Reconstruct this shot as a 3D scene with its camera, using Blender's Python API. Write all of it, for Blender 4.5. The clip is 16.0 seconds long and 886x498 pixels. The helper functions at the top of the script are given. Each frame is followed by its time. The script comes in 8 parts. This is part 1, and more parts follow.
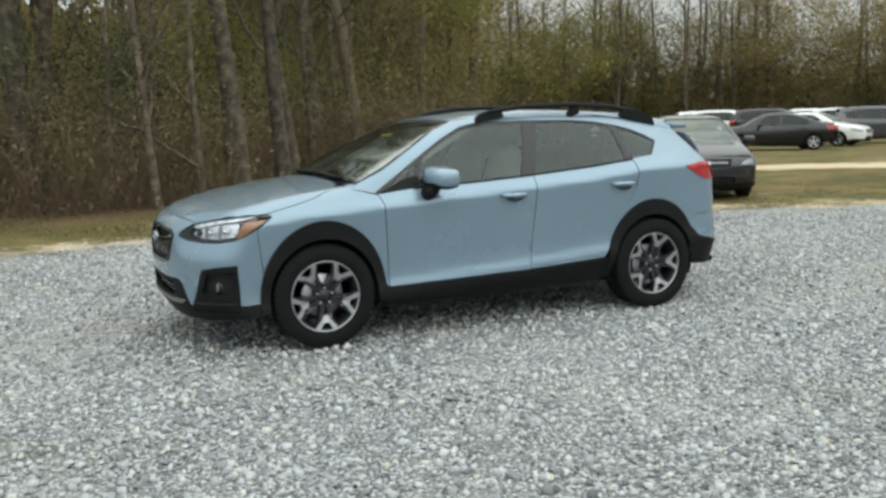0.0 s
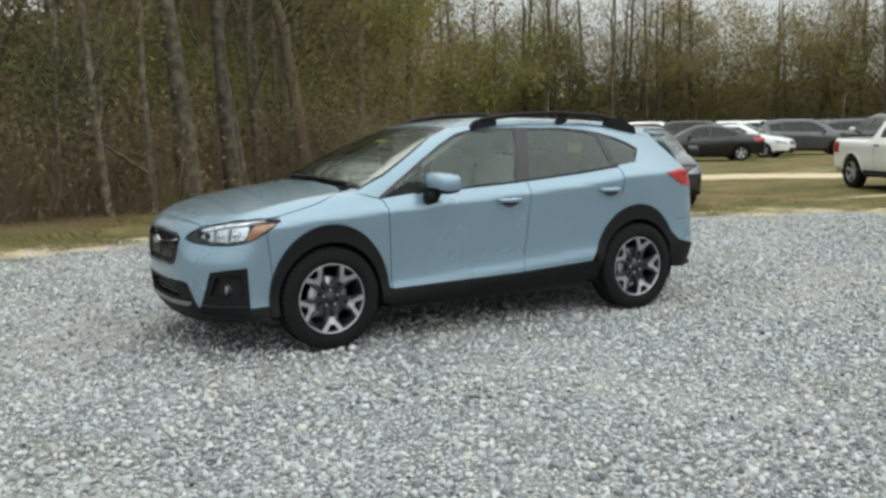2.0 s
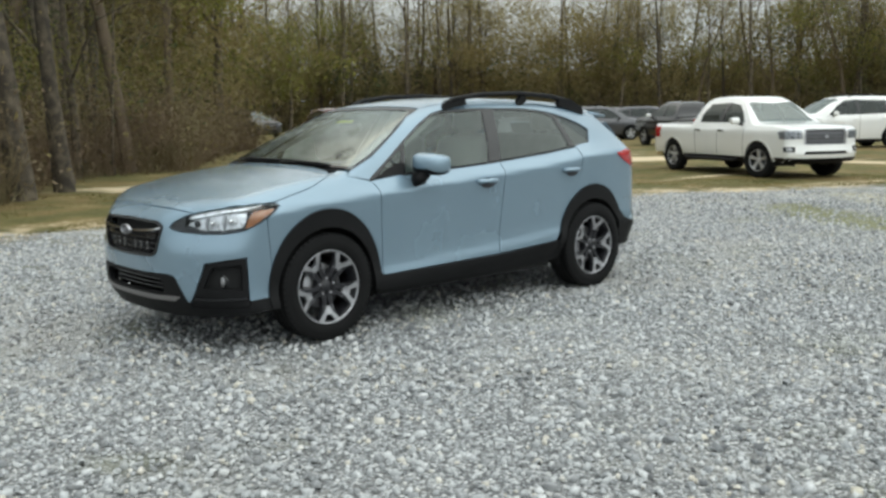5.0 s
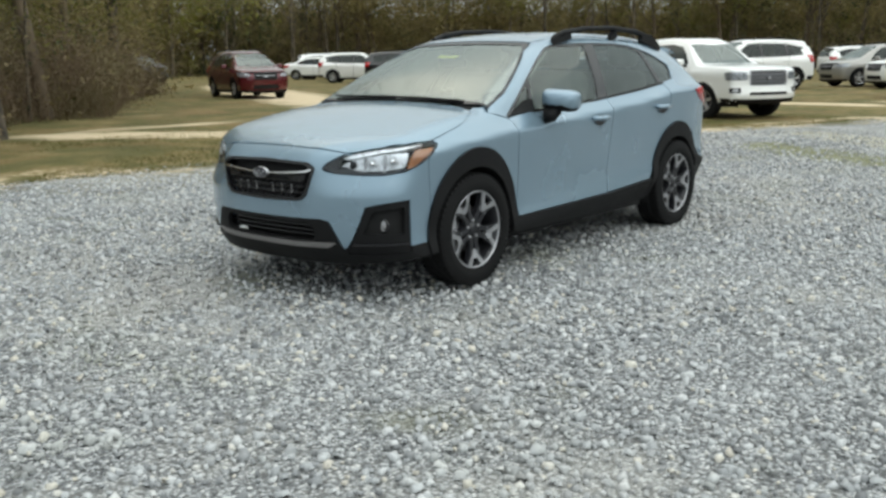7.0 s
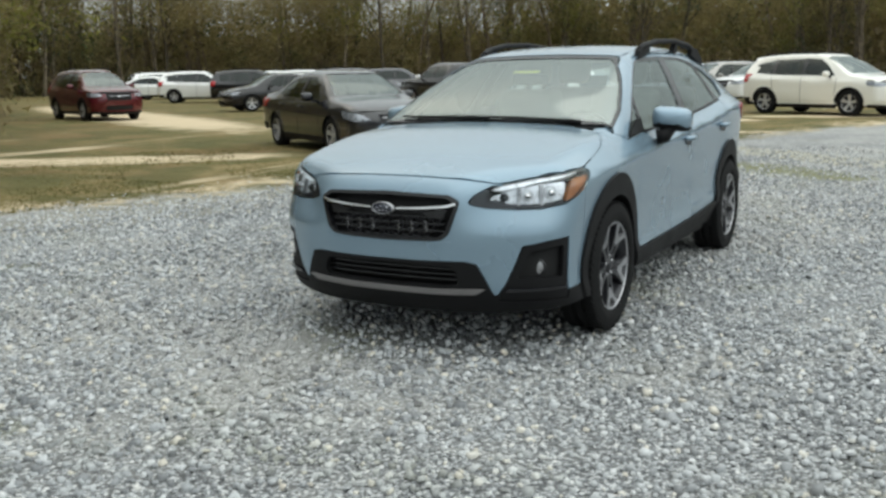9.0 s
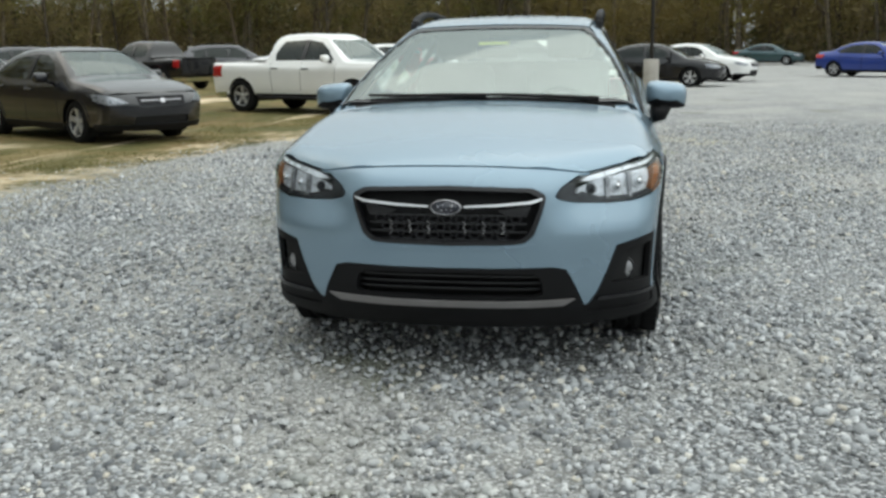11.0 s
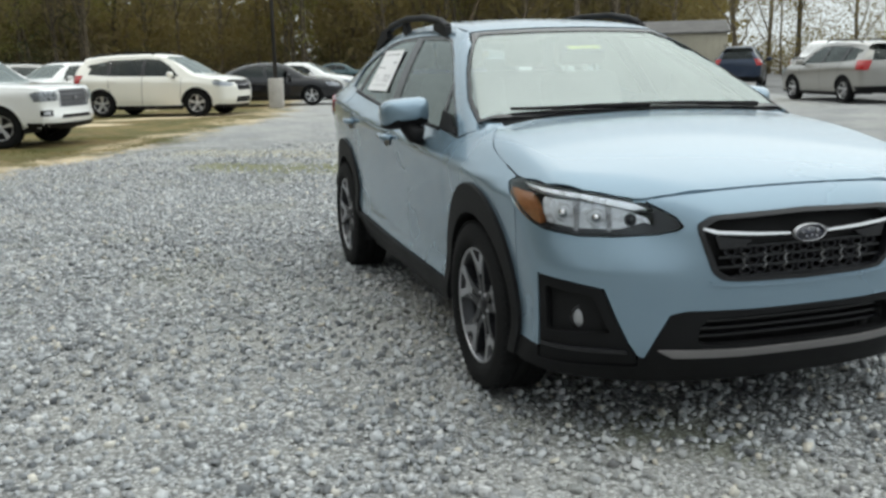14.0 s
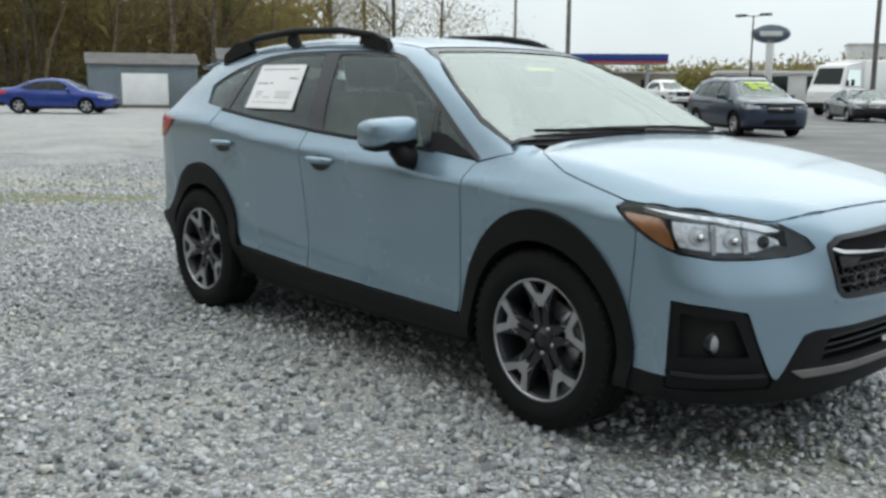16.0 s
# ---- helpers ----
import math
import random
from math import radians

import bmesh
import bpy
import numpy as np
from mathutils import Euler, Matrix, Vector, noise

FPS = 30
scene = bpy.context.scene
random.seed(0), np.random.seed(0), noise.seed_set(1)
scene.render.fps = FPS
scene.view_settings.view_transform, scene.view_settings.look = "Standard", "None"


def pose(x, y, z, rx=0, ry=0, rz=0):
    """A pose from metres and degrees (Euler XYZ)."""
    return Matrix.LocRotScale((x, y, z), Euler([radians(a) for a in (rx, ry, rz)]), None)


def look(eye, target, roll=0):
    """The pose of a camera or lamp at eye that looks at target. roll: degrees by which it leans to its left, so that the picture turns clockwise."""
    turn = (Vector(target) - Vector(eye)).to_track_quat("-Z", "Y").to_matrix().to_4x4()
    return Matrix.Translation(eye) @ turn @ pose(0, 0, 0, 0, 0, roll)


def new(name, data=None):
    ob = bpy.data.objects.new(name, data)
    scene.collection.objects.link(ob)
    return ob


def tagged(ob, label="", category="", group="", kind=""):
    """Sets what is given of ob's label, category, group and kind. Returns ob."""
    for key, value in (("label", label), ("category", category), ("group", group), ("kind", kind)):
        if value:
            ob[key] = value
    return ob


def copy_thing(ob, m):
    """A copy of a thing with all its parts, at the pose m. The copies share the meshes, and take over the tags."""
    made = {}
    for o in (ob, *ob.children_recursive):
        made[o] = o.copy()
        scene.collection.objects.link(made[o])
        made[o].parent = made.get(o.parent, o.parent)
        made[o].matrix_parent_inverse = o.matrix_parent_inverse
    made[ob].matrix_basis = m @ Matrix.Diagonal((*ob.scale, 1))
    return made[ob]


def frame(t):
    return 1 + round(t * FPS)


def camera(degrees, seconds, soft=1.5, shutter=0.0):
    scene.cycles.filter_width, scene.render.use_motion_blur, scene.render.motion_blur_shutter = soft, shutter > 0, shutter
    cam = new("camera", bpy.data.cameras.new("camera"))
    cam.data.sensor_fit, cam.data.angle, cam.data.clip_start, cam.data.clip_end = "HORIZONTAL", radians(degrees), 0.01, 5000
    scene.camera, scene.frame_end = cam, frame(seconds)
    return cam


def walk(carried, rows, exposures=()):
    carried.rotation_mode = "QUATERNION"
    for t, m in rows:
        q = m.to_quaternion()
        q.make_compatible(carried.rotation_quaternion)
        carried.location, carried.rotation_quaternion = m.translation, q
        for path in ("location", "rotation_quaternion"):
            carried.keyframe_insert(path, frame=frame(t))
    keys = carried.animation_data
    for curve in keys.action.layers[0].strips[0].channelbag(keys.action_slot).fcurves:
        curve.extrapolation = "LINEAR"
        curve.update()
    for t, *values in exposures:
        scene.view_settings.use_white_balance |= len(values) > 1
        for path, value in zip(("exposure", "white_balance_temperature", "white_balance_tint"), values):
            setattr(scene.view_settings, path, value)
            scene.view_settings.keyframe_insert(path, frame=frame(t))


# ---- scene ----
cam = camera(49.2, 16.0, soft=2.9)
PATH = [
    (0, (3.33, 6.845, 1.483), (2.476, 5.056, 1.217), -1.2),
    (0.5, (3.32, 6.673, 1.468), (2.462, 4.887, 1.193), -1.3),
    (1, (3.478, 6.602, 1.47), (2.541, 4.858, 1.189), -0.7),
    (1.5, (3.702, 6.616, 1.478), (2.703, 4.901, 1.226), -0.6),
    (2, (3.873, 6.755, 1.47), (2.881, 5.036, 1.221), -0.7),
    (2.5, (4.024, 6.773, 1.491), (3.014, 5.066, 1.231), -0.3),
    (3, (4.257, 6.653, 1.485), (3.165, 4.998, 1.222), -0.5),
    (5.5, (5.172, 5.487, 1.42), (3.789, 4.074, 1.118), -0.7),
    (6, (5.506, 5.151, 1.411), (4.097, 3.772, 1.075), -0.9),
    (6.5, (5.716, 4.81, 1.378), (4.296, 3.45, 1.009), -1.5),
    (7, (5.914, 4.387, 1.375), (4.402, 3.137, 0.985), -0.7),
    (7.5, (6.087, 3.931, 1.385), (4.495, 2.774, 1.031), -1.0),
    (8, (6.129, 3.454, 1.378), (4.535, 2.288, 1.066), -1.4),
    (8.5, (6.249, 2.999, 1.378), (4.6, 1.918, 1.042), -1.3),
    (11, (5.999, 0.633, 1.344), (4.069, 0.3, 0.94), -0.7),
    (11.5, (5.937, 0.171, 1.334), (3.995, 0.032, 0.874), -1.4),
    (12, (5.78, -0.299, 1.35), (3.838, -0.305, 0.87), -1.0),
    (12.5, (5.696, -0.803, 1.355), (3.75, -0.68, 0.913), -1.2),
    (13, (5.437, -1.23, 1.315), (3.496, -0.967, 0.913), -1.8),
    (13.5, (5.246, -1.674, 1.339), (3.333, -1.233, 0.96), -1.5),
    (14, (4.958, -2.085, 1.319), (3.076, -1.524, 0.94), -1.5),
    (14.5, (4.652, -2.468, 1.329), (2.815, -1.767, 0.966), -1.0),
    (15, (4.422, -2.896, 1.335), (2.662, -2.016, 0.977), -0.7),
    (15.5, (4.059, -3.146, 1.283), (2.376, -2.128, 0.922), -1.6),
    (16, (3.761, -3.483, 1.292), (2.281, -2.18, 0.959), 0.5),
]
walk(cam, [(t, look(eye, target, roll)) for t, eye, target, roll in PATH], exposures=[(0.0, 0.40, 6700, 4), (3.0, 0.38, 6680, 4), (6.0, 0.34, 6640, 4), (8.0, 0.33, 6640, 4), (13.0, 0.29, 6620, 5), (16.0, 0.34, 6470, 6)])

# ---- light ----
world = bpy.data.worlds.new("overcast_sky")
scene.world = world
world.use_nodes = True
_wn = world.node_tree.nodes
_wl = world.node_tree.links
_bg = _wn["Background"]
_sky = _wn.new("ShaderNodeTexSky")
_sky.sky_type = "NISHITA"
_sky.sun_disc = False
_sky.sun_elevation = radians(48)
_sky.sun_rotation = radians(200)
_sky.air_density = 1.0
_sky.dust_density = 6.0
_sky.ozone_density = 1.0
# thin high cloud: the sky's blue is mixed towards a pale grey veil, broken by soft noise
_tc = _wn.new("ShaderNodeTexCoord")
_cl = _wn.new("ShaderNodeTexNoise")
_cl.inputs["Scale"].default_value = 2.2
_cl.inputs["Detail"].default_value = 5.0
_ramp = _wn.new("ShaderNodeMapRange")
_ramp.inputs["From Min"].default_value = 0.35
_ramp.inputs["From Max"].default_value = 0.7
_ramp.inputs["To Min"].default_value = 0.75
_ramp.inputs["To Max"].default_value = 0.97
_veil = _wn.new("ShaderNodeMix")
_veil.data_type = "RGBA"
_veil.inputs["B"].default_value = (8.0, 8.6, 9.0, 1)
_wl.new(_tc.outputs["Generated"], _cl.inputs["Vector"])
_wl.new(_cl.outputs["Fac"], _ramp.inputs["Value"])
_wl.new(_ramp.outputs["Result"], _veil.inputs["Factor"])
_wl.new(_sky.outputs["Color"], _veil.inputs["A"])
# an overcast sky is darkest at the horizon and about twice as bright overhead
_up = _wn.new("ShaderNodeSeparateXYZ")
_wl.new(_tc.outputs["Generated"], _up.inputs[0])
_grade = _wn.new("ShaderNodeMapRange")
_grade.inputs["From Min"].default_value = 0.0
_grade.inputs["From Max"].default_value = 1.0
_grade.inputs["To Min"].default_value = 0.84
_grade.inputs["To Max"].default_value = 1.6
_wl.new(_up.outputs["Z"], _grade.inputs["Value"])
# and brighter round the veiled sun
_toward = _wn.new("ShaderNodeVectorMath")
_toward.operation = "DOT_PRODUCT"
_toward.inputs[1].default_value = (0.0, 0.78, 0.625)
_wl.new(_tc.outputs["Generated"], _toward.inputs[0])
_halo = _wn.new("ShaderNodeMapRange")
_halo.interpolation_type = "SMOOTHSTEP"
_halo.inputs["From Min"].default_value = -0.5
_halo.inputs["From Max"].default_value = 1.0
_halo.inputs["To Min"].default_value = 0.82
_halo.inputs["To Max"].default_value = 1.36
_wl.new(_toward.outputs["Value"], _halo.inputs["Value"])
_both = _wn.new("ShaderNodeMath")
_both.operation = "MULTIPLY"
_wl.new(_grade.outputs["Result"], _both.inputs[0])
_wl.new(_halo.outputs["Result"], _both.inputs[1])
_over = _wn.new("ShaderNodeVectorMath")
_over.operation = "SCALE"
_wl.new(_veil.outputs["Result"], _over.inputs[0])
_wl.new(_both.outputs[0], _over.inputs["Scale"])
_wl.new(_over.outputs["Vector"], _bg.inputs["Color"])
_bg.inputs["Strength"].default_value = 0.084

_sun = new("sun", bpy.data.lights.new("sun", "SUN"))
_sun.data.energy = 0.95
_sun.data.angle = radians(100)
_sun.data.color = (1.0, 0.96, 0.9)
_sun.matrix_world = look((-2, 9.5, 20), (0, 0, 0))


# ---- materials ----
def material(name, colour, rough=0.5, metal=0.0, tone=0.0, scale=8.0, grain=0.0, grain_scale=120.0, bump=0.0, coat=0.0, second=None, spec=0.5, alpha=1.0, rand=0.0):
    """A Principled material whose colour varies at two scales; second: the colour that large noise mixes in."""
    m = bpy.data.materials.new(name)
    m.use_nodes = True
    n, l = m.node_tree.nodes, m.node_tree.links
    b = n["Principled BSDF"]
    b.inputs["Roughness"].default_value = rough
    b.inputs["Metallic"].default_value = metal
    b.inputs["Coat Weight"].default_value = coat
    b.inputs["Coat Roughness"].default_value = 0.04
    b.inputs["Specular IOR Level"].default_value = spec
    b.inputs["Alpha"].default_value = alpha
    c = (*colour, 1)
    b.inputs["Base Color"].default_value = c
    if tone or grain or second or rand:
        tc = n.new("ShaderNodeTexCoord")
        out = None
        base = n.new("ShaderNodeRGB")
        base.outputs[0].default_value = c
        out = base.outputs[0]
        if second:
            t = n.new("ShaderNodeTexNoise")
            t.inputs["Scale"].default_value = scale
            t.inputs["Detail"].default_value = 6
            l.new(tc.outputs["Object"], t.inputs["Vector"])
            r = n.new("ShaderNodeMapRange")
            r.inputs["From Min"].default_value, r.inputs["From Max"].default_value = 0.4, 0.62
            l.new(t.outputs["Fac"], r.inputs["Value"])
            mx = n.new("ShaderNodeMix")
            mx.data_type = "RGBA"
            mx.inputs["B"].default_value = (*second, 1)
            l.new(r.outputs["Result"], mx.inputs["Factor"])
            l.new(out, mx.inputs["A"])
            out = mx.outputs["Result"]
        for amount, sc in ((tone, scale), (grain, grain_scale)):
            if not amount:
                continue
            t = n.new("ShaderNodeTexNoise")
            t.inputs["Scale"].default_value = sc
            t.inputs["Detail"].default_value = 4
            l.new(tc.outputs["Object"], t.inputs["Vector"])
            r = n.new("ShaderNodeMapRange")
            r.inputs["From Min"].default_value, r.inputs["From Max"].default_value = 0.3, 0.7
            r.inputs["To Min"].default_value, r.inputs["To Max"].default_value = 1 - amount, 1 + amount
            l.new(t.outputs["Fac"], r.inputs["Value"])
            h = n.new("ShaderNodeVectorMath")
            h.operation = "SCALE"
            l.new(out, h.inputs[0])
            l.new(r.outputs["Result"], h.inputs["Scale"])
            out = h.outputs["Vector"]
            if sc == scale:
                rr = n.new("ShaderNodeMapRange")
                rr.inputs["To Min"].default_value, rr.inputs["To Max"].default_value = max(0.02, rough - 0.5 * amount), min(1, rough + 0.5 * amount)
                l.new(t.outputs["Fac"], rr.inputs["Value"])
                l.new(rr.outputs["Result"], b.inputs["Roughness"])
        if rand:
            oi = n.new("ShaderNodeObjectInfo")
            r = n.new("ShaderNodeMapRange")
            r.inputs["To Min"].default_value, r.inputs["To Max"].default_value = 1 - rand, 1 + rand
            l.new(oi.outputs["Random"], r.inputs["Value"])
            h = n.new("ShaderNodeVectorMath")
            h.operation = "SCALE"
            l.new(out, h.inputs[0])
            l.new(r.outputs["Result"], h.inputs["Scale"])
            out = h.outputs["Vector"]
        l.new(out, b.inputs["Base Color"])
    if bump:
        tc = n.new("ShaderNodeTexCoord")
        t = n.new("ShaderNodeTexNoise")
        t.inputs["Scale"].default_value = grain_scale
        t.inputs["Detail"].default_value = 5
        l.new(tc.outputs["Object"], t.inputs["Vector"])
        bp = n.new("ShaderNodeBump")
        bp.inputs["Strength"].default_value = bump
        bp.inputs["Distance"].default_value = 0.01
        l.new(t.outputs["Fac"], bp.inputs["Height"])
        l.new(bp.outputs["Normal"], b.inputs["Normal"])
    return m


def glass(name, tint, rough=0.02, clear=0.6, ior=1.8):
    """Thin window glass: a tinted see-through sheet with a mirror-like reflection by Fresnel."""
    m = bpy.data.materials.new(name)
    m.use_nodes = True
    n, l = m.node_tree.nodes, m.node_tree.links
    n.remove(n["Principled BSDF"])
    tr = n.new("ShaderNodeBsdfTransparent")
    tr.inputs["Color"].default_value = (*[c * clear for c in tint], 1)
    gl = n.new("ShaderNodeBsdfGlossy")
    gl.inputs["Roughness"].default_value = rough
    gl.inputs["Color"].default_value = (0.90, 0.98, 0.95, 1)
    fr = n.new("ShaderNodeFresnel")
    fr.inputs["IOR"].default_value = ior
    mx = n.new("ShaderNodeMixShader")
    l.new(fr.outputs["Fac"], mx.inputs["Fac"])
    l.new(tr.outputs["BSDF"], mx.inputs[1])
    l.new(gl.outputs["BSDF"], mx.inputs[2])
    l.new(mx.outputs["Shader"], n["Material Output"].inputs["Surface"])
    return m


def car_paint(name, colour, flake=0.35, coat=1.0, spec=0.5, rough=0.32):
    m = material(name, colour, rough=rough, metal=flake, tone=0.03, scale=1.6, grain=0.05, grain_scale=900, coat=coat, spec=spec)
    return m


M_BLUE = car_paint("cool_grey_blue_paint", (0.205, 0.290, 0.362), flake=0.42, coat=0.72, rough=0.27)
M_BLUE.node_tree.nodes["Principled BSDF"].inputs["Coat Roughness"].default_value = 0.09
M_CLAD = material("black_textured_plastic", (0.0065, 0.0065, 0.0072), rough=0.6, tone=0.25, scale=6, grain=0.2, grain_scale=300, bump=0.08, spec=0.2)
M_GLOSSBLACK = material("gloss_black_plastic", (0.010, 0.010, 0.012), rough=0.25, tone=0.1, scale=10)
# near-black: shade of hollows put into the colour; also serves dark underparts
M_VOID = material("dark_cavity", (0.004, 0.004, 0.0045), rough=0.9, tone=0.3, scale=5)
M_RUBBER = material("tyre_rubber", (0.007, 0.007, 0.0074), rough=0.85, tone=0.3, scale=7, grain=0.3, grain_scale=160, bump=0.1, spec=0.2)
M_RIMDARK = material("dark_painted_alloy", (0.022, 0.022, 0.026), rough=0.3, metal=0.3, tone=0.15, scale=12)
M_ALLOY = material("machined_alloy", (0.43, 0.43, 0.45), rough=0.32, metal=0.85, tone=0.08, scale=20, grain=0.06, grain_scale=400)
M_STEEL = material("brushed_steel", (0.42, 0.42, 0.44), rough=0.38, metal=0.9, tone=0.12, scale=20)
M_CHROME = material("satin_chrome", (0.8, 0.8, 0.82), rough=0.16, metal=1.0, tone=0.05, scale=9)
M_SILVERPL = material("silver_painted_plastic", (0.20, 0.19, 0.19), rough=0.45, metal=0.3, tone=0.08, scale=9)
M_GLASS = glass("windscreen_glass", (0.80, 0.93, 0.90), rough=0.06, clear=0.80, ior=3.1)
M_TINT = glass("tinted_privacy_glass", (0.50, 0.55, 0.58), clear=0.42, ior=1.62)
M_DOORGLASS = glass("door_glass", (0.78, 0.88, 0.86), clear=0.85, ior=1.62)
M_LENS = glass("clear_lamp_lens", (0.95, 0.97, 1.0), clear=0.98, ior=1.35)
M_LAMPIN = material("lamp_reflector", (0.80, 0.81, 0.83), rough=0.28, metal=0.3, tone=0.15, scale=25)
M_ORANGE = material("amber_marker", (0.35, 0.145, 0.06), rough=0.2, tone=0.2, scale=30, coat=0.8)
M_RED = material("red_lamp_lens", (0.36, 0.012, 0.014), rough=0.2, tone=0.2, scale=20, coat=0.5)
M_LAMPDIM = material("clouded_lamp_reflector", (0.34, 0.34, 0.35), rough=0.3, metal=0.6, tone=0.3, scale=18)
M_SEAT = material("light_grey_fabric", (0.33, 0.33, 0.31), rough=0.9, tone=0.15, scale=9, grain=0.2, grain_scale=250, bump=0.1)
M_DASH = material("dark_dashboard_vinyl", (0.035, 0.036, 0.038), rough=0.7, tone=0.2, scale=7, grain=0.2, grain_scale=260)
M_PAPER = material("white_printed_paper", (0.86, 0.86, 0.87), rough=0.75, tone=0.03, scale=4)
M_INK = material("black_print", (0.08, 0.08, 0.09), rough=0.7, tone=0.1, scale=20)
M_YELLOW = material("yellow_sticker_paper", (0.86, 0.88, 0.18), rough=0.7, tone=0.04, scale=8)
M_EMBLEM = material("dark_blue_enamel", (0.008, 0.010, 0.024), rough=0.2, tone=0.15, scale=30, coat=1.0)


# ---- mesh helpers ----
def part(name, data, mat, parent=None, label="", smooth=True, m=None):
    """Links (verts, faces) or a bmesh as one mesh object under a thing or a part."""
    me = bpy.data.meshes.new(name)
    if isinstance(data, bmesh.types.BMesh):
        data.to_mesh(me)
        data.free()
    else:
        me.from_pydata([tuple(map(float, v)) for v in data[0]], [], data[1])
    me.materials.append(mat)
    if smooth:
        me.polygons.foreach_set("use_smooth", [True] * len(me.polygons))
    me.update()
    if not isinstance(data, bmesh.types.BMesh) and len(data) > 2:
        me.normals_split_custom_set_from_vertices(data[2])
    ob = new(name, me)
    if m is not None:
        ob.matrix_basis = m
    if parent is not None:
        ob.parent = parent
    if label:
        ob["label"] = label
    return ob


def thing(name, label, category, group="", m=None):
    ob = new(name)
    ob.empty_display_size = 0.2
    if m is not None:
        ob.matrix_basis = m
    return tagged(ob, label, category, group)


def join(*pieces):
    v, f = [], []
    for a, b in pieces:
        k = len(v)
        v.extend(tuple(p) for p in a)
        f.extend(tuple(i + k for i in q) for q in b)
    return v, f


def moved(data, m):
    return [tuple(m @ Vector(p)) for p in data[0]], data[1]


def flip_y(data):
    out = ([(p[0], -p[1], p[2]) for p in data[0]], [tuple(reversed(q)) for q in data[1]])
    return out if len(data) < 3 else out + ([(p[0], -p[1], p[2]) for p in data[2]],)


def rbox(sx, sy, sz, r=0.01, centre=(0, 0, 0), seg=2):
    """A box with rounded edges."""
    bm = bmesh.new()
    bmesh.ops.create_cube(bm, size=1)
    for v in bm.verts:
        v.co = Vector((v.co.x * sx, v.co.y * sy, v.co.z * sz))
    r = min(r, 0.49 * min(sx, sy, sz))
    bmesh.ops.bevel(bm, geom=list(bm.edges), offset=r, segments=seg, affect="EDGES", profile=0.5)
    v = [tuple(p.co + Vector(centre)) for p in bm.verts]
    bm.verts.index_update()
    f = [tuple(p.index for p in q.verts) for q in bm.faces]
    bm.free()
    return v, f


def lathe(profile, n=32, axis="y"):
    """Turns a profile of (radius, along) about an axis."""
    v, f = [], []
    k = len(profile)
    for i in range(n):
        a = 2 * math.pi * i / n
        for r, s in profile:
            c, d = r * math.cos(a), r * math.sin(a)
            v.append((c, s, d) if axis == "y" else ((c, d, s) if axis == "z" else (s, c, d)))
    for i in range(n):
        j = (i + 1) % n
        for q in range(k - 1):
            f.append((i * k + q, i * k + q + 1, j * k + q + 1, j * k + q))
    return v, f


def tube(points, radii, n=6, cap=True):
    """A tube along points with a radius at each."""
    v, f = [], []
    pts = [Vector(p) for p in points]
    if not hasattr(radii, "__len__"):
        radii = [radii] * len(pts)
    up = Vector((0.13, 0.21, 1)).normalized()
    for i, p in enumerate(pts):
        d = (pts[min(i + 1, len(pts) - 1)] - pts[max(i - 1, 0)]).normalized()
        a = d.cross(up)
        if a.length < 0.05:
            a = d.cross(Vector((1, 0, 0)))
        a.normalize()
        b = d.cross(a)
        for k in range(n):
            t = 2 * math.pi * k / n
            v.append(tuple(p + radii[i] * (math.cos(t) * a + math.sin(t) * b)))
    for i in range(len(pts) - 1):
        for k in range(n):
            q = (k + 1) % n
            f.append((i * n + k, i * n + q, (i + 1) * n + q, (i + 1) * n + k))
    if cap:
        f.append(tuple(range(n - 1, -1, -1)))
        f.append(tuple((len(pts) - 1) * n + k for k in range(n)))
    return v, f


def hermite(table):
    """A smooth curve without overshoot through (x, value) pairs."""
    t = sorted(table)
    xs, ys = np.array([a for a, _ in t], float), np.array([b for _, b in t], float)
    h = np.diff(xs)
    d = np.diff(ys) / h
    m = np.zeros_like(xs)
    m[0], m[-1] = d[0], d[-1]
    for i in range(1, len(xs) - 1):
        if d[i - 1] * d[i] > 0:
            w1, w2 = 2 * h[i] + h[i - 1], h[i] + 2 * h[i - 1]
            m[i] = (w1 + w2) / (w1 / d[i - 1] + w2 / d[i])

    def f(x):
        x = np.clip(np.asarray(x, float), xs[0], xs[-1])
        i = np.clip(np.searchsorted(xs, x, side="right") - 1, 0, len(h) - 1)
        s = (x - xs[i]) / h[i]
        return (ys[i] * (1 + 2 * s) * (1 - s) ** 2 + h[i] * m[i] * s * (1 - s) ** 2
                + ys[i + 1] * s * s * (3 - 2 * s) + h[i] * m[i + 1] * s * s * (s - 1))
    return f


def softened(f, lo, hi, sigma=0.03):
    """A curve with its kinks eased over a few centimetres."""
    xs = np.linspace(lo, hi, 500)
    h = xs[1] - xs[0]
    k = np.exp(-0.5 * (np.arange(-30, 31) * h / sigma) ** 2)
    pad = np.concatenate([np.full(30, f(lo)), f(xs), np.full(30, f(hi))])
    ys = np.convolve(pad, k / k.sum(), "valid")
    return hermite(list(zip(xs, ys)))


def smax(a, b, k):
    h = np.maximum(k - np.abs(a - b), 0) / k
    return np.maximum(a, b) + h * h * k * 0.25


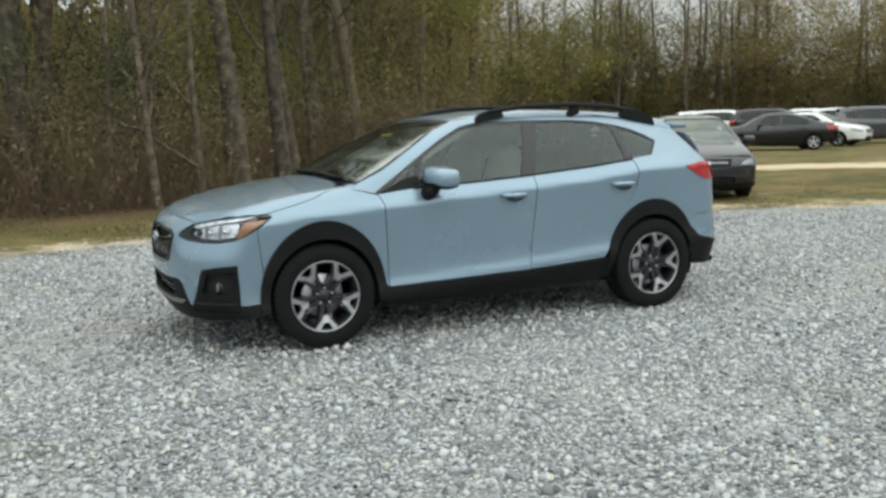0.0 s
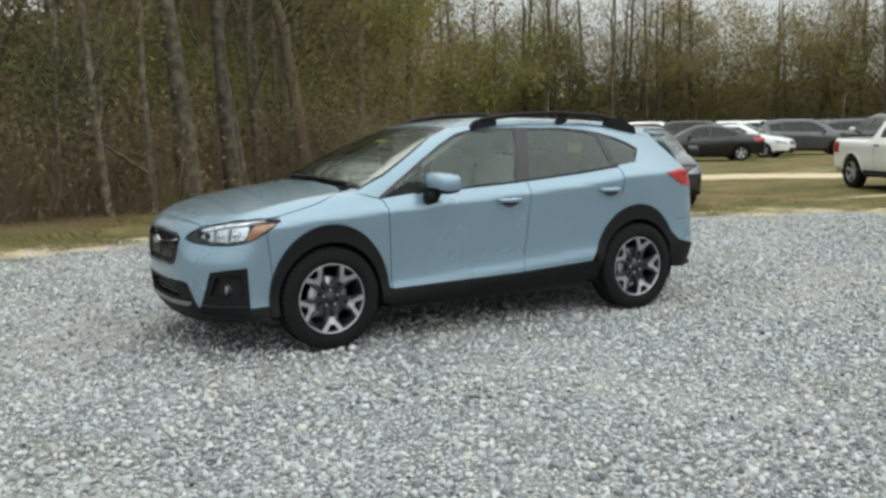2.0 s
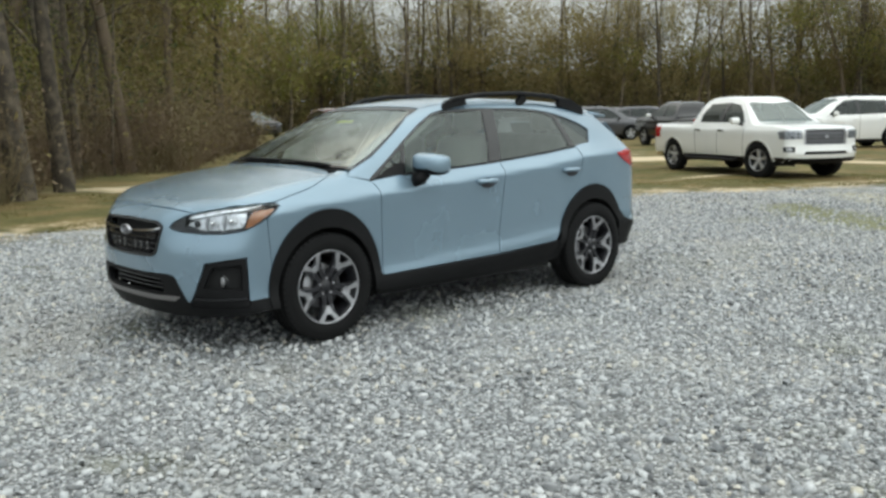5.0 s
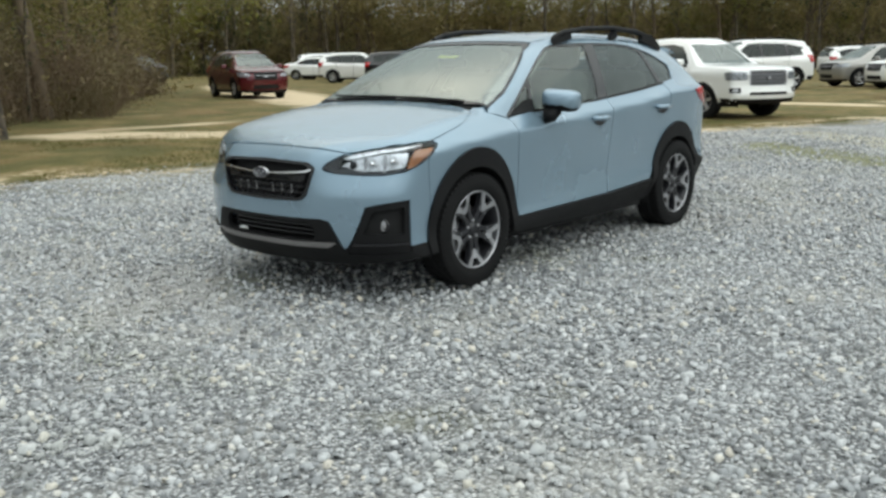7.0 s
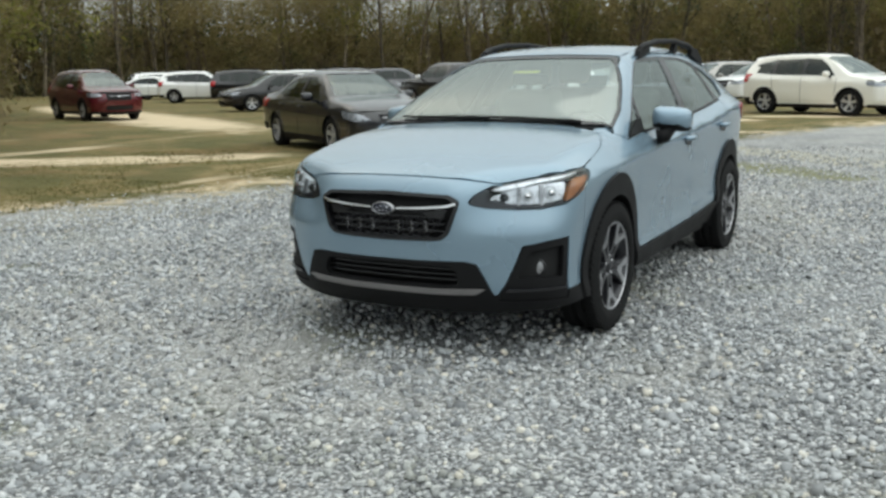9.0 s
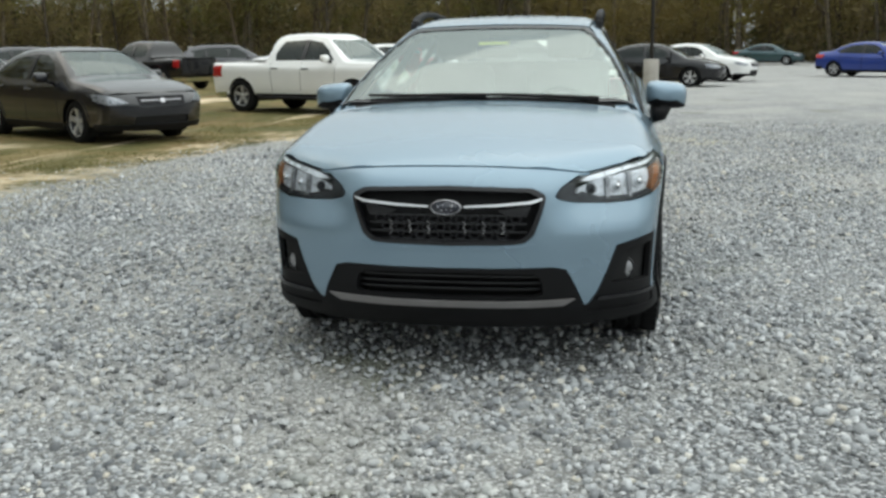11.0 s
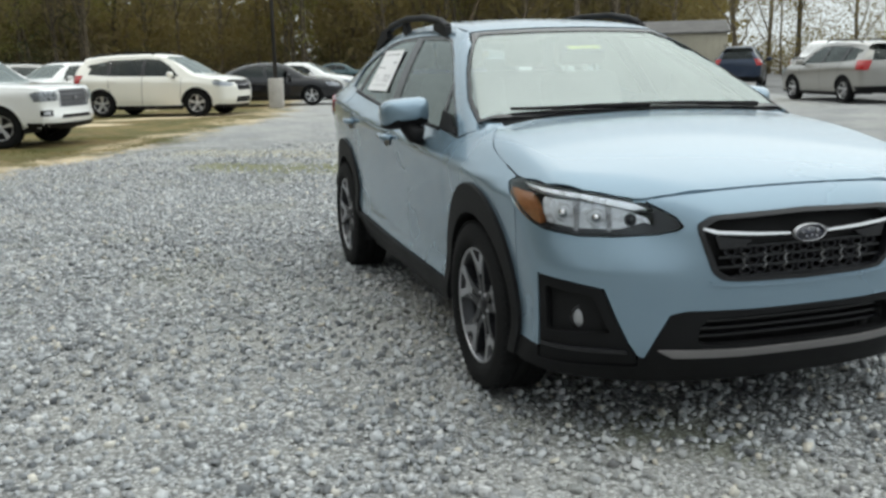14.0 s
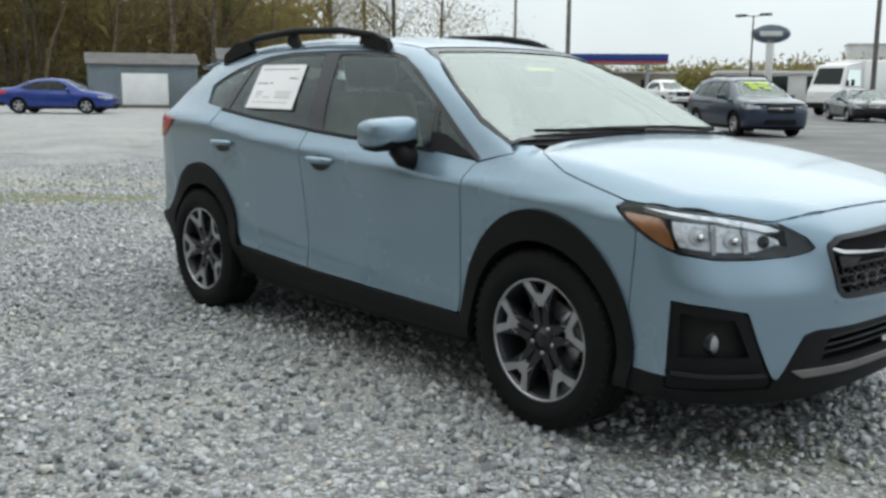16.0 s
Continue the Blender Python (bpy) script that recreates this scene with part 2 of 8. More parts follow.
class Shell:
    """The smooth outer skin of a car: side, top, nose and tail surfaces blended into one another. x ahead, z up."""

    def __init__(self, top, belt, wide, side, cabin, nose, tail, crown=0.06, nose_c=0.56, tail_c=0.5, k_top=0.10, k_end=0.12, tail_p=3.0, cheek=None):
        self.top, self.belt, self.wide, self.side, self.cabin = map(hermite, (top, belt, wide, side, cabin))
        self.top = softened(self.top, top[0][0], top[-1][0])
        self.belt, self.wide = softened(self.belt, belt[0][0], belt[-1][0], 0.10), softened(self.wide, wide[0][0], wide[-1][0], 0.10)
        self.side = softened(self.side, side[0][0], side[-1][0], 0.010)
        self.nose, self.tail = hermite(nose), hermite(tail)
        self.crown, self.nose_c, self.tail_c, self.k_top, self.k_end, self.tail_p, self.cheek = crown, nose_c, tail_c, k_top, k_end, tail_p, cheek

    def f(self, x, y, z):
        a = np.abs(y)
        slope = (self.top(x + 0.03) - self.top(x - 0.03)) / 0.06
        ft = (z - (self.top(x) - self.crown * a ** 2)) / np.sqrt(1 + slope ** 2)
        u = z - self.belt(x)
        fs = a - (self.wide(x) + self.side(u) - self.cabin(x) * np.clip(u / 0.25 + 0.3, 0, 1.4))
        front = self.nose(z) - self.nose_c * a ** 3
        if self.cheek:
            amount, z0, z1, y0, y1 = self.cheek
            cz, cy = np.clip((z - z0) / (z1 - z0), 0, 1), np.clip((a - y0) / (y1 - y0), 0, 1)
            front = front - amount * cz * cz * (3 - 2 * cz) * cy * cy * (3 - 2 * cy)
        ff = (x - front) * 0.85
        fr = (self.tail(z) + self.tail_c * a ** self.tail_p - x) * 0.85
        v = smax(ft, fs, self.k_top)
        v = smax(v, ff, self.k_end)
        return smax(v, fr, self.k_end)

    def normal(self, p, e=0.004):
        x, y, z = p[:, 0], p[:, 1], p[:, 2]
        g = np.stack([self.f(x + e, y, z) - self.f(x - e, y, z), self.f(x, y + e, z) - self.f(x, y - e, z), self.f(x, y, z + e) - self.f(x, y, z - e)], 1)
        return g / np.maximum(np.linalg.norm(g, axis=1), 1e-9)[:, None]

    def meet(self, o, d, far=2.4, n=90):
        """First meeting of rays from outside with the skin; nan where a ray misses."""
        s = np.linspace(0, far, n)
        p = o[:, None, :] + s[None, :, None] * d[:, None, :]
        v = self.f(p[..., 0], p[..., 1], p[..., 2])
        hit = (v[:, :-1] > 0) & (v[:, 1:] <= 0)
        ok = hit.any(1)
        i = hit.argmax(1)
        lo, hi = s[i], s[i + 1]
        for _ in range(24):
            mid = (lo + hi) / 2
            q = o + mid[:, None] * d
            inside = self.f(q[:, 0], q[:, 1], q[:, 2]) <= 0
            hi = np.where(inside, mid, hi)
            lo = np.where(inside, lo, mid)
        q = o + hi[:, None] * d
        q[~ok] = np.nan
        return q


ARC = 0.9


def rays(uv, way, axis):
    u, v = uv[:, 0], uv[:, 1]
    z, one = np.zeros_like(u), np.ones_like(u)
    if way == "side":
        return np.stack([u, one * 2.0, v], 1), np.stack([z, -one, z], 1)
    if way == "top":
        return np.stack([u, v, one * 3.0], 1), np.stack([z, z, -one], 1)
    s = 1 if way == "nose" else -1
    c, d = np.cos(u / ARC) * s, np.sin(u / ARC)
    return np.stack([axis + 2.3 * c, 2.3 * d, v], 1), np.stack([-c, -d, z], 1)


def inside_poly(p, poly):
    x, y = p[:, 0], p[:, 1]
    a, b = poly, np.roll(poly, -1, 0)
    r = np.zeros(len(p), bool)
    for (x0, y0), (x1, y1) in zip(a, b):
        if y0 == y1:
            continue
        c = ((y0 > y) != (y1 > y)) & (x < (x1 - x0) * (y - y0) / (y1 - y0) + x0)
        r ^= c
    return r


def edge_gap(p, poly):
    best = np.full(len(p), 1e9)
    for a, b in zip(poly, np.roll(poly, -1, 0)):
        d = b - a
        t = np.clip(((p - a) @ d) / max(d @ d, 1e-12), 0, 1)
        best = np.minimum(best, np.linalg.norm(p - a - t[:, None] * d, axis=1))
    return best


def rounded(pts, r=0.02, step=0.03):
    """A closed outline with its corners rounded and its sides divided."""
    pts = [np.array(p, float) for p in pts]
    out = []
    n = len(pts)
    for i in range(n):
        a, b, c = pts[i - 1], pts[i], pts[(i + 1) % n]
        la, lc = np.linalg.norm(a - b), np.linalg.norm(c - b)
        q = min(r, 0.45 * la, 0.45 * lc)
        p0, p1 = b + (a - b) / max(la, 1e-9) * q, b + (c - b) / max(lc, 1e-9) * q
        if q < 1e-4:
            out.append(b)
        else:
            for t in (0, 0.33, 0.67, 1):
                out.append((1 - t) ** 2 * p0 + 2 * t * (1 - t) * b + t * t * p1)
    dense = []
    for i in range(len(out)):
        a, b = out[i], out[(i + 1) % len(out)]
        k = max(1, int(np.ceil(np.linalg.norm(b - a) / step)))
        for j in range(k):
            q = a + (b - a) * j / k
            if not dense or np.linalg.norm(q - dense[-1]) > 1e-4:
                dense.append(q)
    return np.array(dense)


def arc_pts(cx, cz, a, b, t0, t1, n=18):
    return [(cx + a * math.cos(math.radians(t0 + (t1 - t0) * i / n)), cz + b * math.sin(math.radians(t0 + (t1 - t0) * i / n))) for i in range(n + 1)]


def panel(shell, outline, way="side", holes=(), step=0.04, lift=0.0, depth=0.014, r=0.012, axis=1.3, hole_r=None):
    """A sheet with the given outline, laid on the car's skin. In 'nose' and 'tail' u is in degrees round the axis."""
    from mathutils.geometry import delaunay_2d_cdt
    conv = (lambda q: [(math.radians(a) * ARC, b) for a, b in q]) if way in ("nose", "tail") else list
    loops = [rounded(conv(outline), r, step)] + [rounded(conv(h), r if hole_r is None else hole_r, step) for h in holes]
    lo, hi = loops[0].min(0), loops[0].max(0)
    gx, gy = np.meshgrid(np.arange(lo[0], hi[0], step), np.arange(lo[1], hi[1], step))
    g = np.stack([gx.ravel() + 0.37 * step * (np.arange(gx.size) // gx.shape[1] % 2), gy.ravel()], 1)
    keep = inside_poly(g, loops[0])
    for h in loops[1:]:
        keep &= ~inside_poly(g, h)
    for h in loops:
        keep &= edge_gap(g, h) > 0.45 * step
    g = g[keep]
    pts, edges = [], []
    for lp in loops:
        k = len(pts)
        pts.extend(map(tuple, lp))
        edges.extend((k + i, k + (i + 1) % len(lp)) for i in range(len(lp)))
    pts.extend(map(tuple, g))
    vs, es, fs, ov, oe, of = delaunay_2d_cdt([Vector(p) for p in pts], edges, [], 0, 1e-6)
    uv = np.array([tuple(p) for p in vs], float)
    tri = np.array([tuple(q) for q in fs if len(q) == 3], int)
    mid = uv[tri].mean(1)
    ok = inside_poly(mid, loops[0])
    for h in loops[1:]:
        ok &= ~inside_poly(mid, h)
    tri = tri[ok]
    o, d = rays(uv, way, axis)
    p = shell.meet(o, d)
    good = ~np.isnan(p[:, 0])
    tri = tri[good[tri].all(1)]
    p[~good] = 0
    nrm = shell.normal(p)
    top = p + nrm * lift
    fn = np.cross(p[tri[:, 1]] - p[tri[:, 0]], p[tri[:, 2]] - p[tri[:, 0]])
    back = (fn * nrm[tri[:, 0]]).sum(1) < 0
    tri[back] = tri[back][:, ::-1]
    used = np.unique(tri)
    if len(used) == 0:
        return [], [], []
    idx = np.full(len(p), -1)
    idx[used] = np.arange(len(used))
    v = [tuple(q) for q in top[used]]
    f = [tuple(q) for q in idx[tri]]
    ns = [tuple(q) for q in nrm[used]]
    if depth:
        count = {}
        for t in f:
            for a, b in ((t[0], t[1]), (t[1], t[2]), (t[2], t[0])):
                count[(a, b)] = count.get((a, b), 0) + 1
        rim = [(a, b) for (a, b) in count if (b, a) not in count]
        low = (top - nrm * depth)[used]
        new_of = {}
        for a, b in rim:
            for q in (a, b):
                if q not in new_of:
                    new_of[q] = (len(v), len(v) + 1)
                    v.append(v[q])
                    v.append(tuple(low[q]))
            f.append((new_of[b][0], new_of[a][0], new_of[a][1], new_of[b][1]))
        # the cut edge faces outwards
        acc = np.zeros((len(v), 3))
        for a, b in rim:
            n = np.cross(np.array(v[b]) - np.array(v[a]), np.array(ns[a]))
            n = n / max(np.linalg.norm(n), 1e-9)
            for q in (a, b):
                acc[new_of[q][0]] += n
                acc[new_of[q][1]] += n
        ln = np.maximum(np.linalg.norm(acc, axis=1), 1e-9)[:, None]
        ns += [tuple(q) for q in (acc / ln)[len(ns):]]
    return v, f, ns


def both(name, data, mat, parent, label=""):
    """A part and its mirror image."""
    return part(name, data, mat, parent, label), part(name, flip_y(data), mat, parent, label)


# ---- the blue crossover ----
XV = Shell(
    top=[(-2.4, 1.34), (-1.9, 1.43), (-1.5, 1.495), (-1.0, 1.535), (-0.4, 1.55), (0.0, 1.525), (0.2, 1.495), (0.40, 1.43), (0.79, 1.268), (1.08, 1.117), (1.16, 1.086),
         (1.28, 1.075), (1.43, 1.058), (1.83, 0.985), (2.03, 0.932), (2.15, 0.887), (2.22, 0.845), (2.3, 0.76), (2.6, 0.5)],
    belt=[(-2.4, 1.19), (-1.37, 1.175), (-0.8, 1.115), (-0.2, 1.072), (0.66, 1.02), (0.95, 1.0), (1.4, 0.975), (1.8, 0.93), (2.4, 0.88)],
    wide=[(-2.4, 0.70), (-2.0, 0.81), (-1.65, 0.862), (-1.3, 0.878), (-0.8, 0.874), (0.2, 0.872), (0.9, 0.872), (1.33, 0.882), (1.7, 0.868), (2.1, 0.83), (2.5, 0.77)],
    side=[(-0.95, -0.10), (-0.80, -0.055), (-0.72, -0.016), (-0.68, -0.008), (-0.65, -0.010), (-0.59, -0.022), (-0.53, -0.025), (-0.40, -0.018), (-0.25, -0.008), (-0.15, 0.001), (-0.105, 0.004), (-0.088, 0.002), (-0.068, -0.014), (-0.035, -0.042), (0.0, -0.068),
          (0.10, -0.115), (0.25, -0.20), (0.40, -0.30), (0.55, -0.43)],
    cabin=[(-2.4, 0.16), (-1.9, 0.13), (-1.45, 0.085), (-0.9, 0.02), (-0.4, 0.0), (2.5, 0.0)],
    nose=[(0.10, 2.08), (0.22, 2.16), (0.30, 2.215), (0.36, 2.235), (0.48, 2.245), (0.60, 2.25), (0.75, 2.25), (0.83, 2.24), (0.95, 2.2), (1.6, 2.1)],
    tail=[(0.15, -2.05), (0.3, -2.16), (0.5, -2.21), (0.75, -2.2), (0.9, -2.19), (1.05, -2.14), (1.2, -2.06), (1.40, -1.93), (1.55, -1.82)],
    crown=0.075, nose_c=0.50, tail_c=0.42, k_top=0.075, k_end=0.09, cheek=(0.062, 0.60, 0.79, 0.32, 0.56))

car = thing("crossover_car", "pale grey-blue compact crossover with black cladding parked on gravel", "car")

BELT = [(0.945, 1.0), (0.66, 1.022), (0.2, 1.045), (-0.2, 1.068), (-0.8, 1.115), (-1.17, 1.155), (-1.37, 1.178)]
DLO_TOP = [(-1.467, 1.284), (-1.38, 1.335), (-1.264, 1.380), (-1.12, 1.415), (-0.95, 1.443), (-0.75, 1.460), (-0.34, 1.464), (-0.05, 1.458), (0.10, 1.447), (0.20, 1.425), (0.36, 1.352), (0.60, 1.215), (0.80, 1.092)]


def belt_z(x):
    b = sorted(BELT)
    return float(np.interp(x, [a for a, _ in b], [c for _, c in b]))


ARCH_F = arc_pts(1.3325, 0.345, 0.415, 0.485, 2, 178, 22)      # front edge, over the top, to the rear
ARCH_R = arc_pts(-1.3325, 0.345, 0.415, 0.490, 2, 178, 22)

def plan_of(points):
    """Plan (x, y) of points given in side view."""
    q = XV.meet(np.array([[x, 2.0, z] for x, z in points]), np.array([[0.0, -1.0, 0.0]] * len(points)))
    return [(float(a[0]), float(a[1])) for a in q if not np.isnan(a[0])]


def round_of(points, axis=1.3, s=1):
    """(degrees round the nose, height) of points given in side view."""
    out = []
    for (x, y), (_, z) in zip(plan_of(points), points):
        out.append((math.degrees(math.atan2(y, s * (x - axis))), z))
    return out


def nose_plan(points):
    uv = np.array([(math.radians(a) * ARC, b) for a, b in points])
    o, d = rays(uv, "nose", 1.3)
    return [(float(q[0]), float(q[1])) for q in XV.meet(o, d) if not np.isnan(q[0])]


# painted side panels
fender = [(0.880, 0.369), (0.884, 0.60), (0.905, 0.93), (0.925, 0.985), (1.02, 1.012), (1.10, 1.032), (1.165, 1.052), (1.195, 1.044), (1.25, 1.029), (1.305, 1.011), (1.38, 0.982), (1.46, 0.961), (1.541, 0.942), (1.642, 0.918), (1.692, 0.906), (1.660, 0.890), (1.687, 0.872), (1.732, 0.842), (1.768, 0.816), (1.762, 0.74), (1.750, 0.66), (1.735, 0.52)]
both("front_fender", panel(XV, fender + [q for q in ARCH_F if q[1] > 0.40], step=0.035), M_BLUE, car)
doorF = [(0.874, 0.369), (0.878, 0.60), (0.899, 0.93), (0.915, 0.978), (0.93, 0.992)] + [(x, z - 0.003) for x, z in BELT[1:4]] + [(-0.283, belt_z(-0.283) - 0.003), (-0.277, 0.95), (-0.245, 0.60), (-0.228, 0.394)]
fd = both("front_door", panel(XV, doorF, step=0.035), M_BLUE, car)
doorR = [(-0.234, 0.395), (-0.251, 0.60), (-0.283, 0.95), (-0.289, belt_z(-0.289) - 0.003), (-0.8, 1.112), (-1.168, 1.152), (-1.172, 1.06), (-1.150, 0.93), (-1.10, 0.84), (-1.04, 0.72), (-0.965, 0.58), (-0.915, 0.49), (-0.87, 0.428)]
rd = both("rear_door", panel(XV, doorR, step=0.035), M_BLUE, car)
roof_edge = [(1.10, 1.035), (1.06, 1.062), (0.86, 1.145), (0.62, 1.280), (0.40, 1.402), (0.24, 1.462), (0.05, 1.490), (-0.35, 1.506), (-0.85, 1.498), (-1.2, 1.465), (-1.5, 1.418), (-1.72, 1.365)]
tail_edge = [(-1.78, 1.28), (-1.86, 1.17), (-1.93, 1.05), (-1.975, 0.93), (-1.99, 0.80), (-1.98, 0.705), (-1.76, 0.70), (-1.742, 0.60)]
side_fr = roof_edge + tail_edge + [q for q in reversed(ARCH_R) if q[1] > 0.44 and q[0] < -1.0] + [(-1.046, 0.735), (-1.108, 0.85), (-1.158, 0.94), (-1.180, 1.06), (-1.176, 1.158), (-1.37, 1.180)] + DLO_TOP + [(0.945, 1.003), (0.925, 0.995), (1.02, 1.018)]
TAILLAMP = [(-1.63, 1.085), (-1.78, 1.108), (-1.875, 1.112), (-1.93, 1.05), (-1.95, 0.965), (-1.86, 0.972), (-1.76, 1.01)]
both("body_side", panel(XV, side_fr, step=0.035, r=0.006, holes=[TAILLAMP[:3] + [(-1.9, 1.06), (-1.925, 0.985), (-1.86, 0.972), (-1.76, 1.01)]]), M_BLUE, car)

# window surround and glass of each side
glassF = [(0.62, 1.028), (0.2, 1.052), (-0.185, 1.075), (-0.235, 1.20), (-0.315, 1.448), (0.09, 1.436), (0.19, 1.414), (0.35, 1.338), (0.50, 1.253), (0.545, 1.225)]
tri_glass = [(0.875, 1.012), (0.66, 1.028), (0.59, 1.19), (0.70, 1.130)]
glassR = [(-0.315, 1.083), (-0.8, 1.123), (-1.115, 1.158), (-1.085, 1.395), (-0.94, 1.430), (-0.75, 1.447), (-0.435, 1.450), (-0.36, 1.22)]
glassQ = [(-1.175, 1.166), (-1.362, 1.186), (-1.448, 1.281), (-1.37, 1.325), (-1.255, 1.368), (-1.14, 1.398)]
dlo = list(reversed(DLO_TOP)) + [(-1.37, 1.178), (-1.17, 1.155), (-0.8, 1.115), (-0.2, 1.068), (0.2, 1.045), (0.66, 1.022), (0.945, 1.0)]
both("window_surround", panel(XV, dlo, holes=[glassF, glassR, glassQ, tri_glass], step=0.04, lift=-0.006, depth=0.02, r=0.006), M_GLOSSBLACK, car, "gloss black window surround")
for nm, outline, mt in (("front_window", glassF, M_DOORGLASS), ("quarter_light", tri_glass, M_DOORGLASS), ("rear_window", glassR, M_TINT), ("rear_quarter_window", glassQ, M_TINT)):
    for ob in both(nm, panel(XV, outline, step=0.06, lift=-0.010, depth=0.004, r=0.01), mt, car):
        ob.visible_shadow = False
# a dark strip under the glass line
both("belt_moulding", panel(XV, [(x, z + 0.004) for x, z in BELT[1:-1]] + [(x, z - 0.010) for x, z in reversed(BELT[1:-1])], lift=0.004, depth=0.012, r=0.003, step=0.03), M_CLAD, car)

# bonnet, roof, windscreen
wing_top = plan_of(fender[7:15])
lamp_top = nose_plan([(61, 0.9035), (54, 0.894), (46, 0.880), (39, 0.8615), (35.5, 0.853)])
nose_top = nose_plan([(33.5, 0.8535), (28, 0.867), (20, 0.877), (10, 0.882), (0, 0.883)])
hood = [(1.155, 0.0), (1.152, 0.30), (1.145, 0.52), (1.160, 0.64), (1.188, 0.700)] + [(a, b - 0.004) for a, b in wing_top] + [(a - 0.0015, b - 0.001) for a, b in lamp_top + nose_top[:-1]] + [(nose_top[-1][0] - 0.0015, 0.0)]
hood = hood + [(x, -y) for x, y in reversed(hood[1:-1])]
part("bonnet", panel(XV, hood, "top", step=0.028, lift=0.001), M_BLUE, car)
rail_line = [(a, b - 0.003) for a, b in plan_of(roof_edge)]
roofp = [(0.245, 0.0), (0.243, 0.25), (0.236, 0.43)] + [q for q in rail_line if q[0] < 0.25] + [(-1.76, 0.3), (-1.77, 0)]
roofp = roofp + [(x, -y) for x, y in reversed(roofp[1:-1])]
part("roof", panel(XV, roofp, "top", step=0.05), M_BLUE, car)
wsp = [(1.135, 0.0), (1.128, 0.30), (1.108, 0.52)] + [q for q in rail_line if 0.25 < q[0] < 1.08] + [(0.252, rail_line[5][1] - 0.002), (0.255, 0.43), (0.262, 0.25), (0.265, 0.0)]
wsp = wsp + [(x, -y) for x, y in reversed(wsp[1:-1])]
inner = [(1.095, 0.0), (1.088, 0.30), (1.062, 0.52)] + [(a - 0.008, b - 0.016) for a, b in rail_line if 0.25 < a < 1.08] + [(0.30, rail_line[5][1] - 0.03), (0.31, 0.25), (0.315, 0.0)]
inner = inner + [(x, -y) for x, y in reversed(inner[1:-1])]
ob = part("windscreen", panel(XV, wsp, "top", step=0.06, lift=-0.006, depth=0.005), M_GLASS, car, "greenish windscreen reflecting a pale sky")
ob.visible_shadow = False
part("windscreen_border", panel(XV, wsp, "top", holes=[inner], step=0.05, lift=-0.002, depth=0.012), M_GLOSSBLACK, car)
cowl = [(1.20, 0.0), (1.185, 0.30), (1.15, 0.53), (1.075, 0.72), (1.0, 0.70), (1.06, 0.53), (1.09, 0.30), (1.10, 0.0)]
cowl = cowl + [(x, -y) for x, y in reversed(cowl[1:-1])]
part("cowl", panel(XV, cowl, "top", step=0.06, lift=-0.014), M_CLAD, car)
# metal behind the shut lines of bonnet, wings and doors
part("bonnet_landing", panel(XV, [(-36, 0.842), (-20, 0.862), (0, 0.868), (20, 0.862), (36, 0.842), (36, 0.872), (20, 0.893), (0, 0.900), (-20, 0.893), (-36, 0.872)], "nose", step=0.04, lift=-0.008, depth=0), M_BLUE, car)
both("inner_wing", panel(XV, [(1.0, 0.70), (1.06, 0.81), (1.5, 0.82), (1.75, 0.79), (1.75, 0.70), (1.45, 0.70), (1.1, 0.66)], "top", step=0.06, lift=-0.016, depth=0), M_BLUE, car)
# pillar sheets in near-black, so the door gaps' shade is in their colour
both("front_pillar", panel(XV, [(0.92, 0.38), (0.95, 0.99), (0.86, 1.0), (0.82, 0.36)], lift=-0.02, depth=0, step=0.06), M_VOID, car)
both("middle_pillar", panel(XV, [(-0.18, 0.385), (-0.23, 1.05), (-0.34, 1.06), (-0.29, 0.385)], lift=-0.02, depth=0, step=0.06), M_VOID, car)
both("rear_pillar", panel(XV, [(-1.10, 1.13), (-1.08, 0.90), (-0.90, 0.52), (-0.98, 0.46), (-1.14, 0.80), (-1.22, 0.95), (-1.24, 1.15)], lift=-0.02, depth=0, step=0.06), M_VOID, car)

# front end: (degrees round the nose, height)
GRILLE = [(0, 0.812), (20.8, 0.803), (23.6, 0.775), (23.4, 0.750), (20.6, 0.615), (18.5, 0.585), (15, 0.578), (0, 0.572)]
GRILLE = GRILLE + [(-a, b) for a, b in reversed(GRILLE[1:-1])]
LAMP_REAR = [(a - 0.3, b) for a, b in round_of([(1.845, 0.772), (1.795, 0.803), (1.735, 0.845), (1.690, 0.875), (1.664, 0.891), (1.692, 0.903)])]
LAMP = [(26.4, 0.768), (27.5, 0.755), (31, 0.742), (39, 0.734), (46, 0.735), (53, 0.752)] + LAMP_REAR + [(61, 0.9025), (54, 0.892), (46, 0.878), (39, 0.8595), (34.5, 0.846), (30.5, 0.820), (27.8, 0.797)]
FOG = [(54.2, 0.590), (47, 0.577), (40.5, 0.556), (38.6, 0.47), (36.2, 0.372), (34.6, 0.325), (34.4, 0.29), (54.6, 0.29)]
half = [(0, 0.879), (10, 0.878), (20, 0.873), (28, 0.863), (33.6, 0.850), (30.2, 0.824), (27.4, 0.800), (26.0, 0.772), (25.9, 0.764), (27.2, 0.751), (31, 0.737), (39, 0.729), (46, 0.729), (53.3, 0.746), (56.6, 0.768), (59.2, 0.790)] + [(a - 0.25, b) for a, b in round_of(fender[-4:])] + [(63.2, 0.338), (54.7, 0.328), (54.3, 0.594), (47, 0.582), (40.2, 0.561), (38.2, 0.47), (35.8, 0.374), (34.1, 0.325), (33.0, 0.318),
        (30.6, 0.40), (28.2, 0.474), (25, 0.486), (12, 0.482), (0, 0.481)]
bump_out = half + [(-a, b) for a, b in reversed(half[1:-1])]
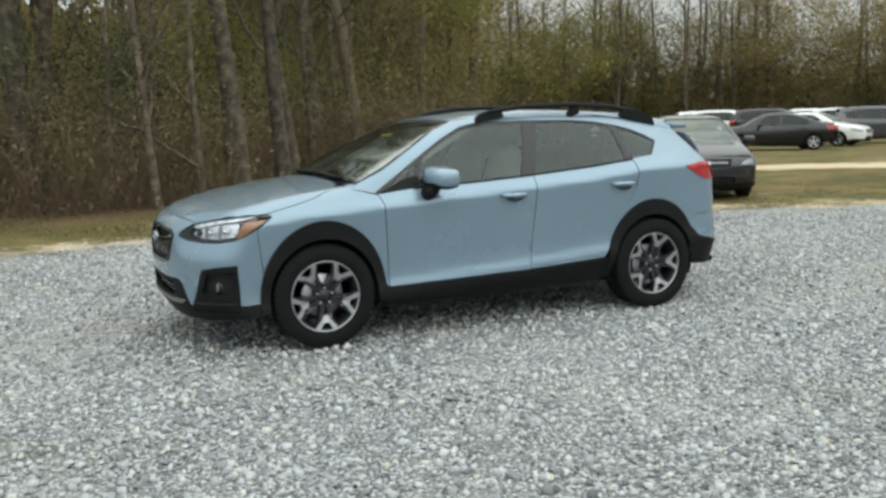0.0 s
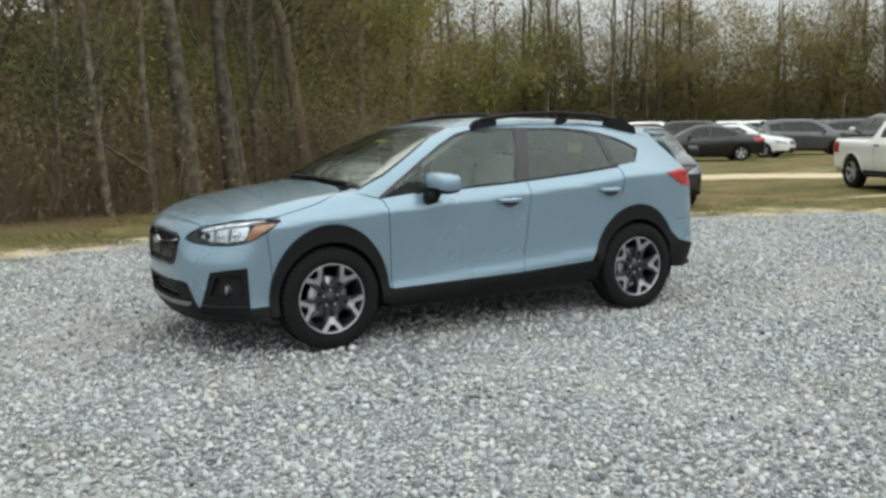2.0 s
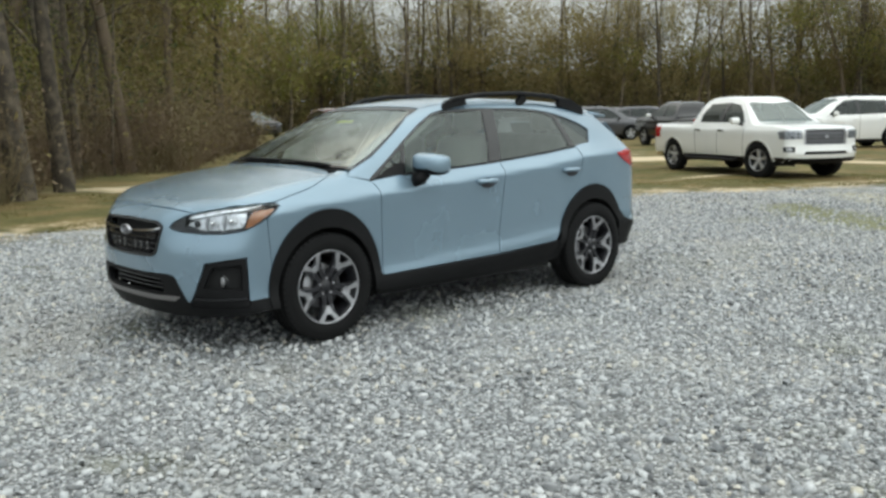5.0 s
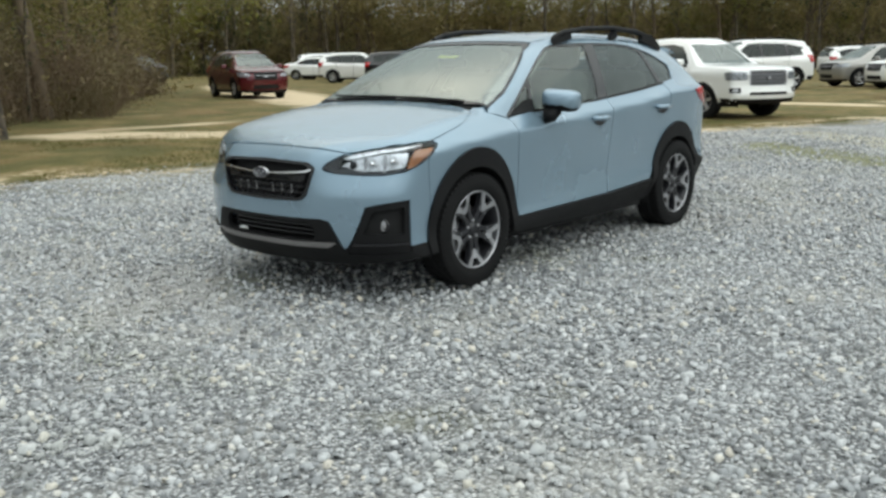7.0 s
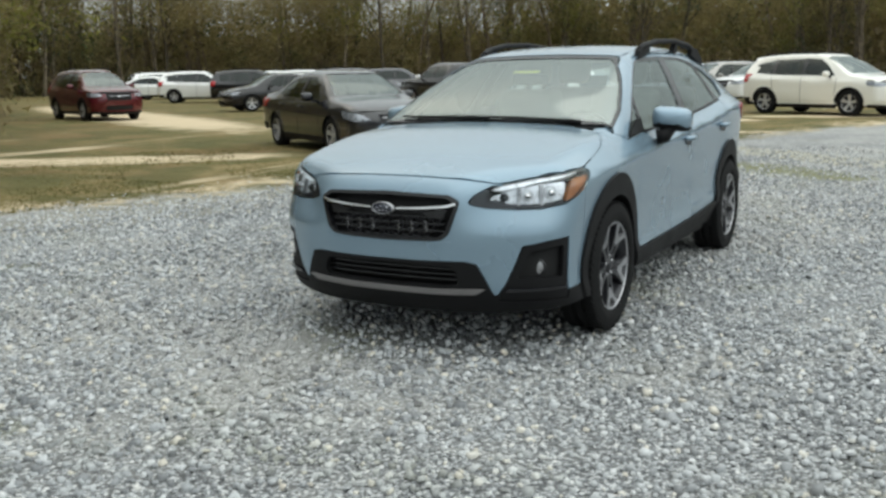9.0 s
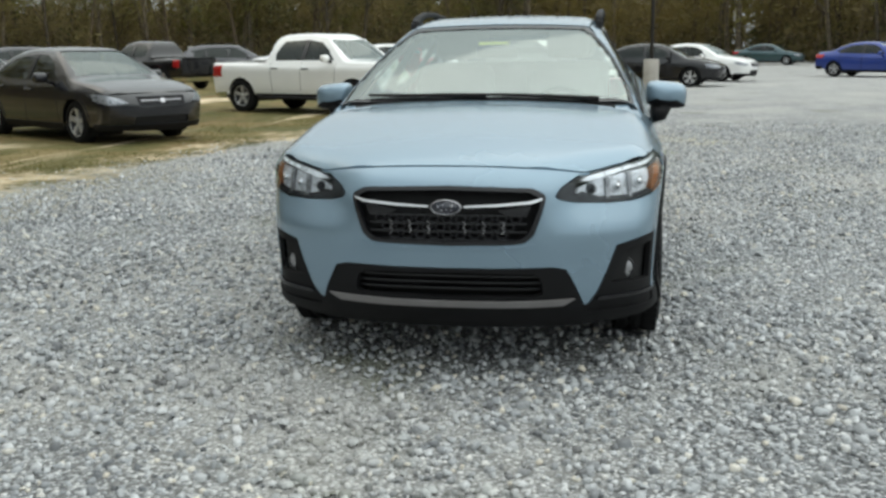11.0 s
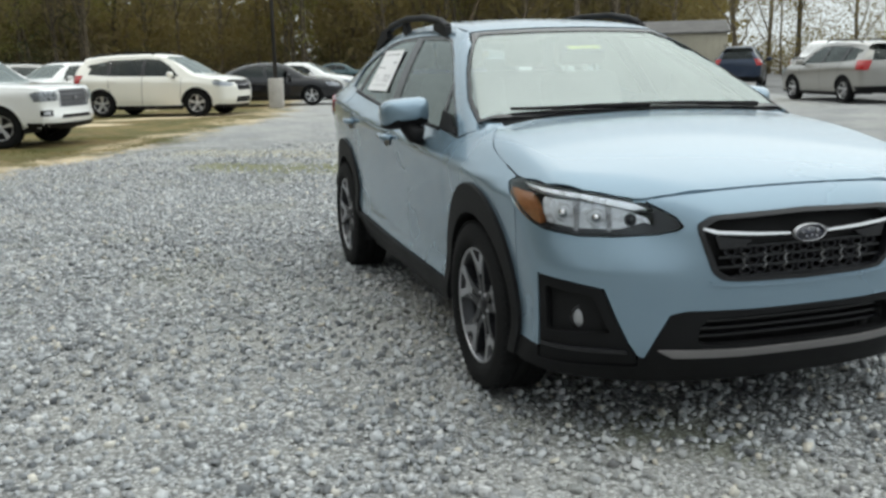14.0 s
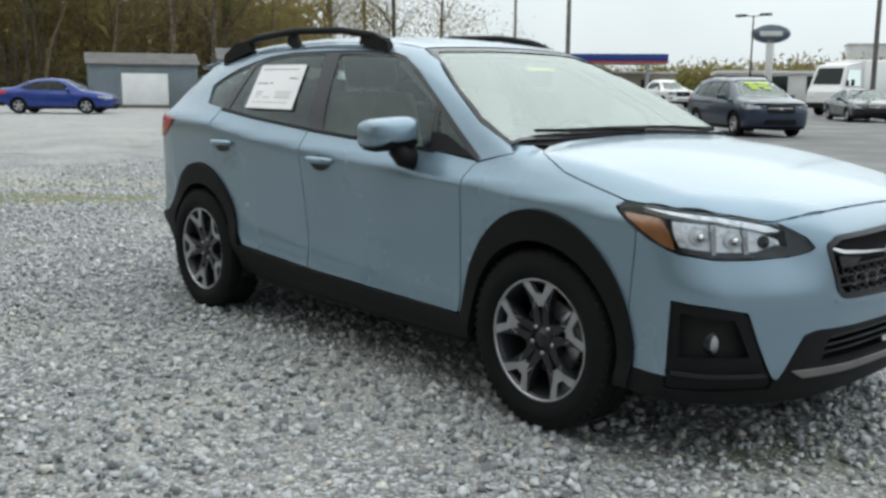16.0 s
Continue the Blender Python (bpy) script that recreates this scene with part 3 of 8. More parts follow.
part("front_bumper", panel(XV, bump_out, "nose", holes=[GRILLE], step=0.026, r=0.004, hole_r=0.015), M_BLUE, car)
low = [(0, 0.479), (12, 0.480), (25, 0.484), (28.0, 0.472), (30.4, 0.398), (32.8, 0.316), (34.2, 0.322), (34.4, 0.286), (54.8, 0.286), (54.8, 0.326), (63.0, 0.336), (63, 0.262), (50, 0.235), (30, 0.218), (0, 0.213)]
mouth = [(0, 0.462), (21, 0.458), (22.5, 0.43), (23.0, 0.375), (21, 0.362), (0, 0.356)]
mouth = mouth + [(-a, b) for a, b in reversed(mouth[1:-1])]
part("lower_fascia", panel(XV, low + [(-a, b) for a, b in reversed(low[1:-1])], "nose", holes=[mouth], step=0.035, r=0.01, lift=0.004, depth=0.03), M_CLAD, car, "black plastic lower fascia")
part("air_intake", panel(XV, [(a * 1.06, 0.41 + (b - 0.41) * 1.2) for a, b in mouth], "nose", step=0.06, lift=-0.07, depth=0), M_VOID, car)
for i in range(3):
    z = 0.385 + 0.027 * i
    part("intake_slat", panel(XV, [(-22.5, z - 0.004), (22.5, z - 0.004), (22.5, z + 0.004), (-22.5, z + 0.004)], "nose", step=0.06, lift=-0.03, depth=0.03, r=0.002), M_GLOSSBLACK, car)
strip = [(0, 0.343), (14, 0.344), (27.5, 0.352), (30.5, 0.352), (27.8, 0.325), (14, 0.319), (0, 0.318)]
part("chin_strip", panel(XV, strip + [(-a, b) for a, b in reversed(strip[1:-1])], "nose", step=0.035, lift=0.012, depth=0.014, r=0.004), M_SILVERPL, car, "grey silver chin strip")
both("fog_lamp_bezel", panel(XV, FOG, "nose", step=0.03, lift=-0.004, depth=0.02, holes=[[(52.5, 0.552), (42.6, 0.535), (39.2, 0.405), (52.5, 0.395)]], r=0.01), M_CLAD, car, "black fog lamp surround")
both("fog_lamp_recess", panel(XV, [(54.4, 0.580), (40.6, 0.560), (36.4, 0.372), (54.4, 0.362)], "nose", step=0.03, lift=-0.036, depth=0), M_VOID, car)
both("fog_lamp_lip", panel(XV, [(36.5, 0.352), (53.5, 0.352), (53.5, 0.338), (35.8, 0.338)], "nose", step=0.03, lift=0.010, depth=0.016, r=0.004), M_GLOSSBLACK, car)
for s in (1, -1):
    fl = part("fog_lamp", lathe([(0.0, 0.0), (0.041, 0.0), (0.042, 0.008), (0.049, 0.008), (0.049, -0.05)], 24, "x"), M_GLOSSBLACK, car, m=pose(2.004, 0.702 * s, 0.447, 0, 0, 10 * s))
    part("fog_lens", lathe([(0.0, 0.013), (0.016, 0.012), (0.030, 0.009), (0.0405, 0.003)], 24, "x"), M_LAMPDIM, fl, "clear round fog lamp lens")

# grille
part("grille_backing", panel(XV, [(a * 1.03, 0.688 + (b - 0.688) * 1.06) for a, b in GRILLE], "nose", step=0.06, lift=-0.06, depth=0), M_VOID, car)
gin = [(a * 0.945, 0.688 + (b - 0.688) * 0.86) for a, b in GRILLE]
part("grille_rim", panel(XV, [(a * 0.993, 0.688 + (b - 0.688) * 0.985) for a, b in GRILLE], "nose", holes=[gin], step=0.03, lift=0.004, depth=0.03, r=0.01), M_GLOSSBLACK, car)
chrome = panel(XV, [(-21, 0.578), (-18.8, 0.566), (-15, 0.562), (0, 0.557), (15, 0.562), (18.8, 0.566), (21, 0.578), (20.7, 0.584), (18.5, 0.575), (15, 0.571), (0, 0.566), (-15, 0.571), (-18.5, 0.575), (-20.7, 0.584)], "nose", step=0.03, lift=0.006, depth=0.01, r=0.002)
part("grille_lower_trim", chrome, M_BLUE, car)
for s in (1, -1):
    wing = [(s * 4.3, 0.735), (s * 12, 0.742), (s * 19.5, 0.753), (s * 22.3, 0.764), (s * 22.6, 0.758), (s * 20.0, 0.743), (s * 12, 0.732), (s * 4.3, 0.727)]
    part("chrome_wing", panel(XV, wing, "nose", step=0.03, lift=0.010, depth=0.02, r=0.003), M_CHROME, car, "bright chrome grille wing")
    part("grille_panel", panel(XV, [(s * 20.0, 0.735), (s * 12, 0.716), (s * 15, 0.69), (s * 18.9, 0.69)], "nose", step=0.04, lift=-0.008, depth=0.02, r=0.005), M_GLOSSBLACK, car)
for row, z in enumerate((0.612, 0.645, 0.678)):
    reach = 16.8 + row * 1.3
    for i in range(-5, 6):
        a = i * 3.3 + (1.65 if row % 2 else 0)
        if abs(a) + 1.2 > reach:
            continue
        hexa = [(a + 1.45 * math.cos(math.radians(k * 60)), z + 0.0165 * math.sin(math.radians(k * 60))) for k in range(6)]
        hole = [(a + 1.12 * math.cos(math.radians(k * 60)), z + 0.0115 * math.sin(math.radians(k * 60))) for k in range(6)]
        part("grille_cell", panel(XV, hexa, "nose", holes=[hole], step=0.02, lift=-0.018, depth=0.03, r=0.001), M_RIMDARK, car)
for z in (0.594, 0.628, 0.661, 0.695):
    part("grille_bar", panel(XV, [(-19.0, z - 0.004), (19.0, z - 0.004), (19.0, z + 0.004), (-19.0, z + 0.004)], "nose", step=0.04, lift=-0.014, depth=0.025, r=0.001), M_GLOSSBLACK, car)
for deg in (-13.6, -9.0, -4.4, 4.4, 9.0, 13.6):
    zz = [(deg - 0.5, 0.672), (deg + 0.25, 0.660), (deg - 0.3, 0.645), (deg + 0.3, 0.630), (deg - 0.4, 0.618)]
    part("grille_clip", panel(XV, [(a - 0.09, b) for a, b in zz] + [(a + 0.09, b) for a, b in reversed(zz)], "nose", step=0.02, lift=-0.010, depth=0.01, r=0.001), M_LAMPDIM, car, "short silver grille clip")
em = part("emblem", moved(lathe([(0.0, 0.012), (0.040, 0.010), (0.0445, 0.0)], 32, "x"), Matrix.Diagonal((1, 1.5, 0.72, 1))), M_EMBLEM, car, "oval blue badge with a silver ring", m=pose(2.254, 0, 0.730) @ Matrix.Diagonal((1, 0.88, 0.88, 1)))
part("emblem_ring", moved(lathe([(0.0425, 0.010), (0.044, 0.015), (0.047, 0.013), (0.049, 0.0)], 32, "x"), Matrix.Diagonal((1, 1.5, 0.72, 1))), M_STEEL, em)
for y, z, r_ in ((0.030, 0.008, 0.008), (-0.012, 0.012, 0.005), (-0.034, 0.003, 0.005), (0.004, -0.010, 0.005), (-0.018, -0.012, 0.005), (0.026, -0.012, 0.004)):
    part("emblem_mark", lathe([(0.0, 0.016), (r_ * 0.8, 0.015), (r_ * 0.8, 0.009)], 10, "x"), M_STEEL, em, m=pose(0, y, z))

# headlamps
for s in (1, -1):
    mir = (lambda d: d) if s > 0 else flip_y
    hl = part("headlamp", mir(panel(XV, [(26.6 + (a - 26.6) * 1.0, b) for a, b in LAMP], "nose", step=0.035, lift=-0.075, depth=0)), M_VOID, car, "clear headlamp with amber corner")
    part("lamp_bezel", mir(panel(XV, LAMP, "nose", holes=[[(31.5, 0.768), (39, 0.740), (46, 0.740), (52.8, 0.756)] + [(a - 0.4, b - 0.001) for a, b in LAMP_REAR[:5]] + [(61, 0.900), (54, 0.8895), (46, 0.8755), (39, 0.857), (35, 0.845), (32.0, 0.826)]], step=0.03, lift=-0.010, depth=0.045, r=0.004)), M_RIMDARK, hl)
    part("amber_marker", mir(panel(XV, [(54.0, 0.762)] + [(a - 0.4, b + 0.002) for a, b in LAMP_REAR[:4]] + [(63.5, 0.878), (57.0, 0.868), (55.2, 0.82)], "nose", step=0.03, lift=-0.010, depth=0.03, r=0.004)), M_ORANGE, hl)
    part("light_guide", mir(panel(XV, [(33.0, 0.824), (35.5, 0.841), (39, 0.853), (46, 0.872), (54, 0.886), (61.0, 0.896), (57.0, 0.884), (53.5, 0.873), (46, 0.857), (40, 0.835), (36, 0.820)], "nose", step=0.03, lift=-0.006, depth=0.03, r=0.004)), M_LAMPIN, hl)
    part("reflector", mir(panel(XV, [(32.0, 0.760), (38, 0.748), (46, 0.745), (52.8, 0.762), (54.2, 0.80), (54.8, 0.866), (46, 0.852), (38, 0.828), (33, 0.795)], "nose", step=0.03, lift=-0.026, depth=0.02, r=0.01)), M_LAMPIN, hl)
    for d0, lo, hi in ((46.6, 0.748, 0.850), (40.2, 0.750, 0.832)):
        part("lamp_divider", mir(panel(XV, [(d0 - 0.5, lo), (d0 + 0.3, lo), (d0 + 0.9, hi), (d0 - 0.3, hi)], "nose", step=0.02, lift=-0.012, depth=0.020, r=0.004)), M_LAMPDIM, hl)
    part("lamp_floor", mir(panel(XV, [(30.5, 0.764), (38, 0.744), (46, 0.741), (53.0, 0.757), (53.4, 0.772), (46, 0.758), (38, 0.758), (33.5, 0.780)], "nose", step=0.03, lift=-0.014, depth=0.02, r=0.004)), M_RIMDARK, hl)
    for deg, z, rr in ((49.6, 0.805, 0.030), (43.0, 0.793, 0.029), (36.4, 0.784, 0.019)):
        rad = math.radians(deg)
        o, d = rays(np.array([[rad * ARC, z]]), "nose", 1.3)
        p = XV.meet(o, d)[0]
        p = p - np.array([math.cos(rad), math.sin(rad), 0]) * 0.030
        pr = part("projector", lathe([(0.0, 0.030), (rr * 0.6, 0.024), (rr * 0.92, 0.008), (rr, 0.012), (rr * 1.12, 0.010), (rr * 1.12, -0.03)], 20, "x"), M_LAMPIN if deg > 37 else M_RIMDARK, hl, m=pose(p[0], p[1] * s, p[2], 0, 0, deg * 0.75 * s))
        if deg > 37:
            part("projector_lens", lathe([(0.0, 0.034), (rr * 0.35, 0.031), (rr * 0.55, 0.022)], 16, "x"), M_CHROME, pr)
    lens = part("lamp_lens", mir(panel(XV, LAMP, "nose", step=0.03, lift=0.002, depth=0.02, r=0.006)), M_LENS, hl)
    lens.visible_shadow = False

# cladding round the wheels, sills
def ring(cx, inner_r, front, t0, t1, low0, low1):
    """The plastic arch: outer edge follows the painted opening, inner edge the wheel opening."""
    outer = arc_pts(cx, 0.345, 0.432, 0.502, t0, t1, 30)
    inn = arc_pts(cx, 0.345, inner_r, inner_r + 0.012, t0, t1, 30)
    return low0[:1] + outer + low1 + list(reversed(inn)) + low0[1:]


archF = ring(1.3325, 0.372, 1, 0, 180, [(1.755, 0.262), (1.70, 0.262)], [(0.895, 0.290), (0.955, 0.282)])
archR = ring(-1.3325, 0.372, 0, 0, 180, [(-0.865, 0.290), (-0.955, 0.282)], [(-1.765, 0.33), (-1.70, 0.30)])
both("front_arch_cladding", panel(XV, archF, step=0.03, lift=0.016, depth=0.055, r=0.008), M_CLAD, car, "black plastic wheel arch cladding")
both("rear_arch_cladding", panel(XV, archR, step=0.03, lift=0.016, depth=0.055, r=0.008), M_CLAD, car, "black plastic wheel arch cladding")
both("sill_cladding", panel(XV, [(0.93, 0.275), (0.93, 0.362), (-0.235, 0.389), (-0.90, 0.425), (-0.90, 0.275), (0.0, 0.262)], step=0.04, lift=0.014, depth=0.05, r=0.008), M_CLAD, car, "black plastic sill")
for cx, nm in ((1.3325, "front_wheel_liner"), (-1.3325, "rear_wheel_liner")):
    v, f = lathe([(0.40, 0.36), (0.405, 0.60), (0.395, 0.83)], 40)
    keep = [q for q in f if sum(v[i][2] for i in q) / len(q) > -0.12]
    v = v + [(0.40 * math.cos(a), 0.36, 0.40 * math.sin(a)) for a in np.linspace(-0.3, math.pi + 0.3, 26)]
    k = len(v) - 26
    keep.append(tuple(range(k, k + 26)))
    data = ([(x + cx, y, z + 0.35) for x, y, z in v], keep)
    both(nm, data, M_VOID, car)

# underbody, with wide low trays added to block light leaking beneath
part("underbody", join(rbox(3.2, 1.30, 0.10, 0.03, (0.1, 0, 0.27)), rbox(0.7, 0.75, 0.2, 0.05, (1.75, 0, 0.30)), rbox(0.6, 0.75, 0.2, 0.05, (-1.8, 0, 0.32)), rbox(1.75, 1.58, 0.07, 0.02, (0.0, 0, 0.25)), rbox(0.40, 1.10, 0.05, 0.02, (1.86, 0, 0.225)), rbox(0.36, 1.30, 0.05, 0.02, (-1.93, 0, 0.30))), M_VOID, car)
part("front_axle", tube([(1.3325, -0.74, 0.34), (1.3325, 0.74, 0.34)], 0.04, 8), M_VOID, car)
part("rear_axle", tube([(-1.3325, -0.74, 0.34), (-1.3325, 0.74, 0.34)], 0.04, 8), M_VOID, car)

# rear end
tl = [(0, 1.045), (20, 1.05), (28.5, 1.06), (31.5, 0.95), (31.5, 0.72), (0, 0.70)]
part("tailgate", panel(XV, tl + [(-a, b) for a, b in reversed(tl[1:-1])], "tail", step=0.06, axis=-1.3), M_BLUE, car)
rg = [(0, 1.36), (20, 1.36), (27, 1.33), (29, 1.06), (20, 1.055), (0, 1.05)]
part("rear_screen", panel(XV, rg + [(-a, b) for a, b in reversed(rg[1:-1])], "tail", step=0.07, axis=-1.3, lift=-0.004), M_TINT, car)
for s in (1, -1):
    mir = (lambda d: d) if s > 0 else flip_y
    part("rear_pillar", mir(panel(XV, [(27, 1.345), (29.2, 1.06), (36, 1.06), (42, 1.20), (45, 1.34)], "tail", step=0.05, axis=-1.3)), M_BLUE, car)
    tlp = part("tail_lamp", mir(panel(XV, TAILLAMP, step=0.03, lift=0.008, depth=0.03, r=0.012)), M_RED, car, "red wraparound tail lamp")
    part("tail_lamp_end", mir(panel(XV, [(32, 1.10), (51, 1.105), (49, 0.975), (38, 0.955), (32, 0.955)], "tail", step=0.03, axis=-1.3, lift=0.008, depth=0.03)), M_RED, tlp)
rb = [(0, 0.70), (32, 0.703), (48, 0.70), (61.5, 0.697), (62.5, 0.60), (60, 0.53), (44, 0.47), (0, 0.46)]
part("rear_bumper", panel(XV, rb + [(-a, b) for a, b in reversed(rb[1:-1])], "tail", step=0.05, axis=-1.3), M_BLUE, car)
rl = [(0, 0.458), (44, 0.468), (59.5, 0.53), (63, 0.60), (65, 0.40), (58, 0.30), (30, 0.26), (0, 0.25)]
part("rear_lower_fascia", panel(XV, rl + [(-a, b) for a, b in reversed(rl[1:-1])], "tail", step=0.05, axis=-1.3, lift=0.008, depth=0.04), M_CLAD, car, "black plastic rear lower bumper")
v = []
for i in range(13):
    y = -0.52 + 1.04 * i / 12
    bow = 0.06 * (y / 0.52) ** 2
    v += [(-1.70, y, 1.462 - 0.035 * (y / 0.52) ** 2), (-1.98 + bow, y, 1.428 - 0.03 * (y / 0.52) ** 2), (-1.97 + bow, y, 1.405 - 0.03 * (y / 0.52) ** 2), (-1.74, y, 1.41 - 0.035 * (y / 0.52) ** 2)]
f = [(4 * i + a, 4 * i + 4 + a, 4 * i + 4 + (a + 1) % 4, 4 * i + (a + 1) % 4) for i in range(12) for a in range(4)] + [(0, 1, 2, 3), (51, 50, 49, 48)]
part("roof_spoiler", (v, f), M_BLUE, car)

# roof rails
for s in (1, -1):
    rp = [(0.02, 0.555), (-0.10, 0.558), (-0.35, 0.565), (-0.75, 0.568), (-1.15, 0.560), (-1.40, 0.548), (-1.50, 0.54)]
    rz = [1.502, 1.532, 1.562, 1.572, 1.550, 1.506, 1.466]
    v, f = [], []
    for i, ((x, y), z) in enumerate(zip(rp, rz)):
        w = 0.021
        h = 0.031 if 0 < i < 6 else 0.020
        for dy, dz in ((-w, -h * 0.5), (w, -h * 0.5), (w * 0.9, h * 0.4), (w * 0.4, h * 0.62), (-w * 0.4, h * 0.62), (-w * 0.9, h * 0.4)):
            v.append((x, s * (y + dy), z + dz))
    f = [(6 * i + a, 6 * i + 6 + a, 6 * i + 6 + (a + 1) % 6, 6 * i + (a + 1) % 6) for i in range(6) for a in range(6)]
    f = [q if s > 0 else tuple(reversed(q)) for q in f] + [(0, 1, 2, 3, 4, 5), (41, 40, 39, 38, 37, 36)]
    rl_ = part("roof_rail", (v, f), M_CLAD, car, "black raised roof rail")
    for x0, x1, z0, z1 in ((0.04, -0.16, 1.494, 1.540), (-0.74, -0.82, 1.505, 1.560), (-1.24, -1.53, 1.528, 1.455)):
        # a solid foot that fills the gap under the rail and tapers along it
        q = [(x0, z0 + 0.004), ((x0 + x1) / 2, max(z0, z1) + (0.0 if x0 > -0.5 or x0 < -1 else 0.004)), (x1, z1 + 0.004), (x1 - 0.02, z1 - 0.05), (x0 + 0.02, z0 - 0.05)]
        fv = [(a, s * (0.560 + e * 0.017), b) for e in (-1, 1) for a, b in q]
        k = len(q)
        ff = [tuple(range(k)), tuple(range(2 * k - 1, k - 1, -1))] + [(i, (i + 1) % k, (i + 1) % k + k, i + k) for i in range(k)]
        part("rail_foot", (fv, ff), M_CLAD, rl_, smooth=False)

# mirrors
for s in (1, -1):
    v, f = [], []
    prof = [(-0.004, 0.12), (0.0, 0.45), (0.014, 0.74), (0.04, 0.93), (0.08, 1.0), (0.125, 0.97), (0.165, 0.88)]
    n = 20
    for k, (dx, sc) in enumerate(prof):
        for i in range(n):
            a = 2 * math.pi * i / n
            ca, sa = math.cos(a), math.sin(a)
            cy = math.copysign(abs(ca) ** 0.5, ca) * 0.112 * sc
            cz = math.copysign(abs(sa) ** 0.55, sa) * 0.069 * sc
            v.append((0.63 - dx - 0.05 * (cy / 0.125 + 1) * 0.5, s * (0.935 + cy), 1.092 + cz - 0.012 * cy / 0.125))
    for k in range(len(prof) - 1):
        for i in range(n):
            q = (k * n + i, k * n + (i + 1) % n, (k + 1) * n + (i + 1) % n, (k + 1) * n + i)
            f.append(q if s < 0 else tuple(reversed(q)))
    f.append(tuple(range(n)) if s < 0 else tuple(reversed(range(n))))
    bm = bmesh.new()
    bv = [bm.verts.new(p) for p in v]
    for q in f:
        bm.faces.new([bv[i] for i in q])
    bmesh.ops.recalc_face_normals(bm, faces=list(bm.faces))
    bm.verts.index_update()
    f = [tuple(p.index for p in q.verts) for q in bm.faces]
    bm.free()
    mr = part("door_mirror", (v, f), M_BLUE, car, "grey-blue door mirror with black base")
    # black lower shell that wraps the underside of the housing
    lv, lf = [], []
    arc = [radians(212 + 116 * i / 12) for i in range(13)]
    for dx, sc in prof[1:]:
        for a in arc:
            ca, sa = math.cos(a), math.sin(a)
            cy = math.copysign(abs(ca) ** 0.5, ca) * 0.119 * sc
            cz = math.copysign(abs(sa) ** 0.55, sa) * 0.074 * sc
            lv.append((0.634 - dx - 0.05 * (cy / 0.125 + 1) * 0.5, s * (0.935 + cy), 1.092 + cz - 0.012 * cy / 0.125))
    for r_ in range(len(prof) - 2):
        for i in range(12):
            q = (r_ * 13 + i, r_ * 13 + i + 1, (r_ + 1) * 13 + i + 1, (r_ + 1) * 13 + i)
            lf.append(q if s < 0 else tuple(reversed(q)))
    part("mirror_base", (lv, lf), M_CLAD, mr)
    k = (len(prof) - 1) * n
    part("mirror_glass", ([(p[0] + 0.006, p[1], p[2]) for p in v[k:k + n]], [tuple(range(n)) if s > 0 else tuple(reversed(range(n)))]), M_CHROME, mr)
    part("mirror_stalk", tube([(0.585, s * 0.862, 0.985), (0.575, s * 0.905, 0.992), (0.555, s * 0.925, 1.035)], [0.05, 0.045, 0.045], 12), M_CLAD, mr)
    part("mirror_sail", panel(XV, [(0.90, 1.006), (0.64, 1.024), (0.60, 1.10), (0.70, 1.09)], lift=0.002, depth=0.01, step=0.03) if s > 0 else flip_y(panel(XV, [(0.90, 1.006), (0.64, 1.024), (0.60, 1.10), (0.70, 1.09)], lift=0.002, depth=0.01, step=0.03)), M_CLAD, mr)

# door handles, with their recess: a flat disc with the shade in its colour
for pair, hx, hz in ((fd, -0.085, 0.935), (rd, -1.03, 0.972)):
    for ob, s in zip(pair, (1, -1)):
        y = float(XV.meet(np.array([[hx, 2.0, hz]]), np.array([[0.0, -1, 0]]))[0, 1])
        arc = [(hx + 0.105 - 0.21 * i / 8, s * (y + 0.008 + 0.030 * math.sin(math.pi * i / 8) ** 0.5), hz + 0.004) for i in range(9)]
        hd = part("door_handle", tube(arc, [0.012, 0.016, 0.018, 0.018, 0.018, 0.018, 0.018, 0.016, 0.012], 10), M_BLUE, ob)
        cup = lathe([(0.0, 0.003), (0.040, 0.002), (0.048, 0.004)], 20, "y")
        part("handle_cup", moved(cup, pose(hx - 0.01, s * (y + 0.001), hz - 0.012) @ Matrix.Diagonal((1.5, s, 0.75, 1))), M_RIMDARK, hd)

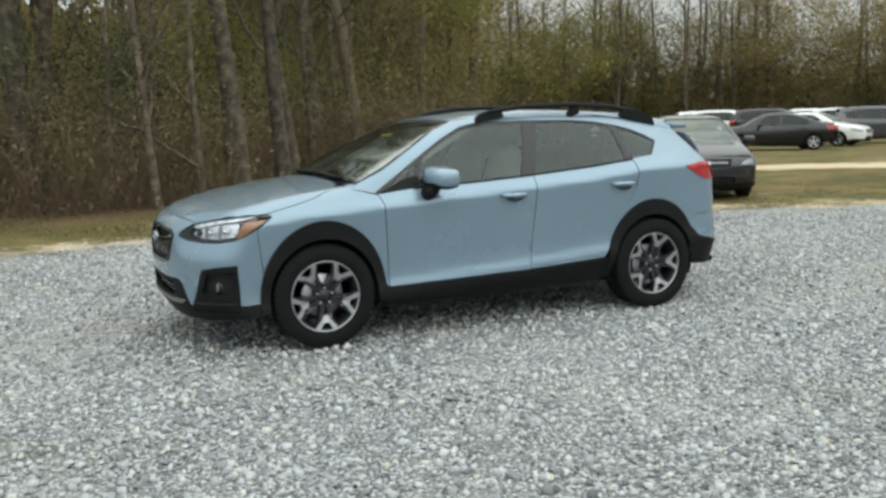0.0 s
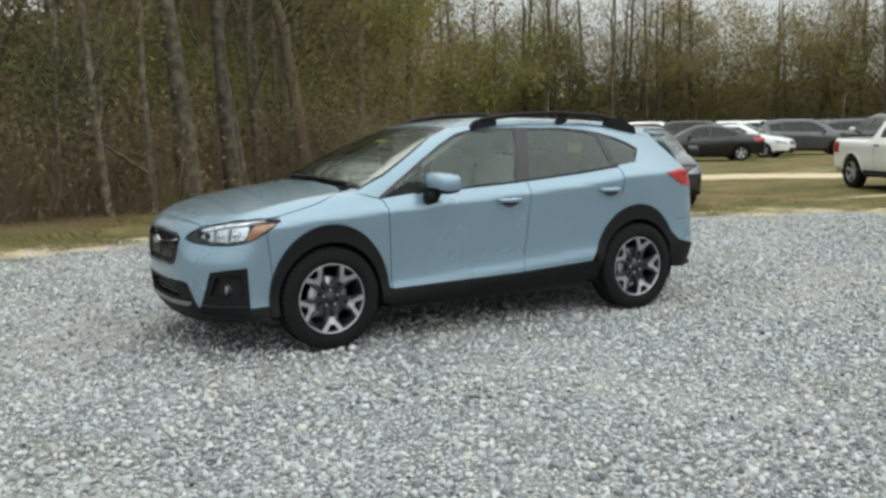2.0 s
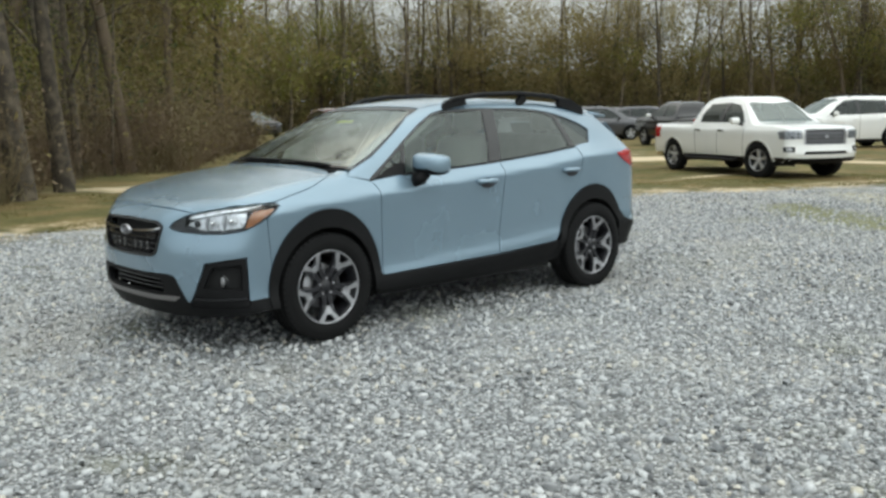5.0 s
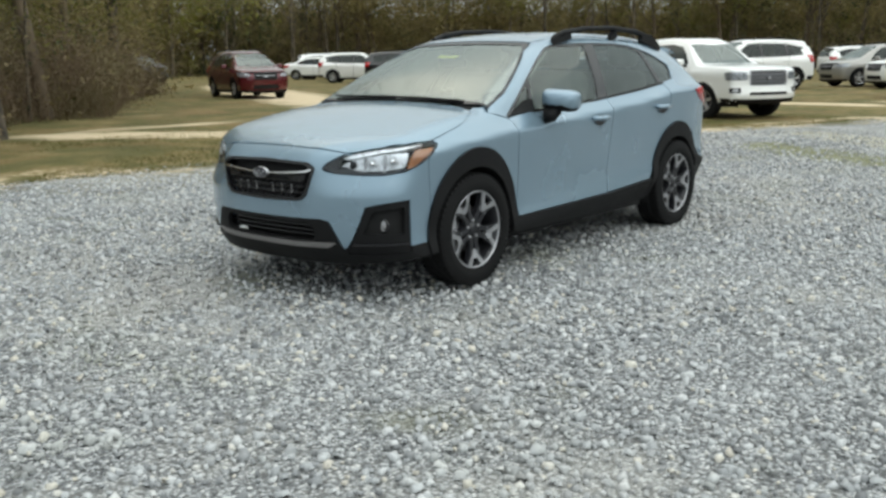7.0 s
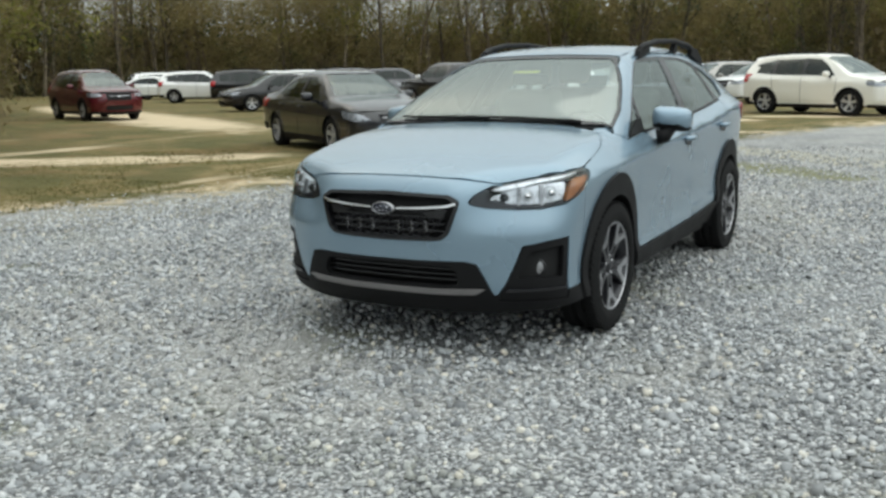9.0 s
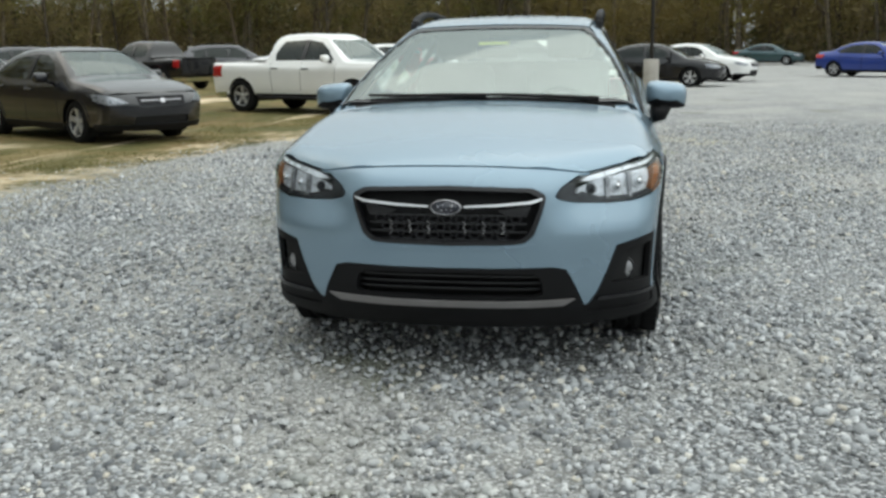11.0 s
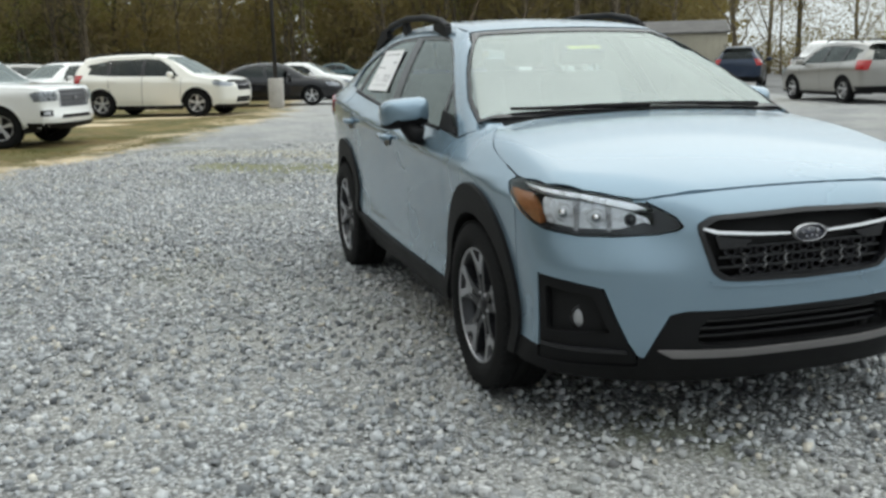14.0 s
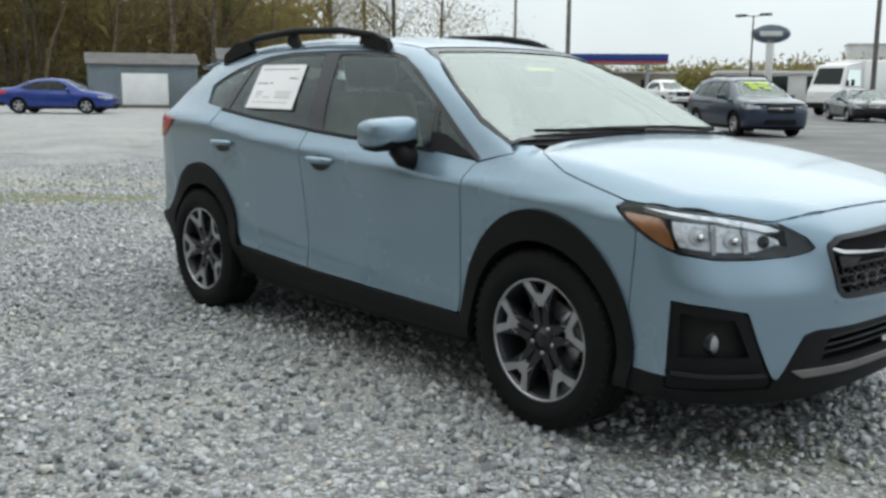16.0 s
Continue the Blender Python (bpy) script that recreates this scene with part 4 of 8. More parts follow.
# wheels
def wheel_parts(parent, radius=0.345, rim=0.236, width=0.225, style="crossover"):
    """A wheel lying about the y axis, outer face towards +y."""
    w = width / 2
    ty = part("tyre", lathe([(rim - 0.012, -w * 0.85), (rim + 0.02, -w * 0.98), (radius - 0.05, -w), (radius - 0.015, -w * 0.9), (radius, -w * 0.70), (radius, -w * 0.30), (radius - 0.006, -w * 0.28), (radius - 0.006, -w * 0.22), (radius, -w * 0.20), (radius, w * 0.20), (radius - 0.006, w * 0.22), (radius - 0.006, w * 0.28), (radius, w * 0.30), (radius, w * 0.70),
                             (radius - 0.006, w * 0.82), (radius - 0.016, w * 0.90), (radius - 0.024, w * 0.905), (radius - 0.05, w), (rim + 0.045, w * 1.0), (rim + 0.02, w * 0.98), (rim + 0.006, w * 0.90), (rim - 0.006, w * 0.82)], 48), M_RUBBER, parent, "black treaded tyre")
    lug = []
    for i in range(56):
        a = 2 * math.pi * i / 56
        for s in (-1, 1):
            lug.append(moved(rbox(0.022, 0.06, 0.012, 0.002, seg=1), Matrix.Rotation(-a, 4, "Y") @ Matrix.Translation((0, s * w * 0.62, radius - 0.0052)) @ Matrix.Rotation(0.3 * s, 4, "Z")))
    tagged(part("tread", join(*lug), M_RUBBER, ty, smooth=False), kind="stuff")
    rm = part("rim", lathe([(rim - 0.008, -w * 0.8), (rim - 0.03, -w * 0.7), (rim - 0.035, w * 0.2), (rim - 0.02, w * 0.62), (rim - 0.012, w * 0.80), (rim - 0.002, w * 0.86)], 48), M_RIMDARK, parent)
    part("rim_lip", lathe([(rim - 0.010, w * 0.72), (rim - 0.009, w * 0.84), (rim - 0.004, w * 0.875), (rim + 0.002, w * 0.86), (rim + 0.004, w * 0.80)], 48), M_ALLOY, rm)
    part("brake_disc", lathe([(0.05, 0.012), (0.14, 0.012), (0.145, 0.006), (0.145, -0.012), (0.05, -0.012)], 32), M_STEEL, parent, m=pose(0, w * 0.05, 0))
    part("brake_caliper", moved(rbox(0.13, 0.08, 0.075, 0.018), Matrix.Rotation(radians(-65), 4, "Y") @ Matrix.Translation((0, w * 0.1, 0.135))), M_STEEL, parent)
    hub = part("hub", lathe([(0.0, w * 0.70), (0.026, w * 0.69), (0.032, w * 0.66), (0.036, w * 0.60), (0.07, w * 0.57), (0.078, w * 0.45), (0.08, 0.0)], 32), M_RIMDARK, rm)
    part("hub_cap", lathe([(0.0, w * 0.715), (0.022, w * 0.71), (0.0265, w * 0.69)], 20), M_RIMDARK, hub)
    for i in range(5):
        a = 2 * math.pi * (i + 0.5) / 5
        part("lug_nut", moved(lathe([(0.0, w * 0.66), (0.008, w * 0.655), (0.0095, w * 0.50)], 8), Matrix.Translation((0.054 * math.sin(a), 0, 0.054 * math.cos(a)))), M_STEEL, hub)
    for i in range(5):
        turn = Matrix.Rotation(2 * math.pi * i / 5, 4, "Y")
        # a pair of dark arms that part from the hub and meet the lip, with a machined wedge between their outer ends
        arms = []
        for s in (-1, 1):
            p = [(0.022 * s, 0.050), (0.022 * s, 0.10), (0.040 * s, 0.16), (0.072 * s, rim - 0.014)]
            wd = [0.020, 0.015, 0.014, 0.017]
            v, f = [], []
            for (x, z), h in zip(p, wd):
                yo = w * (0.58 + 0.22 * (z / rim))
                v += [(x - h, yo, z), (x + h, yo, z), (x + h, yo - 0.035, z), (x - h, yo - 0.035, z)]
            f = [(4 * k + a, 4 * k + (a + 1) % 4, 4 * k + 4 + (a + 1) % 4, 4 * k + 4 + a) for k in range(3) for a in range(4)] + [(3, 2, 1, 0), (12, 13, 14, 15)]
            arms.append((v, f))
        part("spoke", moved(join(*arms), turn), M_RIMDARK, rm, smooth=False)
        yy = w * 0.80
        z1 = rim - 0.012
        q = [(-0.016, yy - 0.016, 0.122), (0.0, yy - 0.015, 0.132), (0.016, yy - 0.016, 0.122), (0.036, yy - 0.012, 0.118), (0.027, yy - 0.008, 0.152), (0.078, yy + 0.003, z1 - 0.014), (0.046, yy + 0.004, z1), (0.016, yy - 0.004, 0.178), (-0.016, yy - 0.004, 0.178), (-0.046, yy + 0.004, z1), (-0.078, yy + 0.003, z1 - 0.014), (-0.027, yy - 0.008, 0.152), (-0.036, yy - 0.012, 0.118)]
        n_ = len(q)
        bright = [(q + [(a, b - 0.022, c) for a, b, c in q], [tuple(reversed(range(n_)))] + [(k, (k + 1) % n_, (k + 1) % n_ + n_, k + n_) for k in range(n_)])]
        part("machined_face", moved(join(*bright[:1]), turn), M_ALLOY, rm, smooth=False)


def wheel(parent, name, x, y, z, side, steer=0.0, spin=0.0, **kw):
    w = new(name)
    w.empty_display_size = 0.1
    w.parent = parent
    w.matrix_basis = pose(x, y, z, 0, 0, (0 if side > 0 else 180) + steer) @ Matrix.Rotation(radians(spin), 4, "Y")
    wheel_parts(w, **kw)
    return w


for cx, s, nm in ((1.3325, 1, "front_wheel"), (1.3325, -1, "front_wheel"), (-1.3325, 1, "rear_wheel"), (-1.3325, -1, "rear_wheel")):
    wheel(car, nm, cx, 0.770 * s, 0.345, s, spin=(180 if s > 0 else 2) + (0 if cx > 0 else 20))

# wipers, along the foot of the glass
zt = lambda x, y: float(XV.meet(np.array([[x, y, 3.0]]), np.array([[0, 0, -1.0]]))[0, 2])
for line in ([(1.098, 0.58), (1.108, 0.42), (1.108, 0.22), (1.106, 0.0), (1.10, -0.10)], [(1.118, 0.02), (1.104, -0.22), (1.088, -0.42), (1.055, -0.60)]):
    pts = [(x, y, zt(x, y) + 0.014) for x, y in line]
    wp = part("wiper", tube(pts, [0.012, 0.011, 0.009, 0.007, 0.006][:len(pts)], 6), M_CLAD, car)
    part("wiper_blade", tube([(x - 0.012, y, z) for x, y, z in pts], 0.006, 6), M_CLAD, wp)

# cabin
part("cabin_floor", rbox(2.6, 1.40, 0.05, 0.02, (-0.35, 0, 0.42)), M_DASH, car)
v, f = [], []
for i in range(9):
    y = -0.66 + 1.32 * i / 8
    v += [(1.10, y, 0.80), (1.06, y, 1.035), (0.80, y, 1.05 - 0.02 * abs(y)), (0.55, y, 0.985), (0.52, y, 0.86), (0.66, y, 0.60)]
f = [(6 * i + a, 6 * i + 6 + a, 6 * i + 7 + a, 6 * i + 1 + a) for i in range(8) for a in range(5)]
part("dashboard", (v, f), M_DASH, car)
part("instrument_hood", rbox(0.22, 0.36, 0.09, 0.04, (0.62, 0.36, 1.02)), M_DASH, car)
sw = part("steering_wheel", moved(lathe([(0.172 + 0.014 * math.cos(a), 0.014 * math.sin(a)) for a in np.linspace(0, 2 * math.pi, 9)], 28, "x"), Matrix.Identity(4)), M_DASH, car, m=pose(0.40, 0.36, 0.96, 0, 22, 0))
part("wheel_boss", rbox(0.05, 0.13, 0.12, 0.02), M_DASH, sw)
part("wheel_spoke", rbox(0.02, 0.32, 0.035, 0.008), M_DASH, sw)


def seat(x, y, wide=0.50):
    st = new("seat")
    st.empty_display_size = 0.1
    st.parent = car
    st.matrix_basis = pose(x, y, 0.45)
    part("cushion", rbox(0.52, wide, 0.17, 0.06, (0.05, 0, 0.16)), M_SEAT, st)
    part("backrest", moved(rbox(0.15, wide, 0.62, 0.07), pose(-0.28, 0, 0.50, 0, -16, 0)), M_SEAT, st)
    for hy in ((0,) if wide < 0.6 else (-0.38, 0.38)):
        part("headrest", moved(rbox(0.11, 0.27, 0.18, 0.05), pose(-0.40, hy, 0.915, 0, -12, 0)), M_SEAT, st)
        for dy in (-0.06, 0.06):
            part("headrest_post", tube([(-0.37, hy + dy, 0.76), (-0.40, hy + dy, 0.88)], 0.007, 6), M_STEEL, st)


seat(0.0, 0.36)
seat(0.0, -0.36)
seat(-0.88, 0.0, 1.25)
part("headliner", panel(XV, [(0.22, 0.50), (-1.5, 0.50), (-1.5, -0.50), (0.22, -0.50)], "top", step=0.15, lift=-0.05, depth=0.0), M_SEAT, car)
part("rear_view_mirror", rbox(0.03, 0.24, 0.065, 0.02, (0.47, 0.0, 1.325)), M_DASH, car)
part("parcel_cover", rbox(0.62, 1.15, 0.03, 0.01, (-1.55, 0, 1.02)), M_DASH, car)
for s in (1, -1):
    q = panel(XV, [(0.86, 0.45), (0.86, 0.98), (-0.2, 1.04), (-1.1, 1.12), (-1.6, 1.12), (-1.6, 0.95), (-0.85, 0.95), (-0.85, 0.45)], lift=-0.07, depth=0, step=0.12)
    part("door_lining", q if s > 0 else flip_y(q), M_DASH, car)
    q = panel(XV, [(0.16, 1.46), (0.98, 1.03), (0.93, 1.01), (0.10, 1.43)], lift=-0.05, depth=0, step=0.06)
    part("pillar_lining", q if s > 0 else flip_y(q), M_SEAT, car)

# papers on the glass
on = lambda x, z, d: tuple(XV.meet(np.array([[x, 2.0, z]]), np.array([[0.0, -1, 0]]))[0] + np.array([0, d, 0]))
cor = [on(-0.545, 1.395, 0.004), on(-0.99, 1.395, 0.004), on(-0.945, 1.165, 0.004), on(-0.50, 1.165, 0.004)]
cor = [(p[0], -p[1], p[2]) for p in cor]
sg = tagged(part("window_sheet", (cor + [(p[0], p[1] + 0.003, p[2]) for p in cor], [(0, 1, 2, 3), (7, 6, 5, 4), (0, 4, 5, 1), (1, 5, 6, 2), (2, 6, 7, 3), (3, 7, 4, 0)]), M_PAPER, None, smooth=False), "white printed sticker sheet on the rear side window", "paper")
c4 = [Vector(p) for p in cor]


def on_sheet(u, w):
    return (c4[0] * (1 - u) + c4[1] * u) * (1 - w) + (c4[3] * (1 - u) + c4[2] * u) * w + Vector((0, -0.0025, 0.0))


for u0, u1, w0, w1 in ((0.34, 0.40, 0.40, 0.47), (0.46, 0.52, 0.40, 0.48), (0.56, 0.63, 0.41, 0.48), (0.08, 0.30, 0.30, 0.325), (0.68, 0.93, 0.42, 0.44), (0.1, 0.9, 0.10, 0.115), (0.12, 0.45, 0.62, 0.632), (0.12, 0.45, 0.68, 0.692), (0.12, 0.45, 0.74, 0.752), (0.55, 0.88, 0.62, 0.632), (0.55, 0.88, 0.68, 0.692), (0.55, 0.88, 0.74, 0.752), (0.12, 0.88, 0.86, 0.868)):
    part("print_bar", ([on_sheet(u0, w0), on_sheet(u1, w0), on_sheet(u1, w1), on_sheet(u0, w1)], [(0, 1, 2, 3)]), M_INK, sg, smooth=False)
st = [(0.530, -0.095), (0.530, 0.075), (0.495, 0.075), (0.495, -0.095)]
tagged(part("windscreen_sticker", ([(x, y, zt(x, y) - 0.012) for x, y in st] + [(x - 0.002, y, zt(x, y) - 0.016) for x, y in st], [(0, 1, 2, 3), (7, 6, 5, 4), (0, 4, 5, 1), (1, 5, 6, 2), (2, 6, 7, 3), (3, 7, 4, 0)]), M_YELLOW, None, smooth=False), "yellow paper sticker inside the windscreen top", "sticker")


# ---- parked vehicles ----
SIDE = [(-0.95, -0.10), (-0.78, -0.06), (-0.62, -0.02), (-0.40, 0.0), (-0.20, 0.004), (-0.10, -0.012), (-0.04, -0.045), (0.0, -0.066), (0.12, -0.125), (0.30, -0.225), (0.45, -0.33), (0.60, -0.46)]
KINDS = {
    "sedan": dict(k_top=0.075, k_end=0.10, nose_c=0.42, crown=0.06, hub=1.39, r=0.325, rim=0.215, w=0.895,
                  top=[(-2.7, 0.93), (-2.36, 1.03), (-2.0, 1.065), (-1.65, 1.10), (-1.2, 1.275), (-0.75, 1.41), (-0.2, 1.46), (0.3, 1.43), (0.65, 1.305), (1.0, 1.125), (1.2, 1.01), (1.8, 0.915), (2.2, 0.81), (2.4, 0.70), (2.7, 0.5)],
                  belt=[(-2.4, 0.985), (-1.2, 0.97), (0, 0.93), (1.1, 0.90), (2.4, 0.74)], nose=[(0.15, 2.30), (0.4, 2.42), (0.6, 2.43), (0.8, 2.36), (1.4, 2.2)], tail=[(0.2, -2.3), (0.45, -2.43), (0.8, -2.42), (1.0, -2.38), (1.5, -2.2)],
                  edge=[(2.16, 0.70), (1.8, 0.825), (1.25, 0.915), (1.07, 0.96), (0.62, 1.235), (0.30, 1.36), (-0.2, 1.39), (-0.75, 1.345), (-1.15, 1.215), (-1.55, 1.04), (-1.75, 1.0), (-2.15, 0.965)],
                  win=[[(0.76, 0.955), (-0.12, 0.96), (-0.14, 1.345), (0.22, 1.325), (0.5, 1.20)], [(-0.2, 0.962), (-1.12, 0.99), (-1.33, 1.06), (-1.08, 1.19), (-0.72, 1.30), (-0.22, 1.345)]],
                  screen=[(1.14, 0.66), (0.42, 0.53)], back=[(-1.00, 0.50), (-1.60, 0.62)], lamp=[(29, 0.62), (42, 0.60), (57, 0.66), (61, 0.75), (50, 0.745), (36, 0.69)], grille=[(22, 0.70), (19, 0.59)], mouth=(24, 0.42, 0.28),
                  doors=[(0.84, 0.88), (-0.16, -0.19), (-1.13, -1.06)], taillamp=[(36, 0.93), (62, 0.93), (60, 0.78), (38, 0.78)], mirror=(0.66, 0.99), rails=False),
    "suv": dict(k_top=0.06, k_end=0.08, nose_c=0.36, crown=0.05, hub=1.34, r=0.35, rim=0.225, w=0.92,
                top=[(-2.6, 1.46), (-2.1, 1.57), (-1.6, 1.63), (-0.8, 1.665), (0.0, 1.665), (0.35, 1.62), (0.75, 1.43), (1.15, 1.19), (1.3, 1.115), (1.8, 1.045), (2.1, 0.965), (2.25, 0.87), (2.5, 0.6)],
                belt=[(-2.4, 1.12), (-1.2, 1.09), (0, 1.05), (1.1, 1.02), (2.4, 0.9)], nose=[(0.15, 2.12), (0.45, 2.28), (0.7, 2.29), (0.95, 2.22), (1.6, 2.1)], tail=[(0.2, -2.15), (0.5, -2.30), (0.9, -2.30), (1.08, -2.27), (1.5, -2.06), (1.7, -1.93)],
                edge=[(2.08, 0.83), (1.75, 0.945), (1.3, 1.03), (1.14, 1.075), (0.72, 1.36), (0.4, 1.53), (0.0, 1.59), (-0.8, 1.585), (-1.6, 1.53), (-1.93, 1.46)],
                win=[[(0.87, 1.06), (-0.1, 1.075), (-0.12, 1.535), (0.25, 1.515), (0.55, 1.35)], [(-0.2, 1.078), (-1.05, 1.10), (-1.10, 1.515), (-0.2, 1.535)], [(-1.15, 1.105), (-1.72, 1.15), (-1.80, 1.40), (-1.2, 1.505)]],
                screen=[(1.24, 0.69), (0.44, 0.56)], back=None, lamp=[(30, 0.80), (44, 0.77), (60, 0.80), (64, 0.90), (52, 0.905), (36, 0.87)], grille=[(25, 0.89), (21, 0.68)], mouth=(25, 0.50, 0.34),
                doors=[(0.94, 0.90), (-0.14, -0.17), (-1.12, -1.02)], taillamp=[(36, 1.14), (58, 1.13), (57, 0.90), (40, 0.88)], mirror=(0.72, 1.11), rails=True),
    "pickup": dict(k_top=0.045, k_end=0.055, nose_c=0.24, crown=0.04, hub=1.63, r=0.39, rim=0.235, w=0.945,
                   top=[(-2.95, 1.17), (-0.95, 1.185), (-0.87, 1.25), (-0.80, 1.64), (-0.6, 1.755), (0.0, 1.785), (0.5, 1.765), (0.75, 1.675), (1.05, 1.45), (1.35, 1.24), (1.5, 1.195), (2.2, 1.16), (2.48, 1.115), (2.6, 1.04), (2.68, 0.9), (2.9, 0.6)],
                   belt=[(-2.8, 1.16), (2.8, 1.12)], nose=[(0.25, 2.45), (0.42, 2.62), (0.56, 2.66), (0.64, 2.64), (0.75, 2.62), (1.0, 2.62), (1.12, 2.58), (1.8, 2.45)], tail=[(0.3, -2.7), (0.6, -2.76), (1.1, -2.76), (1.8, -2.7)],
                   edge=[(2.44, 1.05), (2.2, 1.09), (1.5, 1.115), (1.33, 1.14), (1.0, 1.40), (0.7, 1.62), (0.4, 1.70), (-0.3, 1.71), (-0.63, 1.66), (-0.78, 1.45), (-0.86, 1.20), (-1.2, 1.155), (-2.6, 1.14)],
                   win=[[(1.08, 1.19), (0.25, 1.19), (0.22, 1.635), (0.6, 1.58), (0.85, 1.42)], [(0.15, 1.19), (-0.60, 1.19), (-0.64, 1.35), (-0.50, 1.61), (0.13, 1.635)]],
                   screen=[(1.40, 0.70), (0.80, 0.57)], back=None, lamp=[(30, 0.86), (40, 0.85), (52, 0.855), (55, 1.00), (46, 1.03), (31, 1.03)], grille=[(27, 1.05), (26, 0.745)], mouth=(26, 0.60, 0.53),
                   doors=[(1.16, 1.13), (0.20, 0.18), (-0.70, -0.66)], taillamp=[(44, 1.08), (56, 1.08), (56, 0.82), (44, 0.82)], mirror=(1.0, 1.23), rails=False),
}
M_WHITE = car_paint("white_car_paint", (0.78, 0.78, 0.77), 0.0)
M_CREAM = car_paint("pearl_white_paint", (0.80, 0.78, 0.72), 0.0)
M_CHARCOAL = car_paint("dark_grey_paint", (0.011, 0.0115, 0.015), 0.2, 0.9, 0.3, 0.24)
M_BLACK = car_paint("black_car_paint", (0.006, 0.006, 0.008), 0.1, 0.8, 0.25, 0.24)
M_UMBER = car_paint("dark_brown_paint", (0.018, 0.013, 0.013), 0.2, 0.8, 0.3, 0.24)
M_MAROON = car_paint("dark_red_paint", (0.085, 0.006, 0.012), 0.3, 0.8, 0.3, 0.24)
M_ROYAL = car_paint("bright_blue_paint", (0.004, 0.030, 0.22), 0.3, 0.8)
M_NAVY = car_paint("slate_blue_paint", (0.017, 0.030, 0.060), 0.3, 0.7, 0.4)
M_GREY = car_paint("grey_metallic_paint", (0.07, 0.07, 0.078), 0.4, 0.7)
M_SILVER = car_paint("silver_beige_paint", (0.30, 0.29, 0.27), 0.5)
M_TEAL = car_paint("dark_teal_paint", (0.02, 0.06, 0.07), 0.3)
M_DARKGLASS = glass("dark_car_glass", (0.5, 0.55, 0.55), clear=0.16, ior=1.45)
M_BRIGHTALLOY = material("silver_painted_alloy", (0.55, 0.55, 0.56), rough=0.35, metal=0.5, tone=0.08, scale=20)
M_MESH = material("grey_mesh_grille", (0.13, 0.13, 0.14), rough=0.5, metal=0.3, tone=0.1, scale=20, grain=0.3, grain_scale=90)
M_CARGLASS = glass("parked_windscreen_glass", (0.7, 0.8, 0.78), clear=0.6, ior=2.1)


def simple_wheel(parent, name, x, y, z, side, r, rim, bright=True, steer=0.0):
    w = new(name)
    w.empty_display_size = 0.1
    w.parent = parent
    w.matrix_basis = pose(x, y, z, 0, 0, (0 if side > 0 else 180) + steer)
    h = 0.11
    part("tyre", lathe([(rim - 0.01, -h), (r - 0.04, -h), (r - 0.006, -h * 0.8), (r, -h * 0.5), (r, h * 0.5), (r - 0.006, h * 0.8), (r - 0.04, h), (rim + 0.01, h), (rim - 0.005, h * 0.85)], 32), M_RUBBER, w)
    rm = part("rim", lathe([(rim, h * 0.80), (rim - 0.015, h * 0.84), (rim - 0.022, h * 0.4), (rim - 0.03, -h * 0.2), (0.0, -h * 0.25)], 32), M_RIMDARK, w)
    mt = M_BRIGHTALLOY if bright else M_STEEL
    part("rim_lip", lathe([(rim - 0.018, h * 0.80), (rim - 0.01, h * 0.9), (rim + 0.002, h * 0.84)], 32), mt, rm)
    for i in range(5):
        a = Matrix.Rotation(2 * math.pi * i / 5, 4, "Y")
        v = [(-0.020, h * 0.62, 0.02), (0.020, h * 0.62, 0.02), (0.034, h * 0.80, rim - 0.012), (-0.034, h * 0.80, rim - 0.012), (-0.020, h * 0.2, 0.02), (0.020, h * 0.2, 0.02), (0.034, h * 0.3, rim - 0.012), (-0.034, h * 0.3, rim - 0.012)]
        part("spoke", moved((v, [(0, 3, 2, 1), (0, 1, 5, 4), (1, 2, 6, 5), (2, 3, 7, 6), (3, 0, 4, 7)]), a), mt, rm, smooth=False)
    part("hub_cap", lathe([(0.0, h * 0.70), (0.035, h * 0.68), (0.045, h * 0.55)], 16), mt, rm)


